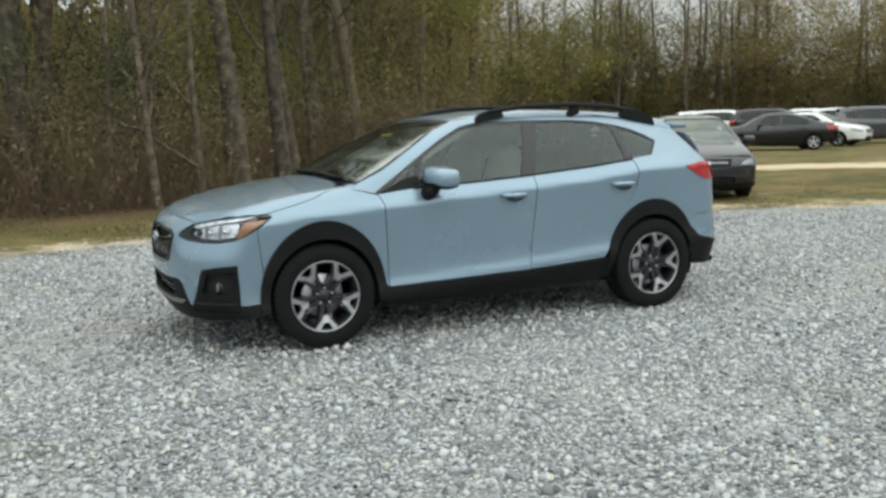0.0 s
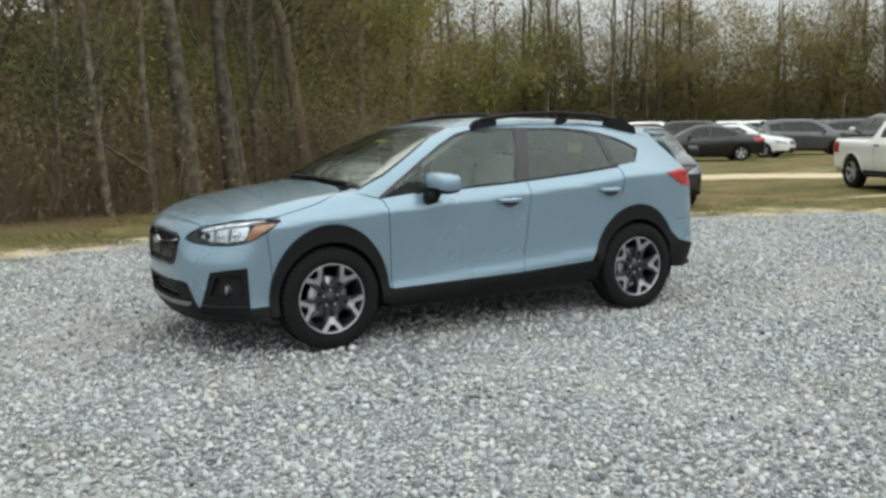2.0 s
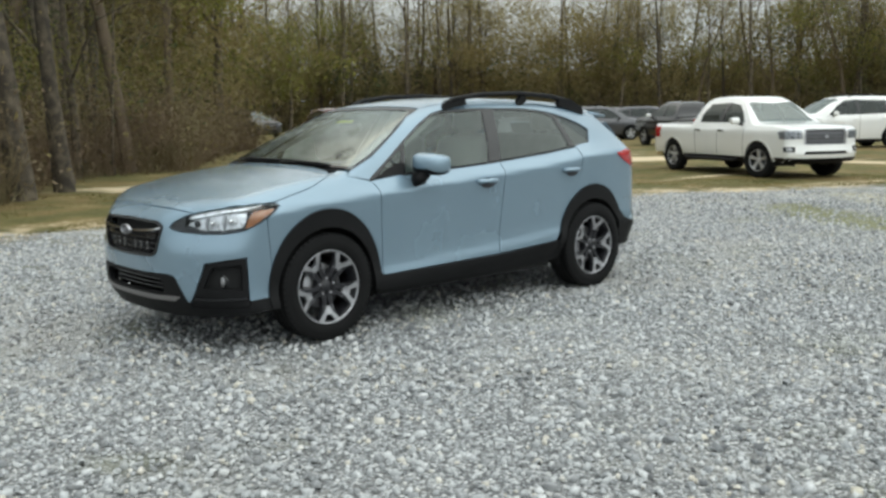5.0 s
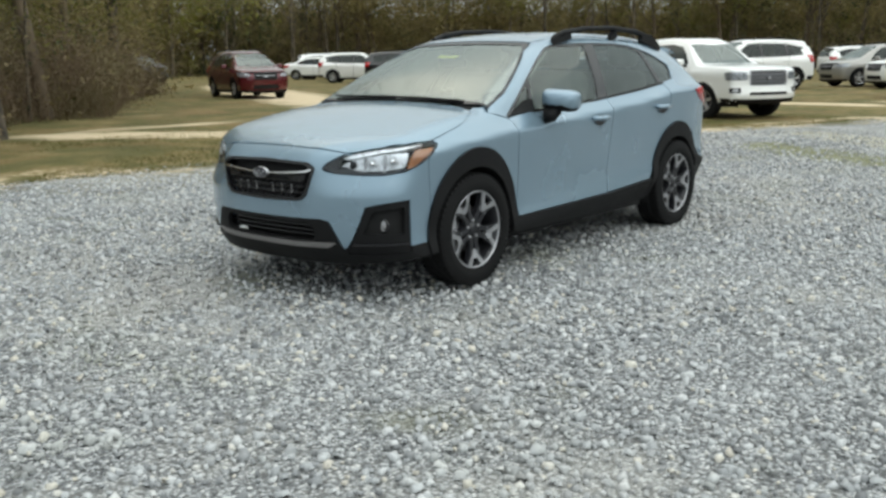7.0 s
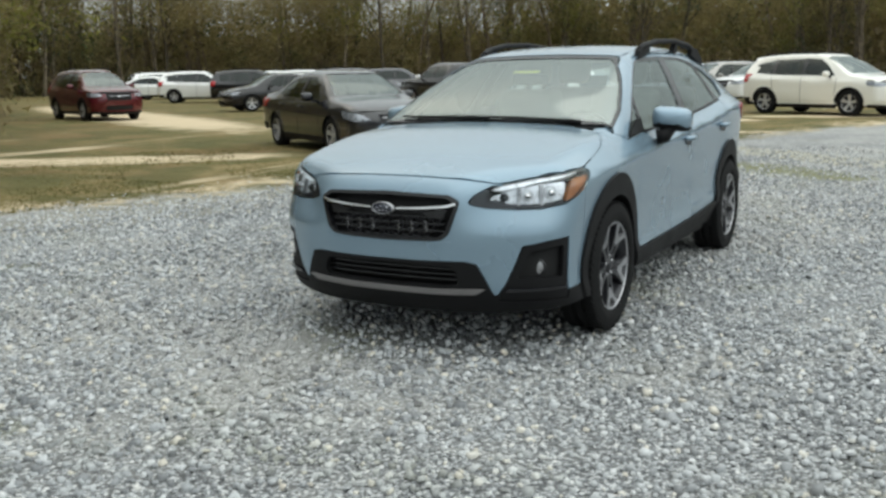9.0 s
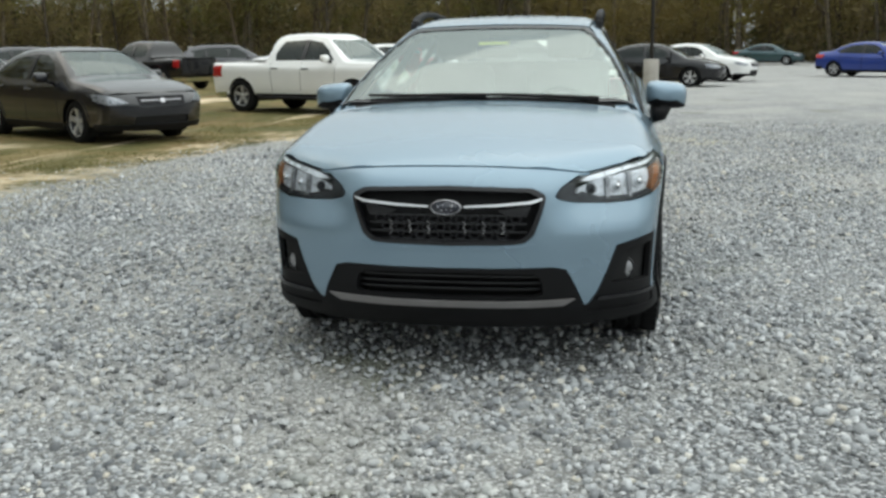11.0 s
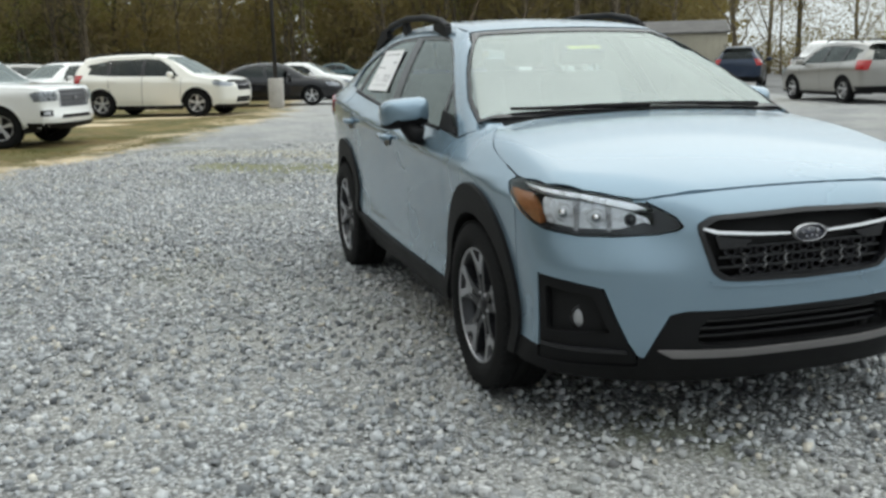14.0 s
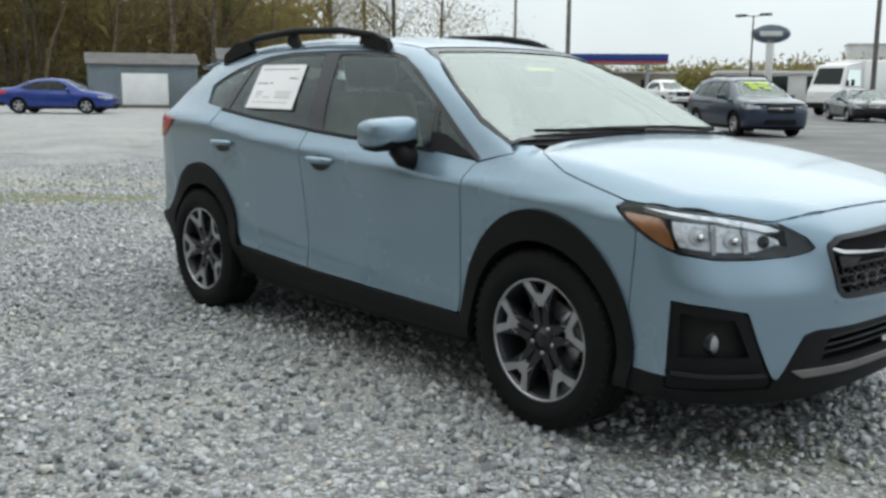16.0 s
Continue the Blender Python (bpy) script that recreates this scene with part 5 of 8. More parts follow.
def parked(label, kind, paint, x, y, heading, group="", name="", sx=1.0, sz=1.0, fine=False, bright=True, grille_mat=None, steer=0.0, ground=0.0):
    """One parked vehicle of a kind. heading: degrees of its nose from +x."""
    k = KINDS[kind]
    cat = {"sedan": "car", "suv": "SUV", "pickup": "pickup truck"}[kind]
    t = thing(name or {"sedan": "sedan_car", "suv": "suv_car", "pickup": "pickup_truck"}[kind], label, cat, group, pose(x, y, ground, 0, 0, heading) @ Matrix.Diagonal((sx, 1.0, sz, 1)))
    st = 0.07 if fine else 0.10
    hub, w = k["hub"], k["w"]
    sh = Shell(k["top"], k["belt"], [(-2.9, w - 0.10), (-2.2, w - 0.04), (-1.4, w - 0.005), (1.3, w - 0.005), (1.9, w - 0.03), (2.8, w - 0.10)], SIDE, [(-2.9, 0.05), (-1.6, 0.04), (-0.6, 0.0), (2.9, 0.0)], k["nose"], k["tail"],
               crown=k["crown"], nose_c=k["nose_c"], tail_c=0.30, k_top=k["k_top"], k_end=k["k_end"])
    ra = k["r"] + 0.055
    nx, tx = k["nose"][1][1], k["tail"][1][1]
    zs = 0.25 if kind != "pickup" else 0.40
    arc_f = arc_pts(hub, k["r"] - 0.01, ra, ra, 0, 180, 14)
    arc_r = arc_pts(-hub, k["r"] - 0.01, ra, ra, 0, 180, 14)
    side = k["edge"] + [(tx + 0.16, k["edge"][-1][1] - 0.12), (tx + 0.20, 0.50), (-hub - ra - 0.03, zs + 0.06)] + list(reversed(arc_r)) + [(-hub + ra + 0.02, zs), (hub - ra - 0.02, zs)] + list(reversed(arc_f)) + [(hub + ra + 0.03, zs + 0.02), (nx - 0.24, 0.36), (nx - 0.24, 0.60)]
    both("side_panel", panel(sh, side, holes=k["win"], step=st, r=0.01, depth=0.03), paint, t)
    # top sheet, up to the edge where the sides begin
    ed = []
    for ex, ez in k["edge"]:
        p = sh.meet(np.array([[ex, 2.0, ez]]), np.array([[0.0, -1.0, 0.0]]))[0]
        if not np.isnan(p[0]):
            ed.append((ex, float(p[1]) + 0.006))
    plan = [(nx - 0.12, 0.0), (nx - 0.16, ed[0][1] * 0.6)] + ed + [(k["edge"][-1][0] - 0.03, ed[-1][1] * 0.6), (k["edge"][-1][0] - 0.05, 0.0)]
    plan = plan + [(a, -b) for a, b in reversed(plan[1:-1])]
    (x0, y0), (x1, y1) = k["screen"]
    scr = [(x0, y0), (x1, y1), (x1 + 0.05, 0.0), (x1, -y1), (x0, -y0), (x0 + 0.09, 0.0)]
    holes = [scr]
    bk = None
    if k["back"]:
        (x2, y2), (x3, y3) = k["back"]
        bk = [(x2, y2), (x3, y3), (x3 - 0.06, 0.0), (x3, -y3), (x2, -y2), (x2 - 0.04, 0.0)]
        holes.append(bk)
    if kind == "pickup":
        holes.append([(-1.0, 0.72), (-2.62, 0.72), (-2.62, -0.72), (-1.0, -0.72)])
    part("top_panel", panel(sh, plan, "top", holes=holes, step=st, lift=0.004, r=0.01, depth=0.02), paint, t)
    for nm, q in (("windscreen", scr), ("rear_screen", bk)):
        if q:
            part(nm, panel(sh, q, "top", step=0.14, lift=-0.004, depth=0.01, r=0.02), M_CARGLASS if nm == "windscreen" else M_DARKGLASS, t).visible_shadow = False
    for i, q in enumerate(k["win"]):
        for ob in both("side_window", panel(sh, q, step=0.14, lift=-0.010, depth=0.01, r=0.015), M_DARKGLASS, t):
            ob.visible_shadow = False
    for a, b in zip(k["win"], k["win"][1:]):
        both("window_pillar", panel(sh, [(a[1][0] + 0.01, a[1][1]), (a[2][0] + 0.01, a[2][1]), (b[-1][0] - 0.01, b[-1][1]), (b[0][0] - 0.01, b[0][1])], step=0.14, lift=0.002, depth=0.004, r=0.003), M_GLOSSBLACK, t)
    # nose and tail
    zt = k["edge"][0][1] + 0.03
    nose = [(0, zt + 0.03), (40, zt + 0.01), (62, zt - 0.03), (64, 0.36), (55, zs + 0.01), (0, zs - 0.03)]
    (ga, gz), (gb, gy) = k["grille"]
    gr = [(ga, gz), (gb, gy), (-gb, gy), (-ga, gz)]
    ma, mz, my = k["mouth"]
    mo = [(ma, mz), (ma * 1.1, my), (-ma * 1.1, my), (-ma, mz)]
    part("front_bumper", panel(sh, nose + [(-a, b) for a, b in reversed(nose[1:-1])], "nose", holes=[gr, mo], step=st, axis=hub, lift=0.004, depth=0.03), paint, t)
    part("grille", panel(sh, [(a * 1.05, b) for a, b in gr], "nose", step=0.1, axis=hub, lift=-0.02, depth=0.0), grille_mat or M_VOID, t)
    for i in range(4):
        z = gy + (gz - gy) * (i + 0.5) / 4
        part("grille_bar", panel(sh, [(-gb, z - 0.006), (gb, z - 0.006), (gb, z + 0.006), (-gb, z + 0.006)], "nose", step=0.1, axis=hub, lift=-0.004, depth=0.02, r=0.002), M_STEEL if i == 2 and kind != "pickup" else M_RIMDARK, t)
    rim_ = [(ga * 1.07, gz + 0.012), (gb * 1.07, gy - 0.012), (-gb * 1.07, gy - 0.012), (-ga * 1.07, gz + 0.012)]
    part("grille_frame", panel(sh, rim_, "nose", holes=[gr], step=0.1, axis=hub, lift=0.010, depth=0.02), M_STEEL if kind == "pickup" else M_RIMDARK, t)
    part("badge", panel(sh, [(-2.2, (gz + gy) / 2 - 0.03), (2.2, (gz + gy) / 2 - 0.03), (2.2, (gz + gy) / 2 + 0.03), (-2.2, (gz + gy) / 2 + 0.03)], "nose", step=0.05, axis=hub, lift=0.012, depth=0.02, r=0.02), M_STEEL, t)
    part("air_intake", panel(sh, mo, "nose", step=0.1, axis=hub, lift=-0.02, depth=0.0), M_VOID, t)
    part("valance", panel(sh, [(-60, zs + 0.07), (-25, zs + 0.05), (25, zs + 0.05), (60, zs + 0.07), (58, zs - 0.01), (0, zs - 0.05), (-58, zs - 0.01)], "nose", step=0.1, axis=hub, lift=0.012, depth=0.03), M_CLAD, t)
    ends = [(0, k["edge"][-1][1] - 0.05), (40, k["edge"][-1][1] - 0.06), (64, k["edge"][-1][1] - 0.14), (66, 0.45), (50, 0.34), (0, 0.32)]
    rear_hole = []
    if kind == "suv":
        rear_hole = [[(34, 1.42), (36, 1.14), (-36, 1.14), (-34, 1.42)]]
    part("tail_panel", panel(sh, ends + [(-a, b) for a, b in reversed(ends[1:-1])], "tail", holes=rear_hole, step=st, axis=-hub, lift=0.004, depth=0.03), paint, t)
    for q in rear_hole:
        part("rear_screen", panel(sh, q, "tail", step=0.14, axis=-hub, lift=-0.003, depth=0.01), M_DARKGLASS, t)
    part("rear_valance", panel(sh, [(-60, 0.46), (60, 0.46), (56, 0.32), (-56, 0.32)], "tail", step=0.1, axis=-hub, lift=0.014, depth=0.03), M_CLAD if kind != "pickup" else M_CHROME, t)
    for s in (1, -1):
        mir = (lambda d: d) if s > 0 else flip_y
        hl = part("headlamp", mir(panel(sh, k["lamp"], "nose", step=0.06, axis=hub, lift=0.008, depth=0.02)), M_LAMPDIM, t)
        part("lamp_lens", mir(panel(sh, k["lamp"], "nose", step=0.06, axis=hub, lift=0.016, depth=0.004)), M_LENS, hl).visible_shadow = False
        part("tail_lamp", mir(panel(sh, k["taillamp"], "tail", step=0.06, axis=-hub, lift=0.012, depth=0.02)), M_RED, t)
        if kind == "pickup":
            fg = part("fog_lamp_bezel", mir(panel(sh, [(37, 0.58), (48, 0.585), (48, 0.69), (37, 0.69)], "nose", step=0.06, axis=hub, lift=0.008, depth=0.02)), M_CLAD, t)
            part("fog_lamp", mir(panel(sh, [(39.5, 0.605), (45.5, 0.61), (45.5, 0.665), (39.5, 0.665)], "nose", step=0.06, axis=hub, lift=0.014, depth=0.02, r=0.02)), M_LAMPDIM, fg)
        for xa, xb in k["doors"]:
            za = float(sh.belt(xa)) - 0.01
            part("door_seam", mir(panel(sh, [(xa - 0.006, za), (xa + 0.006, za), (xb + 0.006, zs + 0.06), (xb - 0.006, zs + 0.06)], step=0.1, lift=0.0015, depth=0.0, r=0.001)), M_VOID, t)
        for xa, _ in k["doors"][1:]:
            za = float(sh.belt(xa)) - 0.13
            yy = float(sh.meet(np.array([[xa + 0.13, 2.0, za]]), np.array([[0.0, -1.0, 0.0]]))[0, 1])
            part("door_handle", rbox(0.19, 0.03, 0.03, 0.012, (xa + 0.13, s * (yy + 0.014), za)), paint if kind != "pickup" else M_CLAD, t)
        mx, mz_ = k["mirror"]
        ym = float(sh.meet(np.array([[mx, 2.0, mz_ - 0.10]]), np.array([[0.0, -1.0, 0.0]]))[0, 1])
        mr = part("door_mirror", rbox(0.12, 0.22, 0.15, 0.05, (mx, s * (ym + 0.17), mz_), seg=3), paint if kind != "pickup" else M_WHITE, t)
        part("mirror_stalk", tube([(mx + 0.02, s * (ym - 0.01), mz_ - 0.08), (mx + 0.01, s * (ym + 0.09), mz_ - 0.05)], 0.03, 8), M_CLAD, mr)
        part("sill", mir(panel(sh, [(hub - ra - 0.01, zs + 0.05), (-hub + ra + 0.01, zs + 0.05), (-hub + ra + 0.01, zs - 0.05), (hub - ra - 0.01, zs - 0.05)], step=0.12, lift=0.01, depth=0.04)), M_CLAD, t)
        for hx in (hub, -hub):
            rg = arc_pts(hx, k["r"] - 0.01, ra + 0.025, ra + 0.025, 4, 176, 16) + list(reversed(arc_pts(hx, k["r"] - 0.01, ra - 0.012, ra - 0.012, 4, 176, 16)))
            part("arch_lip", mir(panel(sh, rg, step=0.06, lift=0.010, depth=0.05, r=0.003)), paint if kind != "suv" else M_CLAD, t)
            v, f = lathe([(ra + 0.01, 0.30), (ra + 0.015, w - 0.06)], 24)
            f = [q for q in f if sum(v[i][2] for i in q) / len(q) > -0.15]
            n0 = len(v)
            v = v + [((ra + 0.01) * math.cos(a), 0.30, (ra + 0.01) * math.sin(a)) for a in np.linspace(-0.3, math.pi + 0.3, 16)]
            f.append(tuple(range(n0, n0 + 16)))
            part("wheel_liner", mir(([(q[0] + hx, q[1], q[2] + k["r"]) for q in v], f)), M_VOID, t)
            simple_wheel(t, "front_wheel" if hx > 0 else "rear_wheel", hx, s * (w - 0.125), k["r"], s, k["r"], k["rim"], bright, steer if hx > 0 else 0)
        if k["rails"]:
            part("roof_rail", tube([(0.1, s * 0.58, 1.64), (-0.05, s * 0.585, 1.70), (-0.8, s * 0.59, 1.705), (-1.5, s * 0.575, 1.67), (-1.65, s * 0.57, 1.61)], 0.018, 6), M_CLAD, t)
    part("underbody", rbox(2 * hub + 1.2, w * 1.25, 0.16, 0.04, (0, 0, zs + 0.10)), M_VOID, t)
    # cabin: floor pan, seats and dash, dark behind the glass
    zb = float(sh.belt(0))
    part("cabin_trim", rbox(2.2, w * 1.5, 0.25, 0.05, (-0.1, 0, zb - 0.20)), M_DASH, t)
    for sy in (0.36, -0.36):
        part("seat_back", moved(rbox(0.14, 0.46, 0.55, 0.06), pose(-0.15, sy, zb + 0.02, 0, -15, 0)), M_DASH if paint is not M_WHITE else M_SEAT, t)
        part("headrest", rbox(0.10, 0.26, 0.16, 0.05, (-0.26, sy, zb + 0.32)), M_DASH, t)
    if kind == "pickup":
        part("bed_floor", rbox(1.66, 1.5, 0.05, 0.01, (-1.81, 0, 0.72)), M_CLAD, t)
        for s in (1, -1):
            part("bed_wall", rbox(1.66, 0.04, 0.46, 0.01, (-1.81, s * 0.745, 0.94)), M_CLAD, t)
        part("bed_front", rbox(0.04, 1.46, 0.46, 0.01, (-0.97, 0, 0.94)), M_CLAD, t)
        part("side_step", tube([(0.95, 0.93, 0.40), (0.85, 0.96, 0.36), (-0.95, 0.96, 0.36), (-1.05, 0.93, 0.40)], 0.04, 8), M_CLAD, t)
        part("side_step", tube([(0.95, -0.93, 0.40), (0.85, -0.96, 0.36), (-0.95, -0.96, 0.36), (-1.05, -0.93, 0.40)], 0.04, 8), M_CLAD, t)
    return t


ROW = "cars parked in the lot"
parked("white crew-cab pickup truck with a chrome grille on grass", "pickup", M_WHITE, -15.22, -5.72, 65.4, ROW, fine=True, steer=10, grille_mat=M_MESH, sz=0.965)
parked("dark grey four-door sedan parked on patchy grass", "sedan", M_CHARCOAL, -9.08, -8.05, 58, ROW, fine=True)
parked("cream white three-row SUV beside a sandy strip", "suv", M_CREAM, -24.73, -1.59, 59.3, ROW, sx=1.12, sz=1.06, fine=True)
parked("dark red SUV on sandy grass near the woods", "suv", M_MAROON, -17.3, -24.05, 68, ROW)
parked("white SUV in the far row by the woods", "suv", M_WHITE, -33.89, -34.47, 123, ROW)
parked("black SUV in the far row by the woods", "suv", M_BLACK, -32.8, -29.8, 120, ROW)
parked("white SUV in the far row by the woods", "suv", M_WHITE, -39.23, -30.93, 117, ROW)
parked("white small car in the far row", "sedan", M_WHITE, -38.66, -42.66, 115, ROW)
parked("grey SUV in the far row by the woods", "suv", M_GREY, -45.32, -31.18, 134, ROW)
parked("white SUV with dark windows in the lot", "suv", M_WHITE, -47.0, -11.1, 135, ROW)
parked("tall white SUV behind the white pickup", "suv", M_WHITE, -30.01, -10.42, -34, ROW, sx=1.14, sz=1.12)
parked("black sedan parked before the woods", "sedan", M_BLACK, -25.12, -22.28, -34, ROW)
parked("white SUV parked near the tree line", "suv", M_WHITE, -41.81, -35.58, 133, ROW)
parked("dark grey SUV parked before the woods", "suv", M_GREY, -33.98, -24.53, 140, ROW)
parked("white SUV parked near the tree line", "suv", M_WHITE, -39.82, -43.05, 149, ROW)
parked("dark SUV half hidden by brown brush", "suv", M_GREY, -29.24, -48.98, 87, ROW)
parked("black pickup truck with red tail lamps in the row", "pickup", M_BLACK, -29.1, -16.5, -116, ROW)
parked("dark SUV behind the grey sedan", "suv", M_GREY, -40.68, -26.2, 120, ROW)
parked("white sedan in the far row", "sedan", M_WHITE, -29.4, -24.32, 114, ROW)
parked("grey SUV beside the black pickup", "suv", M_GREY, -37.56, -16.72, 111, ROW)
parked("white SUV in the row behind the cream SUV", "suv", M_WHITE, -34.04, -4.99, -40, ROW)
parked("silver beige SUV in the row behind the cream SUV", "suv", M_SILVER, -35.92, -7.34, -40, ROW)
parked("black sedan beside the lamp post", "sedan", M_BLACK, -29.26, 2.12, 77, ROW)
parked("white sedan behind the lamp post", "sedan", M_WHITE, -34.31, 3.94, 64, ROW)
parked("dark teal sedan far across the lot", "sedan", M_TEAL, -66.0, 11.5, 70, ROW)
parked("bright blue sedan on pale gravel by the shed", "sedan", M_ROYAL, -38.02, 11.64, 50, ROW)
parked("black SUV backed away before the tan shed", "suv", M_BLACK, -35.2, 20.9, 148, ROW)
parked("dark blue SUV seen from behind", "suv", M_NAVY, -30.2, 21.4, 142, ROW)
parked("white pickup truck seen from behind", "pickup", M_WHITE, -28.2, 23.9, 133, ROW)
parked("beige silver wagon seen from behind", "suv", M_SILVER, -17.7, 16.4, 171, ROW, sz=0.96)
parked("white SUV seen from behind", "suv", M_WHITE, -21.5, 22.6, 136, ROW)
parked("dark brown SUV parked on the grey asphalt", "suv", M_UMBER, -16.0, 20.0, -24, ROW, sz=0.96, fine=True)
slate = parked("slate blue SUV on grey asphalt", "suv", M_NAVY, -11.6, 21.5, -34, ROW, sz=0.96, fine=True)
M_WINPAINT = material("yellow_green_window_paint", (0.55, 0.72, 0.14), rough=0.8, tone=0.1, scale=9)
for u, w, ln in ((-0.34, 0.64, 0.30), (0.02, 0.63, 0.34), (-0.30, 0.76, 0.55), (0.12, 0.88, 0.22), (-0.26, 0.88, 0.24)):
    zw = lambda x: 1.43 + (x - 0.75) * (1.19 - 1.43) / 0.40
    part("windscreen_writing", ([(w, u, zw(w) + 0.02), (w, u + ln, zw(w) + 0.02), (w + 0.07, u + ln, zw(w + 0.07) + 0.02), (w + 0.07, u, zw(w + 0.07) + 0.02)], [(0, 3, 2, 1)]), M_WINPAINT, slate, smooth=False)
parked("white pickup truck far across the asphalt", "pickup", M_WHITE, -34.9, 49.6, -25, ROW)
parked("black sedan before the white van", "sedan", M_BLACK, -15.3, 36.2, 312, ROW, sz=0.90)


def box_van(x, y, heading):
    t = thing("delivery_van", "tall white box van on the asphalt", "van", "", pose(x, y, 0, 0, 0, heading))
    part("cargo_box", rbox(4.2, 2.1, 2.15, 0.05, (-0.9, 0, 1.62)), M_WHITE, t)
    v = [(1.2, -1, 0.5), (2.75, -1, 0.5), (2.75, -1, 1.15), (2.60, -0.95, 1.45), (2.25, -0.88, 2.42), (1.2, -0.9, 2.6)]
    n = len(v)
    f = [tuple(range(n)), tuple(range(2 * n - 1, n - 1, -1))] + [(i, i + n, (i + 1) % n + n, (i + 1) % n) for i in range(n)]
    part("cab", (v + [(a, -b, c) for a, b, c in v], f), M_WHITE, t, smooth=False)
    part("windscreen", ([(2.582, -0.80, 1.50), (2.582, 0.80, 1.50), (2.297, 0.74, 2.29), (2.297, -0.74, 2.29)], [(0, 1, 2, 3)]), M_DARKGLASS, t, m=pose(0.012, 0, 0.008))
    for s in (1, -1):
        q = [(2.42, s * 0.965, 1.45), (1.35, s * 0.955, 1.45), (1.35, s * 0.915, 2.2), (2.15, s * 0.905, 2.2)]
        part("side_window", (q, [(0, 1, 2, 3)] if s < 0 else [(3, 2, 1, 0)]), M_DARKGLASS, t, m=pose(0, s * 0.012, 0))
        part("headlamp", rbox(0.06, 0.3, 0.2, 0.03, (2.74, s * 0.7, 0.95)), M_LAMPIN, t)
        part("door_mirror", rbox(0.12, 0.15, 0.3, 0.04, (2.1, s * 1.12, 1.6)), M_CLAD, t)
        for hx in (1.85, -1.9):
            simple_wheel(t, "wheel", hx, s * 0.9, 0.36, s, 0.36, 0.21, False)
    part("front_bumper", rbox(0.16, 1.95, 0.28, 0.05, (2.74, 0, 0.50)), M_CLAD, t)
    part("chassis", rbox(5.0, 1.3, 0.2, 0.03, (-0.3, 0, 0.48)), M_VOID, t)


box_van(-19.2, 44.4, 258)


# ---- ground ----
EDGE = [(-60, 9.0), (-45, 6.5), (-32, 3.4), (-25, 2.2), (-19.5, 0.6), (-15, -1.2), (-11.3, -2.7), (-9, -4.0), (-6, -4.6), (-3, -5.1), (-1.8, -5.6), (0.3, -6.2), (1.6, -5.9), (3.2, -5.2), (6, -5.4), (12, -6), (30, -7)]


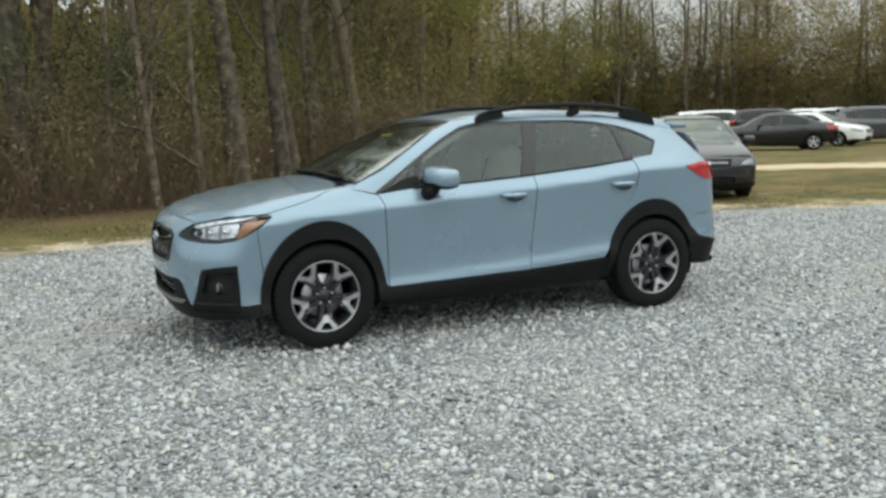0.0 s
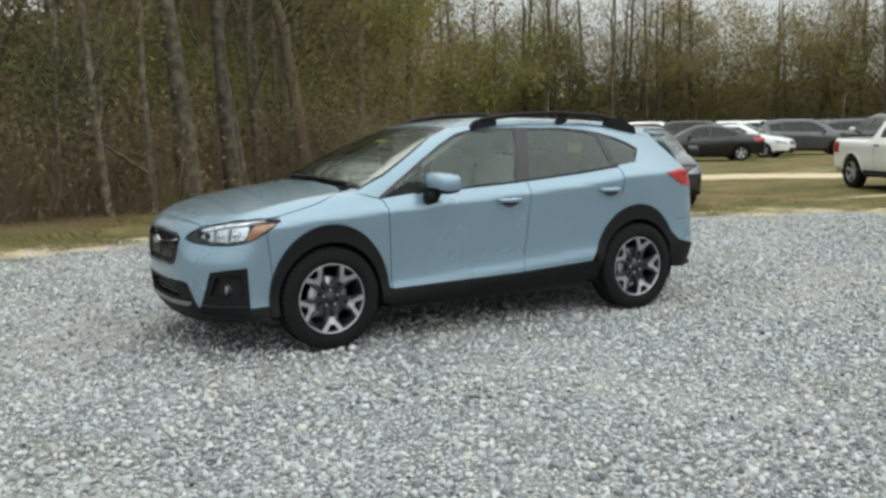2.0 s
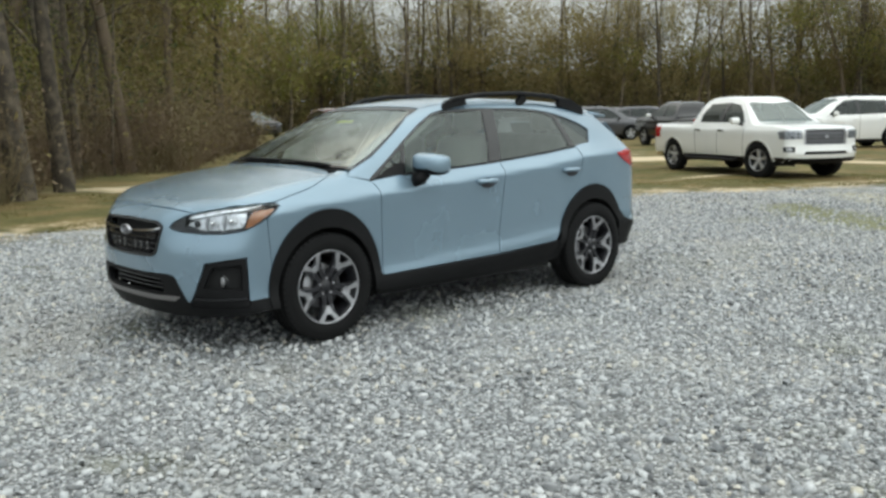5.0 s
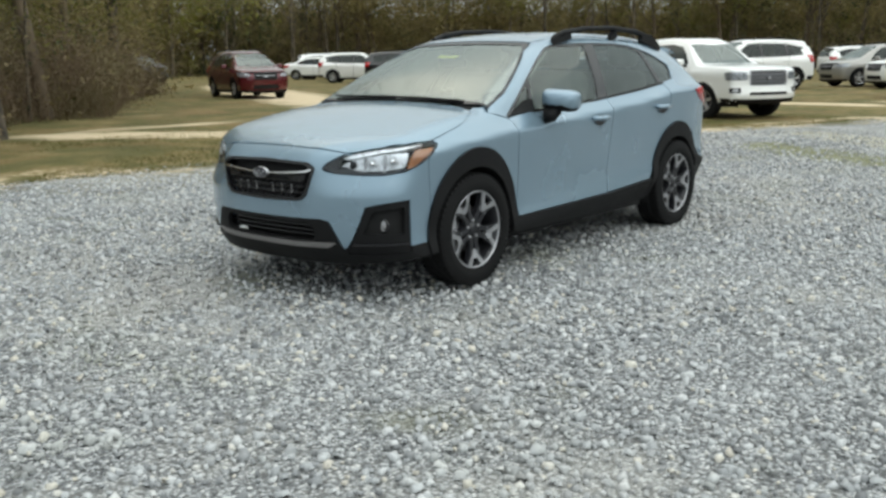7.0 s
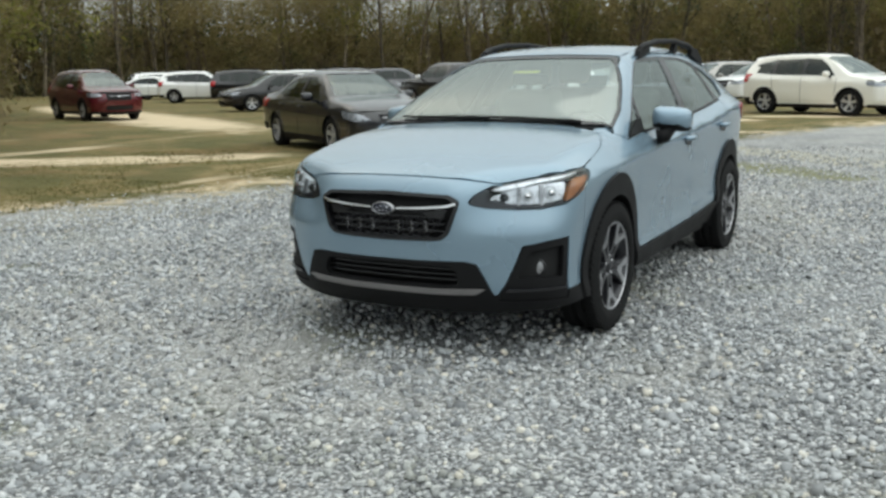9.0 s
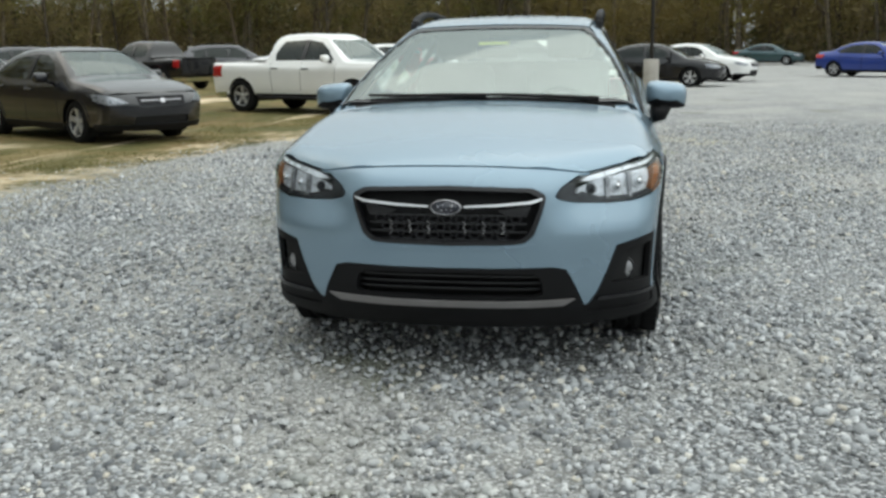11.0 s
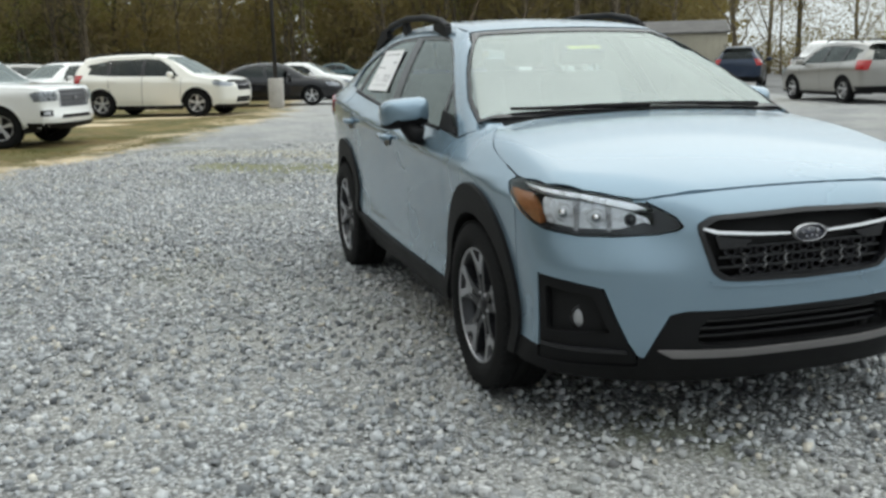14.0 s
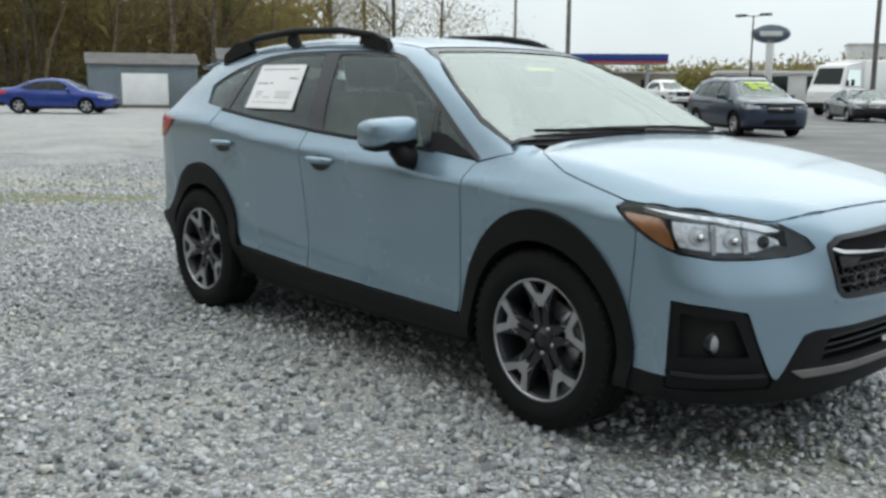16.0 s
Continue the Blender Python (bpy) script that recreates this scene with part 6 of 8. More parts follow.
def ground_material():
    m = bpy.data.materials.new("gravel_grass_and_asphalt")
    m.use_nodes = True
    n, l = m.node_tree.nodes, m.node_tree.links
    b = n["Principled BSDF"]
    tc = n.new("ShaderNodeTexCoord")
    P = tc.outputs["Object"]

    def math_(op, a, c=None, clamp=False):
        q = n.new("ShaderNodeMath")
        q.operation = op
        q.use_clamp = clamp
        for i, v in enumerate((a, c)):
            if v is None:
                continue
            if isinstance(v, (int, float)):
                q.inputs[i].default_value = v
            else:
                l.new(v, q.inputs[i])
        return q.outputs[0]

    def noise_(scale, detail=4, rough=0.55, vec=None):
        q = n.new("ShaderNodeTexNoise")
        q.inputs["Scale"].default_value = scale
        q.inputs["Detail"].default_value = detail
        q.inputs["Roughness"].default_value = rough
        l.new(vec or P, q.inputs["Vector"])
        return q.outputs["Fac"]

    def span(v, a, c, lo=0.0, hi=1.0, smooth=True):
        q = n.new("ShaderNodeMapRange")
        q.interpolation_type = "SMOOTHSTEP" if smooth else "LINEAR"
        q.inputs["From Min"].default_value, q.inputs["From Max"].default_value = a, c
        q.inputs["To Min"].default_value, q.inputs["To Max"].default_value = lo, hi
        l.new(v, q.inputs["Value"])
        return q.outputs["Result"]

    def mix(f, a, c):
        q = n.new("ShaderNodeMix")
        q.data_type = "RGBA"
        if isinstance(f, (int, float)):
            q.inputs["Factor"].default_value = f
        else:
            l.new(f, q.inputs["Factor"])
        for key, v in (("A", a), ("B", c)):
            if isinstance(v, tuple):
                q.inputs[key].default_value = (*v, 1)
            else:
                l.new(v, q.inputs[key])
        return q.outputs["Result"]

    def ramp(v, stops):
        q = n.new("ShaderNodeValToRGB")
        e = q.color_ramp.elements
        while len(e) < len(stops):
            e.new(0.5)
        for el, (p, c) in zip(e, stops):
            el.position = p
            el.color = (*c, 1)
        l.new(v, q.inputs["Fac"])
        return q.outputs["Color"]

    sep = n.new("ShaderNodeSeparateXYZ")
    l.new(P, sep.inputs[0])
    X, Y = sep.outputs["X"], sep.outputs["Y"]
    # line between gravel and grass
    fc = n.new("ShaderNodeFloatCurve")
    cv = fc.mapping.curves[0]
    pts = [((x + 60) / 90, (y + 10) / 20) for x, y in EDGE]
    while len(cv.points) < len(pts):
        cv.points.new(0.5, 0.5)
    for p, (u, v) in zip(cv.points, pts):
        p.location = (u, v)
    fc.mapping.update()
    l.new(math_("MULTIPLY", math_("ADD", X, 60.0), 1 / 90), fc.inputs["Value"])
    line = math_("SUBTRACT", math_("MULTIPLY", fc.outputs["Value"], 20.0), 10.0)
    past = math_("SUBTRACT", Y, line)
    wob = math_("MULTIPLY", math_("SUBTRACT", noise_(0.55, 5), 0.5), 2.2)
    fine = math_("MULTIPLY", math_("SUBTRACT", noise_(6.0, 6, 0.7), 0.5), 2.6)
    d = math_("ADD", math_("ADD", past, wob), fine)
    is_gravel = span(d, -0.55, 0.35)
    # loose stones: two sizes of cells, each cell its own grey
    vo = n.new("ShaderNodeTexVoronoi")
    vo.inputs["Scale"].default_value = 52
    l.new(P, vo.inputs["Vector"])
    vo2 = n.new("ShaderNodeTexVoronoi")
    vo2.inputs["Scale"].default_value = 95
    l.new(P, vo2.inputs["Vector"])
    sc = n.new("ShaderNodeSeparateColor")
    l.new(vo.outputs["Color"], sc.inputs[0])
    sc2 = n.new("ShaderNodeSeparateColor")
    l.new(vo2.outputs["Color"], sc2.inputs[0])
    stone = [(0.0, (0.09, 0.095, 0.102)), (0.28, (0.215, 0.225, 0.234)), (0.6, (0.375, 0.389, 0.40)), (0.88, (0.57, 0.58, 0.58)), (1.0, (0.76, 0.76, 0.75))]
    c1, c2 = ramp(sc.outputs["Red"], stone), ramp(sc2.outputs["Green"], stone)
    gcol = mix(span(noise_(14, 2), 0.42, 0.58), c1, c2)
    # shade between the stones, painted near-black into the gaps of the cells
    gap_shade = span(vo.outputs["Distance"], 0.35, 0.75)
    gcol = mix(math_("MULTIPLY", gap_shade, 0.75), gcol, (0.05, 0.05, 0.05))
    # worn tracks where the gravel is packed and dusty, and a few bare or mossy patches
    dust = span(noise_(0.23, 4), 0.48, 0.70)
    gcol = mix(math_("MULTIPLY", dust, 0.45), gcol, (0.43, 0.42, 0.385))
    gcol = mix(math_("MULTIPLY", span(noise_(0.55, 6, 0.7), 0.44, 0.62), 0.35), gcol, (0.50, 0.49, 0.455))
    # gravel turns paler and plainer from X -5 to -26
    far_pale = span(X, -5.0, -26.0, 0.0, 0.4)
    gcol = mix(far_pale, gcol, mix(noise_(6.0, 5), (0.40, 0.395, 0.38), (0.56, 0.555, 0.535)))
    moss = math_("MULTIPLY", span(noise_(0.7, 5), 0.60, 0.72), 0.5)
    gcol = mix(moss, gcol, (0.14, 0.145, 0.075))

    def track(x0, y0, x1, y1, half):
        """A worn sandy track along a line."""
        ln = math.hypot(x1 - x0, y1 - y0)
        ux, uy = (x1 - x0) / ln, (y1 - y0) / ln
        dx, dy = math_("SUBTRACT", X, (x0 + x1) / 2), math_("SUBTRACT", Y, (y0 + y1) / 2)
        u = math_("DIVIDE", math_("ADD", math_("MULTIPLY", dx, ux), math_("MULTIPLY", dy, uy)), ln / 2)
        v = math_("DIVIDE", math_("SUBTRACT", math_("MULTIPLY", dx, uy), math_("MULTIPLY", dy, ux)), half)
        r2 = math_("ADD", math_("POWER", math_("ABSOLUTE", u), 4.0), math_("MULTIPLY", v, v))
        r2 = math_("ADD", r2, math_("MULTIPLY", math_("SUBTRACT", noise_(1.3, 5), 0.5), 2.6))
        r2 = math_("ADD", r2, math_("MULTIPLY", math_("SUBTRACT", noise_(7.0, 4, 0.7), 0.5), 1.4))
        return span(r2, 1.7, 0.3)

    gcol = mix(math_("MULTIPLY", track(-8.9, -1.6, -6.6, 1.3, 0.55), 0.75), gcol, mix(noise_(30, 3), (0.10, 0.115, 0.035), (0.27, 0.26, 0.12)))
    gcol = mix(math_("MULTIPLY", track(-11.5, -1.9, -8.0, 2.4, 0.5), 0.5), gcol, (0.48, 0.44, 0.31))
    gcol = mix(math_("MULTIPLY", track(-5.0, -4.6, 0.5, -5.2, 0.8), 0.45), gcol, mix(noise_(30, 3), (0.22, 0.21, 0.15), (0.40, 0.36, 0.27)))
    # thin spring grass with sandy tracks
    gr = ramp(noise_(0.9, 7, 0.68), [(0.34, (0.045, 0.052, 0.015)), (0.47, (0.105, 0.095, 0.028)), (0.56, (0.185, 0.135, 0.055)), (0.68, (0.30, 0.235, 0.115))])
    gr = mix(span(noise_(45, 3), 0.35, 0.7), gr, mix(noise_(5, 2), (0.085, 0.085, 0.024), (0.24, 0.175, 0.085)))
    gr = mix(math_("MULTIPLY", span(noise_(0.33, 6, 0.65), 0.50, 0.60), 0.65), gr, mix(noise_(9, 4), (0.10, 0.062, 0.025), (0.25, 0.165, 0.075)))
    gr = mix(math_("MULTIPLY", span(noise_(0.47, 6, 0.65), 0.53, 0.45), 0.5), gr, mix(noise_(11, 4), (0.035, 0.044, 0.012), (0.10, 0.10, 0.03)))
    st = n.new("ShaderNodeMapping")
    st.inputs["Rotation"].default_value = (0, 0, radians(-32))
    st.inputs["Scale"].default_value = (0.07, 0.62, 1)
    l.new(P, st.inputs["Vector"])
    sand_n = noise_(1.0, 5, 0.6, st.outputs["Vector"])
    sand = math_("MAXIMUM", span(sand_n, 0.61, 0.70), math_("MULTIPLY", span(math_("ABSOLUTE", math_("ADD", d, 0.40)), 0.95, 0.25, 0, 0.85), span(noise_(0.9, 6, 0.75), 0.43, 0.58)))
    sand = math_("MULTIPLY", sand, span(math_("ADD", Y, math_("MULTIPLY", X, -0.45)), -13.5, -9.5, 0.3, 1.0))

    for seg in ((-3.0, -13.4, -7.2, -8.0, 0.75), (-14.0, -14.2, -22.0, -10.0, 1.2), (-27.0, -38.0, -13.0, -14.0, 1.5), (-21.0, -6.5, -20.6, -2.6, 0.6), (-22.4, -3.6, -23.6, 0.9, 0.55)):
        sand = math_("MAXIMUM", sand, track(*seg))
    scol = mix(noise_(22, 4), (0.46, 0.36, 0.225), (0.68, 0.57, 0.405))
    gr = mix(sand, gr, scol)
    # leaf litter under the trees
    lit = span(math_("SUBTRACT", Y, math_("MULTIPLY", math_("MAXIMUM", math_("MULTIPLY", X, -1.0), -1.0), -1.6)), -9.0, -12.0)
    lit = math_("MULTIPLY", lit, span(X, -9.0, -4.0))
    gr = mix(lit, gr, mix(noise_(24, 4), (0.055, 0.036, 0.02), (0.17, 0.11, 0.06)))
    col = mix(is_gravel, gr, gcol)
    # asphalt beyond the gravel
    asp = span(math_("ADD", math_("ADD", Y, math_("MULTIPLY", X, 0.30)), math_("MULTIPLY", math_("SUBTRACT", noise_(0.4, 3), 0.5), 1.2)), 10.6, 11.2)
    acol = mix(span(noise_(90, 3), 0.3, 0.7), (0.10, 0.10, 0.105), (0.19, 0.19, 0.188))
    acol = mix(span(noise_(0.5, 4), 0.4, 0.7), acol, (0.22, 0.22, 0.215))
    col = mix(asp, col, acol)
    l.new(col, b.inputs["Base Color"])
    b.inputs["Roughness"].default_value = 0.9
    b.inputs["Specular IOR Level"].default_value = 0.25
    hgt = mix(is_gravel, noise_(38, 4), math_("SUBTRACT", 1.0, vo.outputs["Distance"]))
    bp = n.new("ShaderNodeBump")
    bp.inputs["Distance"].default_value = 0.02
    l.new(span(asp, 0, 1, 0.9, 0.12), bp.inputs["Strength"])
    l.new(hgt, bp.inputs["Height"])
    l.new(bp.outputs["Normal"], b.inputs["Normal"])
    return m


def edge_y(x):
    return float(np.interp(x, [a for a, _ in EDGE], [b for _, b in EDGE]))


def axis_steps(lo, hi, fine_lo, fine_hi, fine_step, coarse):
    out = list(np.arange(fine_lo, fine_hi + 1e-6, fine_step))
    s, v = fine_step, fine_lo
    while v > lo:
        s = min(s * 1.35, coarse)
        v -= s
        out.append(max(v, lo))
    s, v = fine_step, fine_hi
    while v < hi:
        s = min(s * 1.35, coarse)
        v += s
        out.append(min(v, hi))
    return sorted(set(round(float(q), 4) for q in out))


gxs = axis_steps(-700, 700, -14, 10, 0.3, 60)
gys = axis_steps(-700, 700, -14, 12, 0.3, 60)
gv, gf = [], []
for yy in gys:
    for xx in gxs:
        h = 0.012 * noise.noise((xx * 0.8, yy * 0.8, 0)) - 0.006
        if yy < edge_y(xx):
            h += 0.02 * noise.noise((xx * 0.5, yy * 0.5, 3.0)) + 0.012
        gv.append((xx, yy, h if abs(xx) < 60 and abs(yy) < 60 else 0.0))
nx_ = len(gxs)
for j in range(len(gys) - 1):
    for i in range(nx_ - 1):
        gf.append((j * nx_ + i, j * nx_ + i + 1, (j + 1) * nx_ + i + 1, (j + 1) * nx_ + i))
tagged(part("ground", (gv, gf), ground_material()), "grey gravel lot meeting thin sandy spring grass", "ground", kind="structure")


def stone_material():
    m = bpy.data.materials.new("crushed_stone")
    m.use_nodes = True
    n, l = m.node_tree.nodes, m.node_tree.links
    b = n["Principled BSDF"]
    g = n.new("ShaderNodeNewGeometry")
    q = n.new("ShaderNodeValToRGB")
    e = q.color_ramp.elements
    stops = [(0.0, (0.10, 0.105, 0.112)), (0.2, (0.215, 0.225, 0.235)), (0.5, (0.37, 0.386, 0.398)), (0.78, (0.49, 0.503, 0.512)), (0.91, (0.57, 0.578, 0.582)), (0.96, (0.60, 0.57, 0.50)), (1.0, (0.48, 0.44, 0.37))]
    while len(e) < len(stops):
        e.new(0.5)
    for el, (p, c) in zip(e, stops):
        el.position, el.color = p, (*c, 1)
    l.new(g.outputs["Random Per Island"], q.inputs["Fac"])
    tc = n.new("ShaderNodeTexCoord")
    t = n.new("ShaderNodeTexNoise")
    t.inputs["Scale"].default_value = 90
    l.new(tc.outputs["Object"], t.inputs["Vector"])
    r = n.new("ShaderNodeMapRange")
    r.inputs["To Min"].default_value, r.inputs["To Max"].default_value = 0.7, 1.3
    l.new(t.outputs["Fac"], r.inputs["Value"])
    h = n.new("ShaderNodeVectorMath")
    h.operation = "SCALE"
    l.new(q.outputs["Color"], h.inputs[0])
    l.new(r.outputs["Result"], h.inputs["Scale"])
    out = h.outputs["Vector"]
    for sc, lo, hi, amount, tint, seed in ((0.55, 0.54, 0.72, 0.32, (0.42, 0.375, 0.32), 0.0), (0.8, 0.54, 0.70, 0.45, (0.33, 0.33, 0.235), 31.0), (0.3, 0.45, 0.65, 0.35, (0.52, 0.53, 0.53), 63.0)):
        mp = n.new("ShaderNodeMapping")
        mp.inputs["Location"].default_value = (seed, seed, 0)
        l.new(tc.outputs["Object"], mp.inputs["Vector"])
        pn = n.new("ShaderNodeTexNoise")
        pn.inputs["Scale"].default_value = sc
        pn.inputs["Detail"].default_value = 6
        pn.inputs["Roughness"].default_value = 0.65
        l.new(mp.outputs["Vector"], pn.inputs["Vector"])
        pr = n.new("ShaderNodeMapRange")
        pr.inputs["From Min"].default_value, pr.inputs["From Max"].default_value = lo, hi
        pr.inputs["To Max"].default_value = amount
        l.new(pn.outputs["Fac"], pr.inputs["Value"])
        mx = n.new("ShaderNodeMix")
        mx.data_type = "RGBA"
        mx.inputs["B"].default_value = (*tint, 1)
        l.new(pr.outputs["Result"], mx.inputs["Factor"])
        l.new(out, mx.inputs["A"])
        out = mx.outputs["Result"]
    l.new(out, b.inputs["Base Color"])
    b.inputs["Roughness"].default_value = 0.85
    return m


def stones(count, x0, x1, y0, y1, seed):
    """Loose angular stones, each a bent box, in one mesh."""
    rng = np.random.default_rng(seed)
    p = np.stack([rng.uniform(x0, x1, count), rng.uniform(y0, y1, count)], 1)
    e = np.interp(p[:, 0], [a for a, _ in EDGE], [b for _, b in EDGE])
    p = p[p[:, 1] > e + 0.35 + rng.normal(0, 0.7, len(p))]
    p = p[rng.uniform(0, 1, len(p)) < np.clip((p[:, 0] + 13.0) / 9.0, 0.02, 1.0)]
    # none in the grassy strip that crosses the lot
    a, b = np.array([-8.9, -1.6]), np.array([-6.6, 1.3])
    w = np.clip(((p - a) @ (b - a)) / ((b - a) @ (b - a)), 0, 1)
    p = p[np.linalg.norm(p - a - w[:, None] * (b - a), axis=1) > 0.25 + rng.normal(0, 0.25, len(p))]
    k = len(p)
    cube = np.array([(-1, -1, -1), (1, -1, -1), (1, 1, -1), (-1, 1, -1), (-1, -1, 1), (1, -1, 1), (1, 1, 1), (-1, 1, 1)], float)
    size = np.clip(rng.lognormal(math.log(0.0086), 0.34, k), 0.0045, 0.018)
    v = cube[None] * (1 + rng.uniform(-0.45, 0.35, (k, 8, 3)))
    v *= (size[:, None] * np.stack([rng.uniform(0.8, 1.4, k), rng.uniform(0.7, 1.1, k), rng.uniform(0.42, 0.85, k)], 1))[:, None, :]
    a = rng.uniform(0, 2 * np.pi, k)
    tilt = rng.normal(0, 0.48, k)
    c, s = np.cos(tilt)[:, None], np.sin(tilt)[:, None]
    v = np.stack([v[..., 0] * c + v[..., 2] * s, v[..., 1], -v[..., 0] * s + v[..., 2] * c], -1)
    c, s = np.cos(a)[:, None], np.sin(a)[:, None]
    v = np.stack([v[..., 0] * c - v[..., 1] * s, v[..., 0] * s + v[..., 1] * c, v[..., 2]], -1)
    v[..., 0] += p[:, 0, None]
    v[..., 1] += p[:, 1, None]
    v[..., 2] += (size * rng.uniform(0.0, 0.38, k))[:, None]
    quad = np.array([(4, 5, 6, 7), (0, 1, 5, 4), (1, 2, 6, 5), (2, 3, 7, 6), (3, 0, 4, 7)])
    f = (quad[None] + 8 * np.arange(k)[:, None, None]).reshape(-1, 4)
    return quick_mesh("gravel_stones", v.reshape(-1, 3), f)


def quick_mesh(name, v, f):
    me = bpy.data.meshes.new(name)
    n = f.shape[1]
    me.vertices.add(len(v))
    me.vertices.foreach_set("co", np.ascontiguousarray(v, dtype=np.float32).ravel())
    me.loops.add(f.size)
    me.loops.foreach_set("vertex_index", np.ascontiguousarray(f, dtype=np.int32).ravel())
    me.polygons.add(len(f))
    me.polygons.foreach_set("loop_start", np.arange(0, f.size, n, dtype=np.int32))
    me.update(calc_edges=True)
    return me


def stuff(name, me, mat, label, category):
    me.materials.append(mat)
    return tagged(new(name, me), label, category, kind="stuff")


stuff("gravel_stones", stones(146000, -12.0, 7.2, -6.5, 7.2, 5), stone_material(), "loose grey and white crushed stone", "gravel")

# ---- woods ----
M_BARK = material("grey_brown_bark", (0.066, 0.052, 0.036), rough=0.95, tone=0.35, scale=5, grain=0.35, grain_scale=60, bump=0.5, second=(0.125, 0.102, 0.072), rand=0.4)
M_TWIG = material("bare_twigs", (0.13, 0.098, 0.066), rough=0.95, tone=0.3, scale=3)
M_BRUSH = material("dry_brown_brush", (0.19, 0.13, 0.082), rough=0.95, tone=0.4, scale=0.6, second=(0.14, 0.116, 0.058))


def leaf_material(name, a, b, through_=0.35):
    m = material(name, a, rough=0.75, tone=0.35, scale=0.8, second=b)
    p = m.node_tree.nodes["Principled BSDF"]
    p.inputs["Specular IOR Level"].default_value = 0.2
    n, l = m.node_tree.nodes, m.node_tree.links
    t = n.new("ShaderNodeBsdfTranslucent")
    t.inputs["Color"].default_value = (a[0] * 1.3, a[1] * 1.4, a[2], 1)
    mx = n.new("ShaderNodeMixShader")
    mx.inputs["Fac"].default_value = through_
    l.new(p.outputs["BSDF"], mx.inputs[1])
    l.new(t.outputs["BSDF"], mx.inputs[2])
    l.new(mx.outputs["Shader"], n["Material Output"].inputs["Surface"])
    return m


M_SPRING = leaf_material("fresh_spring_leaves", (0.16, 0.158, 0.044), (0.20, 0.182, 0.058))
M_BUD = leaf_material("brown_bud_haze", (0.205, 0.155, 0.086), (0.22, 0.19, 0.084), 0.45)
M_GOLD = leaf_material("golden_spring_buds", (0.19, 0.135, 0.050), (0.15, 0.125, 0.045), 0.4)
M_DARKLEAF = leaf_material("dark_evergreen_leaves", (0.045, 0.055, 0.024), (0.065, 0.075, 0.03), 0.15)


def leaf_quads(centres, size, rng, per=1, spread=0.3):
    """Small leaf blades strewn round centres."""
    c = np.repeat(np.asarray(centres, float), per, 0) + rng.normal(0, spread, (len(centres) * per, 3))
    k = len(c)
    a = rng.normal(0, 1, (k, 3))
    a /= np.linalg.norm(a, axis=1)[:, None]
    b = np.cross(a, rng.normal(0, 1, (k, 3)))
    b /= np.maximum(np.linalg.norm(b, axis=1), 1e-6)[:, None]
    s = size * rng.uniform(0.5, 1.4, k)[:, None]
    v = np.stack([c - a * s, c + b * s * 0.7, c + a * s], 1)
    return v.reshape(-1, 3), np.arange(3 * k).reshape(-1, 3)


def sprigs(centres, length, width, rng, per=1, spread=0.4, rise=0.7):
    """Fine upward twigs strewn round centres, each a thin sliver."""
    c = np.repeat(np.asarray(centres, float), per, 0) + rng.normal(0, spread, (len(centres) * per, 3))
    k = len(c)
    a = rng.normal(0, 1, (k, 3))
    a[:, 2] = np.abs(a[:, 2]) + rise
    a /= np.linalg.norm(a, axis=1)[:, None]
    b = np.cross(a, rng.normal(0, 1, (k, 3)))
    b /= np.maximum(np.linalg.norm(b, axis=1), 1e-6)[:, None]
    ln = length * rng.uniform(0.4, 1.5, k)[:, None]
    v = np.stack([c - b * width, c + b * width, c + a * ln], 1)
    return v.reshape(-1, 3), np.arange(3 * k).reshape(-1, 3)


def grow(seed, height, radius, low=0.15, forks=3, lean=0.06, twig=True):
    """Trunk, limbs and twigs as tubes; returns the wood and the points where leaves sit."""
    rng = np.random.default_rng(seed)
    pieces, tips = [], []

    def limb(p, d, length, r, level):
        n = (7, 4, 3, 2)[level]
        pts, rad = [Vector(p)], [r]
        d = Vector(d).normalized()
        for i in range(n):
            bend = 0.05 if level == 0 else 0.26
            d = (d + Vector(rng.normal(0, bend, 3)) + Vector((0, 0, 0.10 if level else 0.04))).normalized()
            pts.append(pts[-1] + d * (length / n))
            rad.append(max(r * (1 - (i + 1) / n * (0.72 if level == 0 else 0.85)), 0.006))
        if level == 0:
            rad[0] *= 1.35
        pieces.append(tube(pts, rad, (8, 5, 3, 3)[level], cap=False))
        if level >= 2:
            tips.extend(pts[1:])
        if level >= 3 or (level == 2 and not twig):
            return
        kids = (int(height * 1.05), forks + 2, 3)[level]
        for i in range(kids):
            u = low + (1 - low) * (i + rng.uniform(0.1, 0.9)) / kids if level == 0 else rng.uniform(0.3, 1.0)
            k = min(int(u * n), n - 1)
            w = u * n - k
            q = pts[k].lerp(pts[k + 1], w)
            rr = (rad[k] * (1 - w) + rad[k + 1] * w)
            ang = rng.uniform(0, 2 * math.pi)
            out = Vector((math.cos(ang), math.sin(ang), rng.uniform(0.25, 1.0) if level == 0 else rng.uniform(-0.1, 0.9)))
            ln = length * (rng.uniform(0.22, 0.42) * (1.15 - 0.6 * u) if level == 0 else rng.uniform(0.35, 0.62))
            limb(q, (out + d * 0.4), ln, rr * rng.uniform(0.32, 0.55), level + 1)

    limb((0, 0, -0.15), (rng.normal(0, lean), rng.normal(0, lean), 1), height, radius, 0)
    return join(*pieces), np.array([tuple(t) for t in tips]), rng


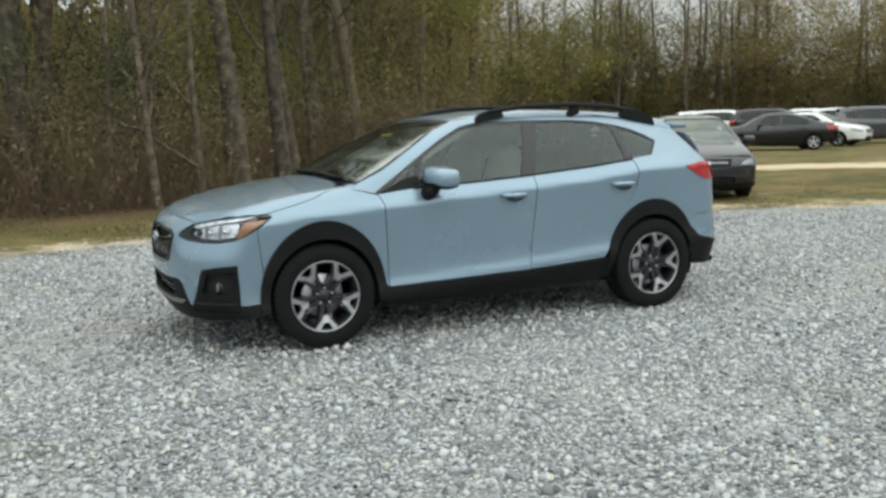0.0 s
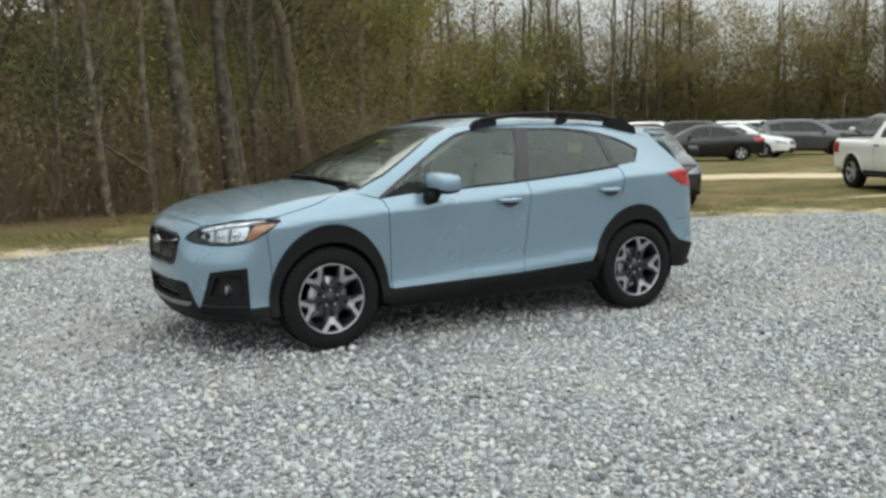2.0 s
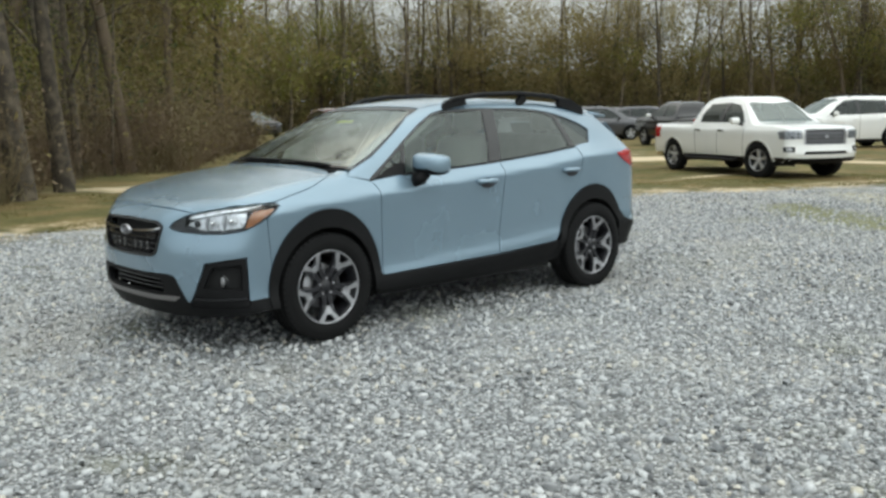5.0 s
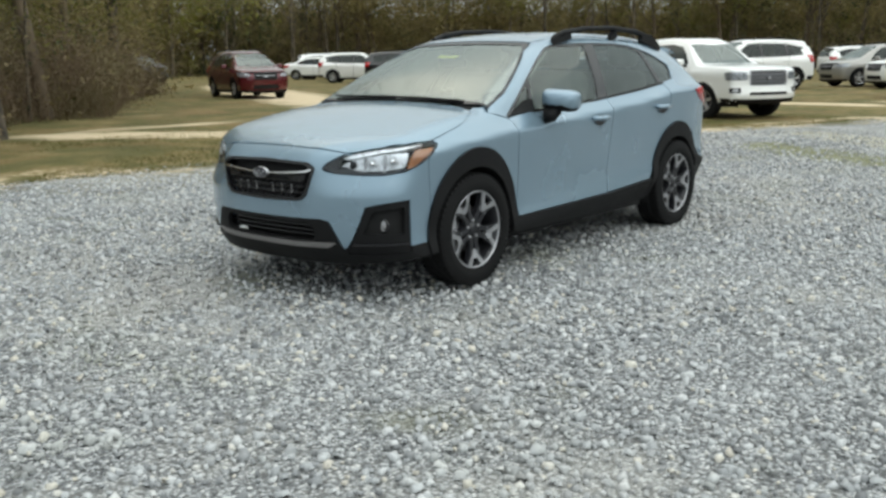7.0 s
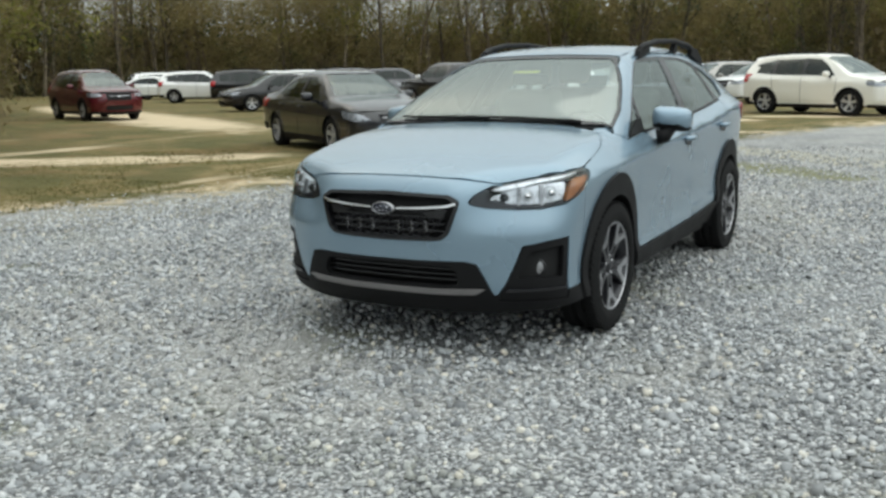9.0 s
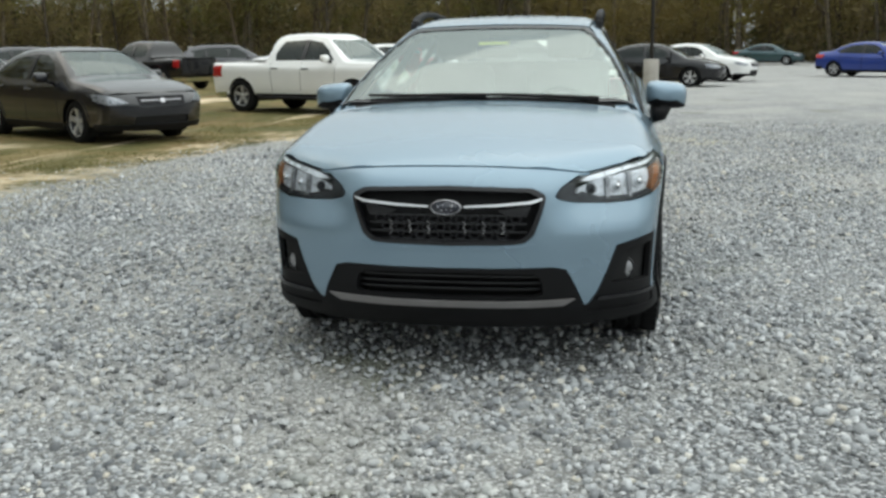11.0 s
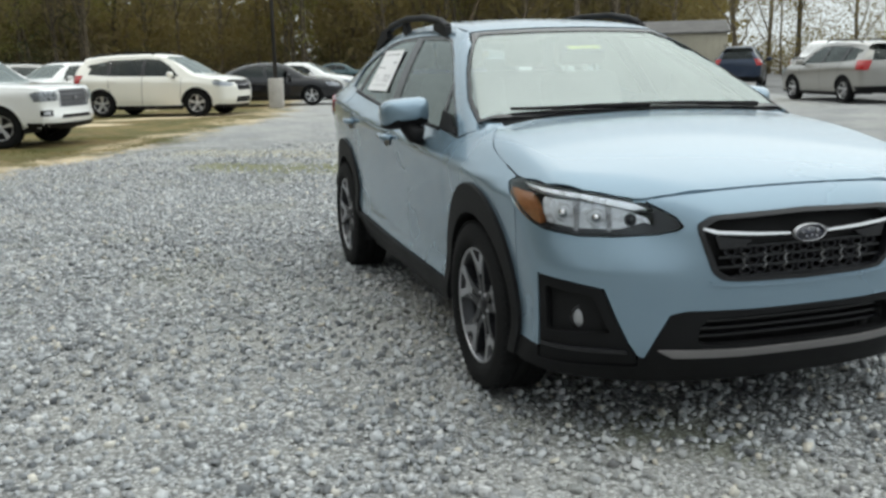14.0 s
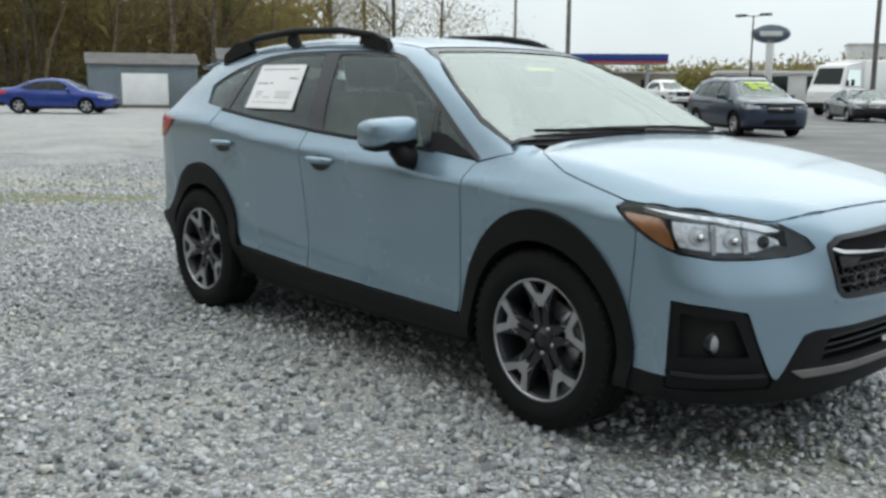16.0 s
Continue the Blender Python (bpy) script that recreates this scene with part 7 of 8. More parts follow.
TREES = []
for seed, height, radius, low, mat, dens in ((1, 15, 0.18, 0.20, M_BUD, 2), (2, 17, 0.20, 0.26, M_SPRING, 3), (3, 13, 0.12, 0.2, M_SPRING, 4), (4, 16, 0.16, 0.26, M_BUD, 2), (5, 11, 0.09, 0.08, M_BUD, 3), (6, 9, 0.065, 0.1, M_SPRING, 3), (7, 7, 0.045, 0.06, M_BUD, 3), (8, 14, 0.16, 0.12, M_BUD, 1)):
    wood, tips, rng = grow(seed, height, radius, low, lean=0.03)
    TREES.append((wood, leaf_quads(tips, 0.05, rng, dens, 0.25), mat))
# sparser ones for the far side of the lot
for seed, height, radius, low, mat, dens in ((11, 15, 0.20, 0.2, M_BUD, 3), (12, 17, 0.22, 0.25, M_SPRING, 3), (13, 13, 0.15, 0.12, M_SPRING, 4), (14, 16, 0.18, 0.25, M_BUD, 2)):
    wood, tips, rng = grow(seed, height, radius, low, lean=0.03, twig=False)
    TREES.append((wood, leaf_quads(tips, 0.09, rng, dens, 0.4), mat))

WOOD_EDGE = [(22, -9.5), (10, -9.6), (5, -9.8), (2.0, -10.3), (-0.8, -11.0), (-2.4, -14.5), (-5, -16.8), (-7.5, -17.2), (-10, -20.8), (-13, -25), (-17.5, -30), (-19, -40), (-23, -53), (-32, -62), (-50, -62), (-65, -48), (-74, -30), (-78, -10), (-78, 8), (-70, 20), (-64, 28), (-59, 33.5)]


def edge_points(i0, i1, count, depth, seed, power=1.5):
    """Points in a belt outside the woods' edge."""
    rng = np.random.default_rng(seed)
    q = np.array(WOOD_EDGE[i0:i1 + 1], float)
    seg = np.diff(q, axis=0)
    ln = np.linalg.norm(seg, axis=1)
    out = []
    for _ in range(count):
        s = rng.uniform(0, ln.sum())
        k = 0
        while s > ln[k] and k < len(ln) - 1:
            s -= ln[k]
            k += 1
        d = seg[k] / ln[k]
        nrm = np.array([d[1], -d[0]])
        nrm = -nrm if nrm @ (q[k] - np.array([-20.0, -5.0])) < 0 else nrm
        s = (s / ln[k] * 1.3 - 0.15) * ln[k]
        out.append(tuple(q[k] + d * s + nrm * depth * rng.uniform(0, 1) ** power))
    return out, rng


def stand_tree(kind, x, y, turn, scale, label):
    wood, leaves, mat = TREES[kind]
    key = ("tree", kind)
    if key not in MADE:
        t = thing("tree", label, "tree", "trees at the edge of the woods", pose(x, y, 0, 0, 0, turn) @ Matrix.Scale(scale, 4))
        part("trunk", wood, M_BARK, t)
        me = quick_mesh("crown", *leaves)
        me.materials.append(mat)
        cr = new("crown", me)
        cr.parent = t
        MADE[key] = t
        return t
    t = copy_thing(MADE[key], pose(x, y, 0, 0, 0, turn) @ Matrix.Scale(scale, 4))
    t["label"] = label
    return t


MADE = {}
NAMES = ["tall bare tree with brown buds", "tall tree with thin yellow-green spring leaves", "slim tree with fresh green leaves", "tall grey-barked bare tree", "thin bare tree with brown buds", "young tree with pale green leaves", "bare sapling with brown twigs", "bare tree with forking grey limbs"]
# the trees that stand out at the edge
for kind, x, y, turn, sc in ((1, -1.2, -11.6, 20, 1.0), (0, 2.5, -12.2, 80, 1.15), (4, -0.35, -11.0, 140, 0.8), (2, -3.4, -15.0, 10, 1.0), (6, 1.2, -11.4, 250, 1.0), (3, -2.5, -13.0, 300, 1.0), (7, 4.2, -11.2, 200, 1.0), (5, 0.4, -12.6, 60, 1.0), (0, -5.2, -19.0, 0, 1.0), (1, -7.2, -22.5, 170, 0.9), (7, -9.5, -27.0, 90, 1.1), (3, -12.0, -32.0, 33, 1.0), (2, -4.4, -17.0, 120, 0.8)):
    stand_tree(kind, x, y, turn, sc, NAMES[kind])
pts, rng = edge_points(0, 10, 26, 15, 21, 0.7)
for x, y in pts:
    k = int(rng.choice([0, 1, 2, 3, 4, 5, 6, 7], p=[0.10, 0.10, 0.13, 0.10, 0.17, 0.14, 0.16, 0.10]))
    stand_tree(k, x, y, rng.uniform(0, 360), rng.uniform(0.75, 1.15), NAMES[k])
NAMES += ["tall bare tree far across the lot", "tall far tree with yellow-green leaves", "far tree with thin green leaves", "slim far tree with brown buds"]
for i0, i1, count, seed in ((10, 15, 72, 22), (15, 21, 74, 23)):
    pts, rng = edge_points(i0, i1, count, 9, seed, 1.0)
    for x, y in pts:
        k = int(rng.choice([8, 9, 10, 11], p=[0.3, 0.2, 0.2, 0.3]))
        stand_tree(k, x, y, rng.uniform(0, 360), rng.uniform(0.85, 1.25), NAMES[k])
# the bare trees that end the woods
for kind, x, y, turn, sc in ((7, -46.7, 32.3, 40, 0.95), (0, -43.4, 33.9, 190, 0.8), (7, -44.2, 38.6, 300, 0.85), (3, -50.5, 34.5, 260, 0.9), (7, -52.0, 38.0, 120, 1.0), (4, -48.5, 36.5, 20, 1.0)):
    stand_tree(kind, x, y, turn, sc, "bare spreading tree at the end of the woods")


# depth of the woods, brush and litter: stuff
def far_woods(seed, i0, i1, count, depth, back):
    q, rng = edge_points(i0, i1, count, depth, seed, 0.8)
    vs, fs, k = [], [], 0
    for x, y in q:
        h = rng.uniform(9, 17)
        r = rng.uniform(0.05, 0.2)
        ox, oy = rng.normal(0, 1.8, 2)
        pts_ = [(x, y, -0.1), (x + ox * 0.3, y + oy * 0.3, h * 0.35), (x + ox, y + oy, h * 0.7), (x + ox * 1.2, y + oy * 1.3, h)]
        a, b = tube(pts_, [r * 1.2, r, r * 0.6, 0.02], 5, cap=False)
        vs.append(np.array(a))
        fs.append(np.array(b) + k)
        k += len(a)
        for _ in range(14):
            u = rng.uniform(0.12, 0.9)
            p = np.array([x + ox * u, y + oy * u, h * u])
            dr = rng.normal(0, 1, 3)
            dr[2] = abs(dr[2]) * 0.7 + 0.2
            dr /= np.linalg.norm(dr)
            ln = rng.uniform(1.0, 3.2)
            e = p + dr * ln
            e2 = e + (dr + rng.normal(0, 0.5, 3)) * ln * 0.5
            a, b = tube([p, e, e2], [r * 0.2 + 0.008, r * 0.1 + 0.006, 0.004], 3, cap=False)
            vs.append(np.array(a))
            fs.append(np.array(b) + k)
            k += len(a)
    return np.concatenate(vs), np.concatenate(fs)


for seed, i0, i1, count, depth in ((31, 0, 10, 14, 20), (32, 10, 15, 34, 20), (33, 15, 21, 40, 20)):
    v, f = far_woods(seed, i0, i1, count, depth, 0)
    stuff("distant_trunks", quick_mesh("distant_trunks", v, f), M_TWIG, "crowded bare trunks deep in the woods", "woods")


def haze(seed, i0, i1, clumps, per, depth, zlo, zhi, size, spread, power=1.0):
    q, rng = edge_points(i0, i1, clumps, depth, seed, power)
    c = np.array([(x, y, rng.uniform(0, 1) ** 1.3 * (zhi - zlo) + zlo) for x, y in q])
    return leaf_quads(c, size, rng, per, spread)


def twigs(seed, i0, i1, clumps, per, depth, zlo, zhi, length, width, spread, power=1.0):
    q, rng = edge_points(i0, i1, clumps, depth, seed, power)
    c = np.array([(x, y, rng.uniform(0, 1) * (zhi - zlo) + zlo) for x, y in q])
    return sprigs(c, length, width, rng, per, spread, 0.25)


# the thick of the woods: dense and dark low down, thin towards the tops
# i0, i1: stretch of the edge; far: coarser; tall: how high the cover stays thick
for seed, i0, i1, far, tall, share in ((44, 0, 10, 0, 1.5, 0.6), (144, 10, 13, 1, 6.0, 0.6), (344, 13, 16, 1, 5.6, 0.7), (244, 16, 21, 1, 9.0, 0.9)):
    n = lambda count: int(count * share)
    stuff("deep_thicket", quick_mesh("deep_thicket", *haze(seed, i0, i1, n(1700), 40, 22, 0.0, tall * 0.9, 0.26 + 0.28 * far, 0.4 + tall * 0.09, 0.3)), M_BUD, "dense brown thicket deep in the woods", "woods")
    stuff("thicket", quick_mesh("thicket", *haze(seed + 1, i0, i1, n(1900), 55, 14, 0.0, tall * 1.5, 0.065 + 0.075 * far, 0.9, 0.7)), M_BUD, "brown and olive thicket between the trunks", "woods")
    stuff("bare_twigs", quick_mesh("bare_twigs", *twigs(seed + 2, i0, i1, n(350 + 150 * far), 60, 16, 0.5, 12.0, 0.5, 0.007 + 0.006 * far, 1.1)), M_TWIG, "grey-brown haze of bare twigs", "twigs")
    stuff("evergreen_understorey", quick_mesh("evergreen_understorey", *haze(seed + 4, i0, i1, n(350), 90, 12, 0.2, 3.0, 0.08 + 0.05 * far, 0.7, 0.7)), M_DARKLEAF, "dark evergreen bushes under the trees", "bushes")


def foliage(seed, i0, i1, count, depth, zlo, zhi, rad, per, size, power=1.0, flat=0.6):
    """Leafy masses, each a cluster of uneven clumps of small leaves."""
    q, rng = edge_points(i0, i1, count, depth, seed, power)
    c = np.array([(x, y, rng.uniform(zlo, zhi)) for x, y in q])
    big = rng.uniform(0.6, 1.4, len(c)) * rad
    c, big = np.repeat(c, 7, 0), np.repeat(big, 7)
    c = c + rng.normal(0, 0.75, c.shape) * big[:, None] * np.array([1, 1, flat])
    c[:, 2] = np.maximum(c[:, 2], 0.3)
    return leaf_quads(c, size, rng, per, rad * 0.30)


# leafy masses among the trunks: stretch of the edge, count, depth, heights, radius, leaves, size
for seed, i0, i1, count, depth, zlo, zhi, rad, per, size, mat, label in (
        (61, 5, 10, 40, 12, 2.2, 4.6, 1.1, 100, 0.042, M_SPRING, "yellow-green spring leaves in loose masses"),
        (62, 4, 10, 36, 12, 1.5, 4.0, 1.1, 100, 0.040, M_BUD, "brown budding branches in loose masses"),
        # canopy above the view, added to darken the car's side facing the woods
        (70, 0, 10, 50, 12, 9.0, 15.0, 1.9, 55, 0.12, M_SPRING, "unseen budding leaf canopy over the trunks, added for shade"),
        (63, 1, 9, 22, 8, 0.8, 3.8, 0.9, 110, 0.05, M_DARKLEAF, "dark evergreen bushes under the trees"),
        (71, 9, 16, 380, 14, 2.5, 12.0, 2.0, 70, 0.13, M_BUD, "brown budding branches in loose masses"),
        (64, 9, 14, 100, 12, 3.0, 10.0, 1.8, 80, 0.12, M_SPRING, "yellow-green spring leaves in loose masses"),
        (65, 12, 17, 60, 10, 1.0, 9.0, 2.0, 70, 0.14, M_DARKLEAF, "dark olive leaves in heavy masses"),
        (66, 14, 21, 90, 9, 1.0, 10.0, 2.0, 70, 0.13, M_BUD, "brown budding branches in loose masses"),
        (67, 15, 21, 50, 8, 3.0, 10.0, 1.8, 70, 0.12, M_SPRING, "yellow-green spring leaves in loose masses"),
        (68, 17, 21, 40, 7, 2.0, 9.0, 1.7, 70, 0.12, M_GOLD, "golden budding leaves in loose masses")):
    stuff("leaf_masses", quick_mesh("leaf_masses", *foliage(seed, i0, i1, count, depth, zlo, zhi, rad, per, size)), mat, label, "leaves")
# budding tops of the spreading trees that end the woods
rng = np.random.default_rng(69)
c = np.concatenate([rng.normal(0, 1, (50, 3)) * np.array([2.2, 2.2, 2.3]) + np.array([x, y, z]) for x, y, z in ((-46.7, 32.3, 6.5), (-43.8, 34.2, 5.0), (-49.8, 35.0, 6.0), (-41.2, 36.8, 3.6))])
c[:, 2] = np.maximum(c[:, 2], 0.4)
stuff("bud_haze", quick_mesh("bud_haze", *leaf_quads(c, 0.075, rng, 120, 0.6)), M_GOLD, "tan haze of buds on spreading trees", "leaves")


rng = np.random.default_rng(77)
c = np.array([(-59 + 13 * u + rng.normal(0, 1.2), 34 + 8 * u + rng.normal(0, 1.2), abs(rng.normal(0, 1.1))) for u in rng.uniform(0, 1, 260)])
stuff("hedge", quick_mesh("hedge", *leaf_quads(c, 0.10, rng, 60, 0.6)), M_BUD, "low brown hedge where the woods end", "bushes")


def brush(seed, i0, i1, count, depth, tall):
    """Thin crooked stems rising from the edge of the woods."""
    q, rng = edge_points(i0, i1, count, depth, seed, 1.4)
    k = len(q)
    p = np.array(q)
    p = np.concatenate([p, np.zeros((k, 1))], 1)
    h = rng.uniform(0.35, 1.0, k) * tall
    t1 = p + np.stack([rng.normal(0, 0.35, k), rng.normal(0, 0.35, k), h * 0.5], 1)
    t2 = t1 + np.stack([rng.normal(0, 0.6, k), rng.normal(0, 0.6, k), h * 0.4], 1)
    a = rng.uniform(0, 2 * np.pi, k)
    wd = np.stack([np.cos(a), np.sin(a), np.zeros(k)], 1) * rng.uniform(0.003, 0.008, k)[:, None]
    v = np.stack([p - wd, p + wd, t1 + wd * 0.8, t1 - wd * 0.8, t2 + wd * 0.4, t2 - wd * 0.4], 1)
    wd2 = np.stack([-wd[:, 1], wd[:, 0], wd[:, 2]], 1)
    v2 = np.stack([p - wd2, p + wd2, t1 + wd2 * 0.8, t1 - wd2 * 0.8, t2 + wd2 * 0.4, t2 - wd2 * 0.4], 1)
    v = np.concatenate([v, v2]).reshape(-1, 3)
    b = 6 * np.arange(2 * k)[:, None]
    f = np.concatenate([b + np.array([0, 1, 2, 3]), b + np.array([3, 2, 4, 5])])
    return v, f


stuff("brush_stems", quick_mesh("brush_stems", *brush(51, 0, 11, 14000, 6, 2.0)), M_BRUSH, "tangled brown brush at the edge of the woods", "brush")
stuff("brush_leaves", quick_mesh("brush_leaves", *haze(52, 0, 11, 2200, 60, 6, 0.0, 2.2, 0.045, 0.5, 1.0)), M_BRUSH, "dry brown leaves caught in the brush", "brush")
stuff("far_brush", quick_mesh("far_brush", *haze(53, 11, 21, 900, 50, 8, 0.1, 3.0, 0.11, 0.8, 1.0)), M_BRUSH, "brown undergrowth behind the far cars", "brush")


def tufts(count, seed):
    """Short blades of thin grass on the strip beside the gravel."""
    rng = np.random.default_rng(seed)
    x = rng.uniform(-16, 9, count)
    e = np.interp(x, [a for a, _ in EDGE], [b for _, b in EDGE])
    y = e - 0.2 - rng.uniform(0, 1, count) ** 1.3 * 6.5
    keep = np.array([noise.noise((a * 0.45, b * 0.45, 7.0)) > -0.12 for a, b in zip(x, y)])
    p = np.stack([x[keep], y[keep], np.zeros(keep.sum())], 1)
    k = len(p)
    a = rng.uniform(0, 2 * np.pi, k)
    wd = np.stack([np.cos(a), np.sin(a), np.zeros(k)], 1) * rng.uniform(0.004, 0.009, k)[:, None]
    t = p + np.stack([rng.normal(0, 0.025, k), rng.normal(0, 0.025, k), rng.uniform(0.012, 0.04, k)], 1)
    return np.stack([p - wd, p + wd, t], 1).reshape(-1, 3), np.arange(3 * k).reshape(-1, 3)


M_GRASS = leaf_material("thin_spring_grass", (0.095, 0.095, 0.028), (0.19, 0.145, 0.062), 0.3)
stuff("grass", quick_mesh("grass", *tufts(60000, 61)), M_GRASS, "short thin grass with yellowed blades", "grass")


# ---- sheds, lamp post and the far side of the road ----
M_SHEDBLUE = material("blue_grey_siding", (0.165, 0.20, 0.222), rough=0.7, tone=0.12, scale=1.5, grain=0.1, grain_scale=30)
M_SHEDTAN = material("tan_siding", (0.36, 0.33, 0.26), rough=0.7, tone=0.12, scale=1.5, grain=0.1, grain_scale=30)
M_SHINGLE = material("grey_roof_shingles", (0.11, 0.105, 0.10), rough=0.9, tone=0.25, scale=2, grain=0.3, grain_scale=25)
M_DOOR = material("white_door_paint", (0.80, 0.80, 0.80), rough=0.5, tone=0.05, scale=2)
M_POLE = material("dark_bronze_pole", (0.035, 0.032, 0.03), rough=0.6, metal=0.3, tone=0.2, scale=3)
M_GREYWOOD = material("weathered_grey_wood", (0.21, 0.20, 0.185), rough=0.9, tone=0.25, scale=3, grain=0.25, grain_scale=50)
M_CONC = material("grey_concrete", (0.33, 0.31, 0.28), rough=0.9, tone=0.2, scale=3, grain=0.15, grain_scale=60, bump=0.2)
M_SIGNBLUE = material("sign_blue", (0.10, 0.135, 0.185), rough=0.4, tone=0.1, scale=2)
M_CANOPY = material("canopy_blue", (0.012, 0.04, 0.20), rough=0.4, tone=0.1, scale=2)
M_SIGNRED = material("sign_red", (0.45, 0.03, 0.02), rough=0.4, tone=0.1, scale=2)
M_PALE = material("pale_painted_wall", (0.6, 0.6, 0.58), rough=0.7, tone=0.1, scale=0.6)


def shed(x, y, heading, width, deep, wall, siding, label, door_u, door_w, door_h):
    """A portable shed, its long front towards local -y."""
    t = thing("shed", label, "shed", "sheds by the lot", pose(x, y, 0, 0, 0, heading))
    part("floor_skid", rbox(width - 0.1, deep - 0.1, 0.14, 0.02, (0, 0, 0.09)), M_CONC, t)
    hw, hd = width / 2, deep / 2
    d0, d1 = door_u - door_w / 2, door_u + door_w / 2
    part("front_wall", join(rbox(d0 + hw, 0.08, wall, 0.01, ((d0 - hw) / 2, -hd, 0.15 + wall / 2)), rbox(hw - d1, 0.08, wall, 0.01, ((d1 + hw) / 2, -hd, 0.15 + wall / 2)), rbox(door_w, 0.08, wall - door_h, 0.01, (door_u, -hd, 0.15 + (wall + door_h) / 2))), siding, t)
    part("back_wall", rbox(width, 0.08, wall, 0.01, (0, hd, 0.15 + wall / 2)), siding, t)
    for s in (1, -1):
        part("side_wall", rbox(0.08, deep - 0.08, wall, 0.01, (s * (hw - 0.04), 0, 0.15 + wall / 2)), siding, t)
    ridge = 0.55
    for s in (1, -1):
        v = [(-hw - 0.12, s * (hd + 0.15), wall + 0.10), (hw + 0.12, s * (hd + 0.15), wall + 0.10), (hw + 0.12, 0, wall + 0.15 + ridge), (-hw - 0.12, 0, wall + 0.15 + ridge)]
        v = v + [(a, b, c + 0.07) for a, b, c in v]
        part("roof", (v, [(3, 2, 1, 0), (4, 5, 6, 7), (0, 1, 5, 4), (1, 2, 6, 5), (2, 3, 7, 6), (3, 0, 4, 7)]), M_SHINGLE, t, smooth=False)
    for i in range(int(width / 0.3)):
        u = -hw + 0.3 * (i + 0.5)
        if d0 - 0.05 < u < d1 + 0.05:
            continue
        part("batten", rbox(0.035, 0.02, wall - 0.04, 0.004, (u, -hd - 0.048, 0.15 + wall / 2), seg=1), siding, t, smooth=False)
    dr = part("door", rbox(door_w - 0.02, 0.05, door_h - 0.02, 0.01, (door_u, -hd - 0.01, 0.15 + door_h / 2)), M_DOOR, t, "bright white roll-up door")
    for i in range(5):
        part("door_rib", rbox(door_w - 0.06, 0.012, 0.02, 0.003, (door_u, -hd - 0.039, 0.35 + i * (door_h - 0.3) / 5), seg=1), M_DOOR, dr, smooth=False)
    return t


shed(-46.6, 19.2, 69, 5.5, 3.2, 2.1, M_SHEDBLUE, "blue-grey wooden shed with a white roll-up door", 0.05, 2.35, 1.65)
shed(-38.6, 22.6, 64, 5.6, 3.2, 2.25, M_SHEDTAN, "tan wooden shed with a white door behind a car", -1.0, 1.5, 1.75)


def lamp_post(x, y, tall, heads, name="lamp_post", label="dark metal lamp post on a concrete base"):
    t = thing(name, label, "lamp post", "lamp posts", pose(x, y, 0))
    part("base", lathe([(0.0, 0.95), (0.22, 0.95), (0.25, 0.92), (0.25, -0.1)], 24, "z"), M_CONC, t)
    part("pole", tube([(0, 0, 0.9), (0, 0, tall)], [0.065, 0.045], 10), M_POLE, t)
    for i in range(heads):
        s = 1 if i else -1
        part("arm", tube([(0, 0, tall - 0.1), (s * 0.6, 0, tall)], 0.03, 6), M_POLE, t)
        part("lamp_head", rbox(0.75, 0.35, 0.16, 0.05, (s * 0.9, 0, tall)), M_POLE, t)
    return t


lamp_post(-27.05, 1.95, 9.0, 2)
lamp_post(-31.56, 54.43, 6.0, 2)
for x, y, tall, r in ((-45.4, 46.4, 11, 0.12), (-32.9, 37.9, 13, 0.14), (-16.95, 40.8, 14, 0.12)):
    t = thing("utility_pole", "weathered wooden utility pole beside the road", "pole", "utility poles", pose(x, y, 0))
    part("pole", tube([(0, 0, -0.2), (0, 0, tall)], [r, r * 0.7], 10), M_GREYWOOD, t)
    part("crossarm", rbox(1.9, 0.10, 0.12, 0.02, (0, 0.1, tall - 0.6)), M_GREYWOOD, t)
    for u in (-0.8, -0.3, 0.3, 0.8):
        part("insulator", lathe([(0.0, 0.16), (0.04, 0.14), (0.05, 0.06), (0.03, 0.0)], 8, "z"), M_CONC, t, m=pose(u, 0.1, tall - 0.54))
# canopy of a filling station
t = thing("station_canopy", "blue and white canopy of a filling station with a red stripe", "canopy", "", pose(-85.5, 105.0, 0, 0, 0, 40))
part("roof_slab", rbox(17.0, 9.0, 1.0, 0.05, (0, 0, 5.27)), M_CANOPY, t)
part("stripe", rbox(17.06, 9.06, 0.22, 0.03, (0, 0, 4.65)), M_SIGNRED, t)
part("soffit", rbox(16.8, 8.8, 0.08, 0.02, (0, 0, 4.50)), M_PALE, t)
for u in (-6, 6):
    for w in (-1.8, 1.8):
        part("column", rbox(0.35, 0.35, 4.47, 0.03, (u, w, 2.235)), M_PALE, t)
# the low shop behind the canopy and a bushy tree beside it
t = thing("station_shop", "low tan and white shop behind the filling station canopy", "building", "", pose(-91.0, 112.0, 0, 0, 0, 40))
part("wall", rbox(20.0, 6.0, 3.2, 0.05, (0, 0, 1.6)), M_SHEDTAN, t)
part("roof", rbox(20.5, 6.5, 0.35, 0.05, (0, 0, 3.38)), M_PALE, t)
for u in (-6.5, -2.2, 2.2, 6.5):
    part("window", rbox(2.6, 0.12, 1.6, 0.02, (u, -3.03, 1.6)), M_DARKGLASS, t)
t = thing("tree", "bushy round tree with spring leaves beside the filling station", "tree", "", pose(-78.3, 83.8, 0))
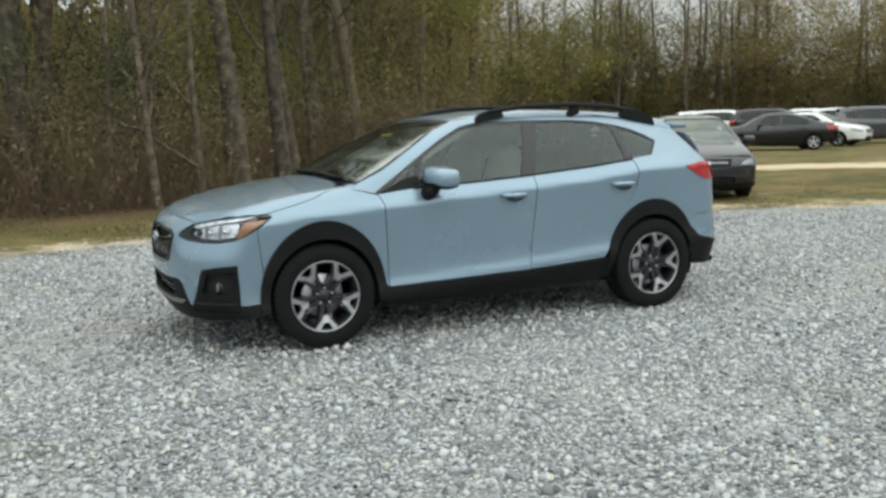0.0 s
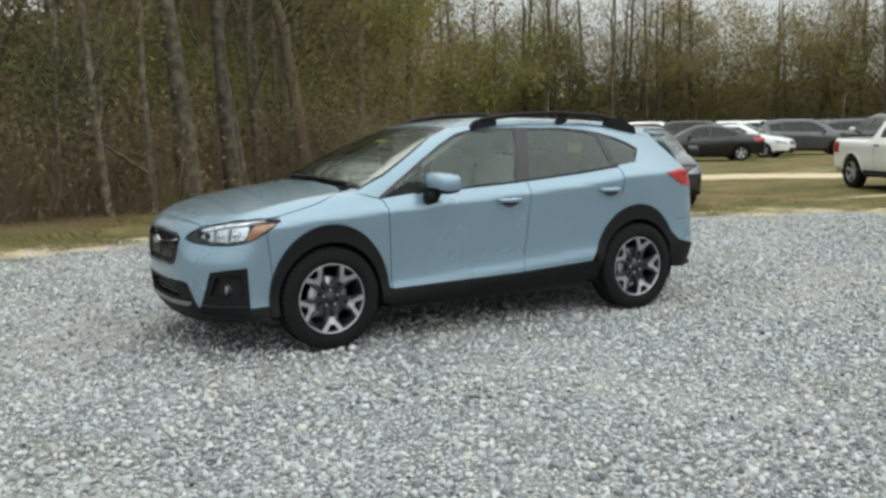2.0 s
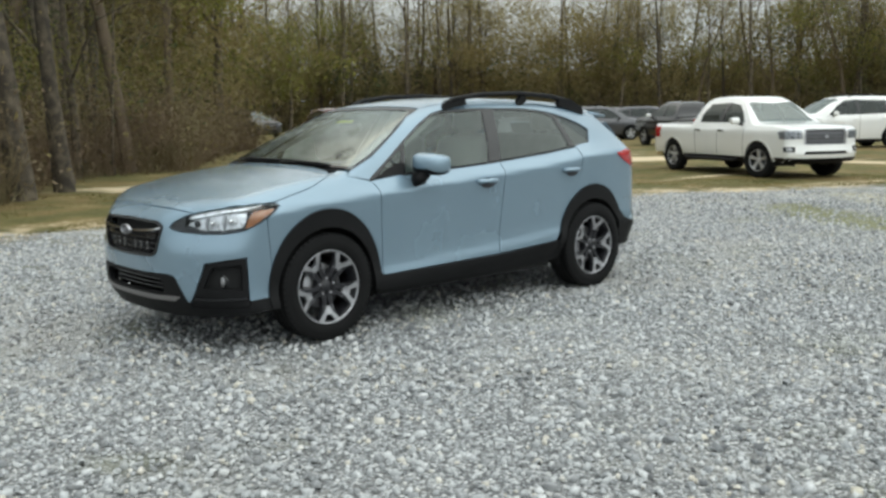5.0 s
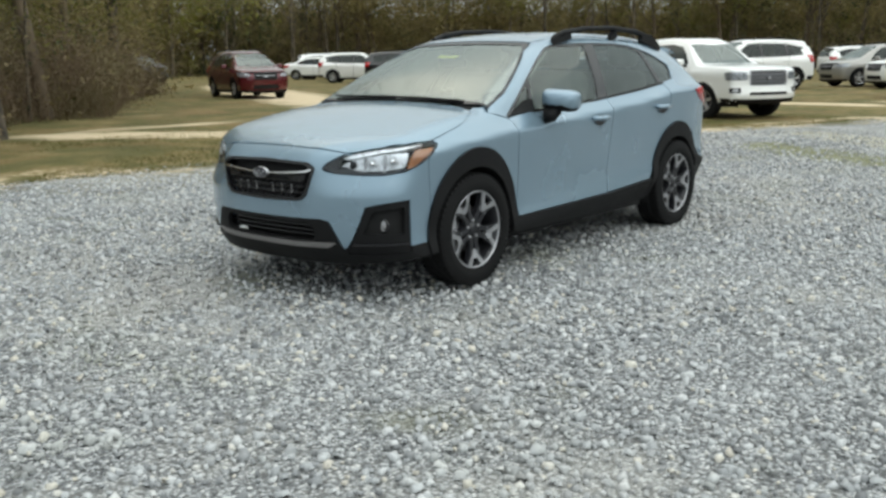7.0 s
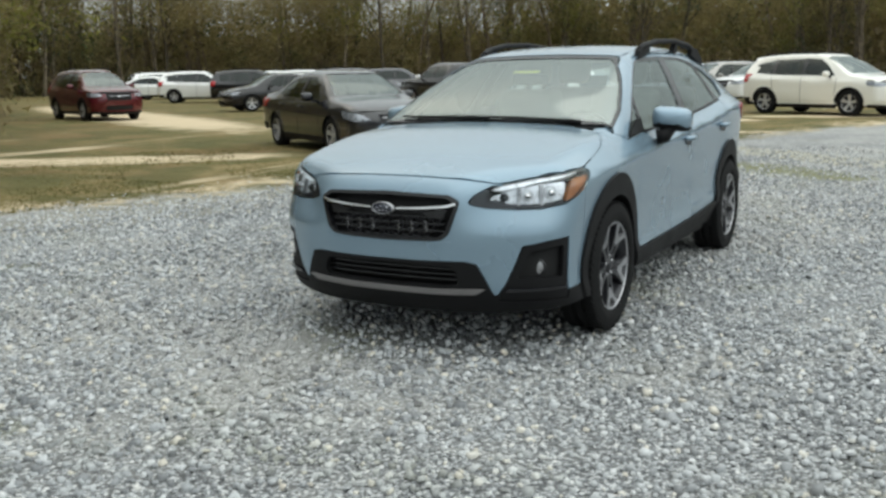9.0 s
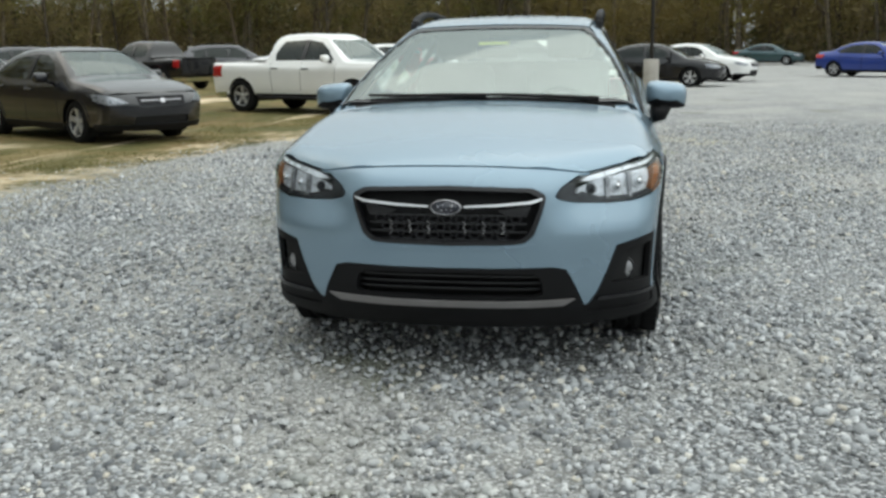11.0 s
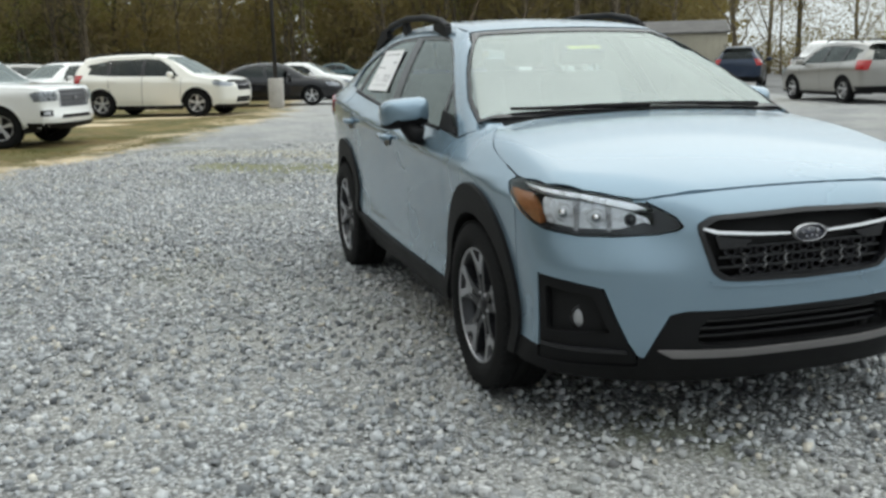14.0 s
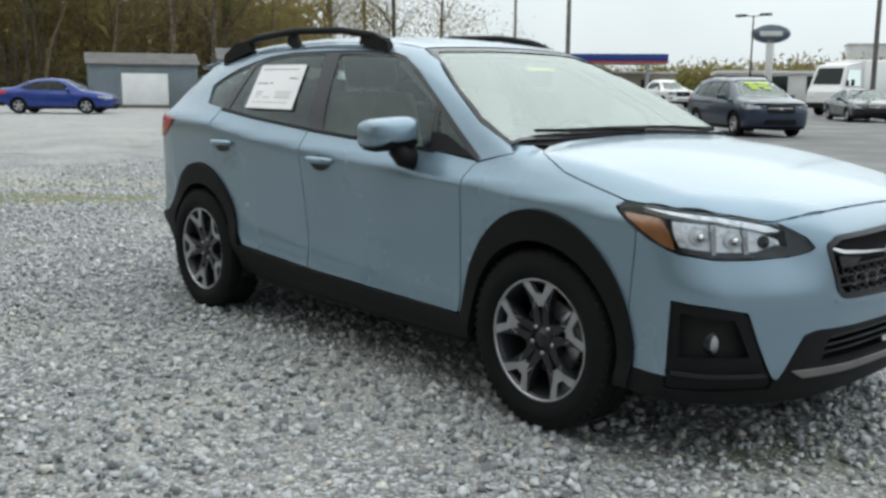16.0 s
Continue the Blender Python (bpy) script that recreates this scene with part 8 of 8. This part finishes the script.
part("trunk", tube([(0, 0, -0.2), (0.05, 0.03, 1.6), (0.0, 0.1, 4.2)], [0.22, 0.16, 0.05], 8), M_BARK, t)
for u, w in ((-1.0, 0.3), (0.9, -0.4), (0.2, 1.0), (-0.3, -0.9)):
    part("limb", tube([(0.04, 0.02, 1.4), (u * 0.5, w * 0.5, 2.4), (u, w, 3.9)], [0.10, 0.07, 0.02], 6), M_BARK, t)
rng = np.random.default_rng(72)
c = rng.normal(0, 1, (130, 3))
c = c / np.linalg.norm(c, axis=1)[:, None] * rng.uniform(0.25, 1.0, (130, 1)) ** 0.5 * np.array([1.55, 1.55, 2.0]) + np.array([0, 0, 3.7])
me = quick_mesh("crown", *leaf_quads(c, 0.15, rng, 45, 0.36))
me.materials.append(M_BUD)
cr = new("crown", me)
cr.parent = t
t = thing("oval_sign", "dark blue oval dealership sign on a white post", "sign", "", pose(-33.4, 59.8, 0, 0, 0, 36))
part("post", rbox(0.5, 0.4, 4.7, 0.04, (0, 0, 2.35)), M_PALE, t)
part("sign_face", moved(lathe([(0.0, -0.2), (0.98, -0.2), (1.0, -0.12), (1.0, 0.12), (0.98, 0.2), (0.0, 0.2)], 32), Matrix.Translation((0, 0, 5.08)) @ Matrix.Diagonal((1.25, 1, 0.62, 1))), M_SIGNBLUE, t)
part("sign_rim", moved(lathe([(0.98, -0.22), (1.06, -0.18), (1.06, 0.18), (0.98, 0.22)], 32), Matrix.Translation((0, 0, 5.08)) @ Matrix.Diagonal((1.25, 1, 0.62, 1))), M_STEEL, t)

part("sign_mark", rbox(1.5, 0.03, 0.34, 0.012, (0, -0.212, 5.08)), M_PALE, t)


def far_building(x, y, heading, w, d, h, mat, label):
    t = thing("commercial_building", label, "building", "buildings across the road", pose(x, y, 0, 0, 0, heading))
    part("wall", rbox(w, d, h, 0.05, (0, 0, h / 2)), mat, t)
    part("roof", rbox(w + 0.4, d + 0.4, 0.3, 0.05, (0, 0, h + 0.15)), M_PALE, t)
    n = int(w / 3)
    for i in range(n):
        u = -w / 2 + w * (i + 0.5) / n
        wn = part("window", rbox(1.7, 0.12, 1.5, 0.02, (u, -d / 2 - 0.03, 1.6)), M_DARKGLASS, t)
        part("window_frame", rbox(1.9, 0.08, 0.1, 0.02, (u, -d / 2 - 0.06, 2.42)), M_DOOR, wn)


far_building(-38, 84, 36, 26, 12, 2.5, M_PALE, "long low pale commercial building across the road")
far_building(-14, 92, 20, 22, 12, 4.2, M_SHEDTAN, "low tan commercial building across the road")
far_building(-87.5, 194.0, 30, 13, 9, 10.0, M_PALE, "pale building on the rise beyond the far trees")
far_building(-71.5, 196.0, 24, 10, 8, 11.2, M_SHEDTAN, "tan building on the rise beyond the far trees")
# low green line of trees beyond the road
rng = np.random.default_rng(71)
for mat, count, tall, label in ((M_SPRING, 700, 3.6, "low green trees beyond the road"), (M_BUD, 1500, 4.6, "brown budding trees beyond the road")):
    c = []
    for i in range(count):
        a = radians(rng.uniform(88, 138))
        r_ = rng.uniform(150, 185)
        c.append((r_ * math.cos(a), r_ * math.sin(a), rng.uniform(0.0, 1) * tall * (0.86 + 0.10 * math.sin(a * 19) + 0.06 * math.sin(a * 47))))
    stuff("far_trees", quick_mesh("far_trees", *leaf_quads(c, 0.48, rng, 40, 1.0)), mat, label, "trees")
# kerb of the asphalt lot
t = tagged(part("kerb", rbox(16, 0.18, 0.16, 0.03, (0, 0, 0.05)), M_CONC, None, m=pose(-6.0, 33.0, 0, 0, 0, -20)), "pale concrete kerb beside the asphalt", "kerb", kind="structure")
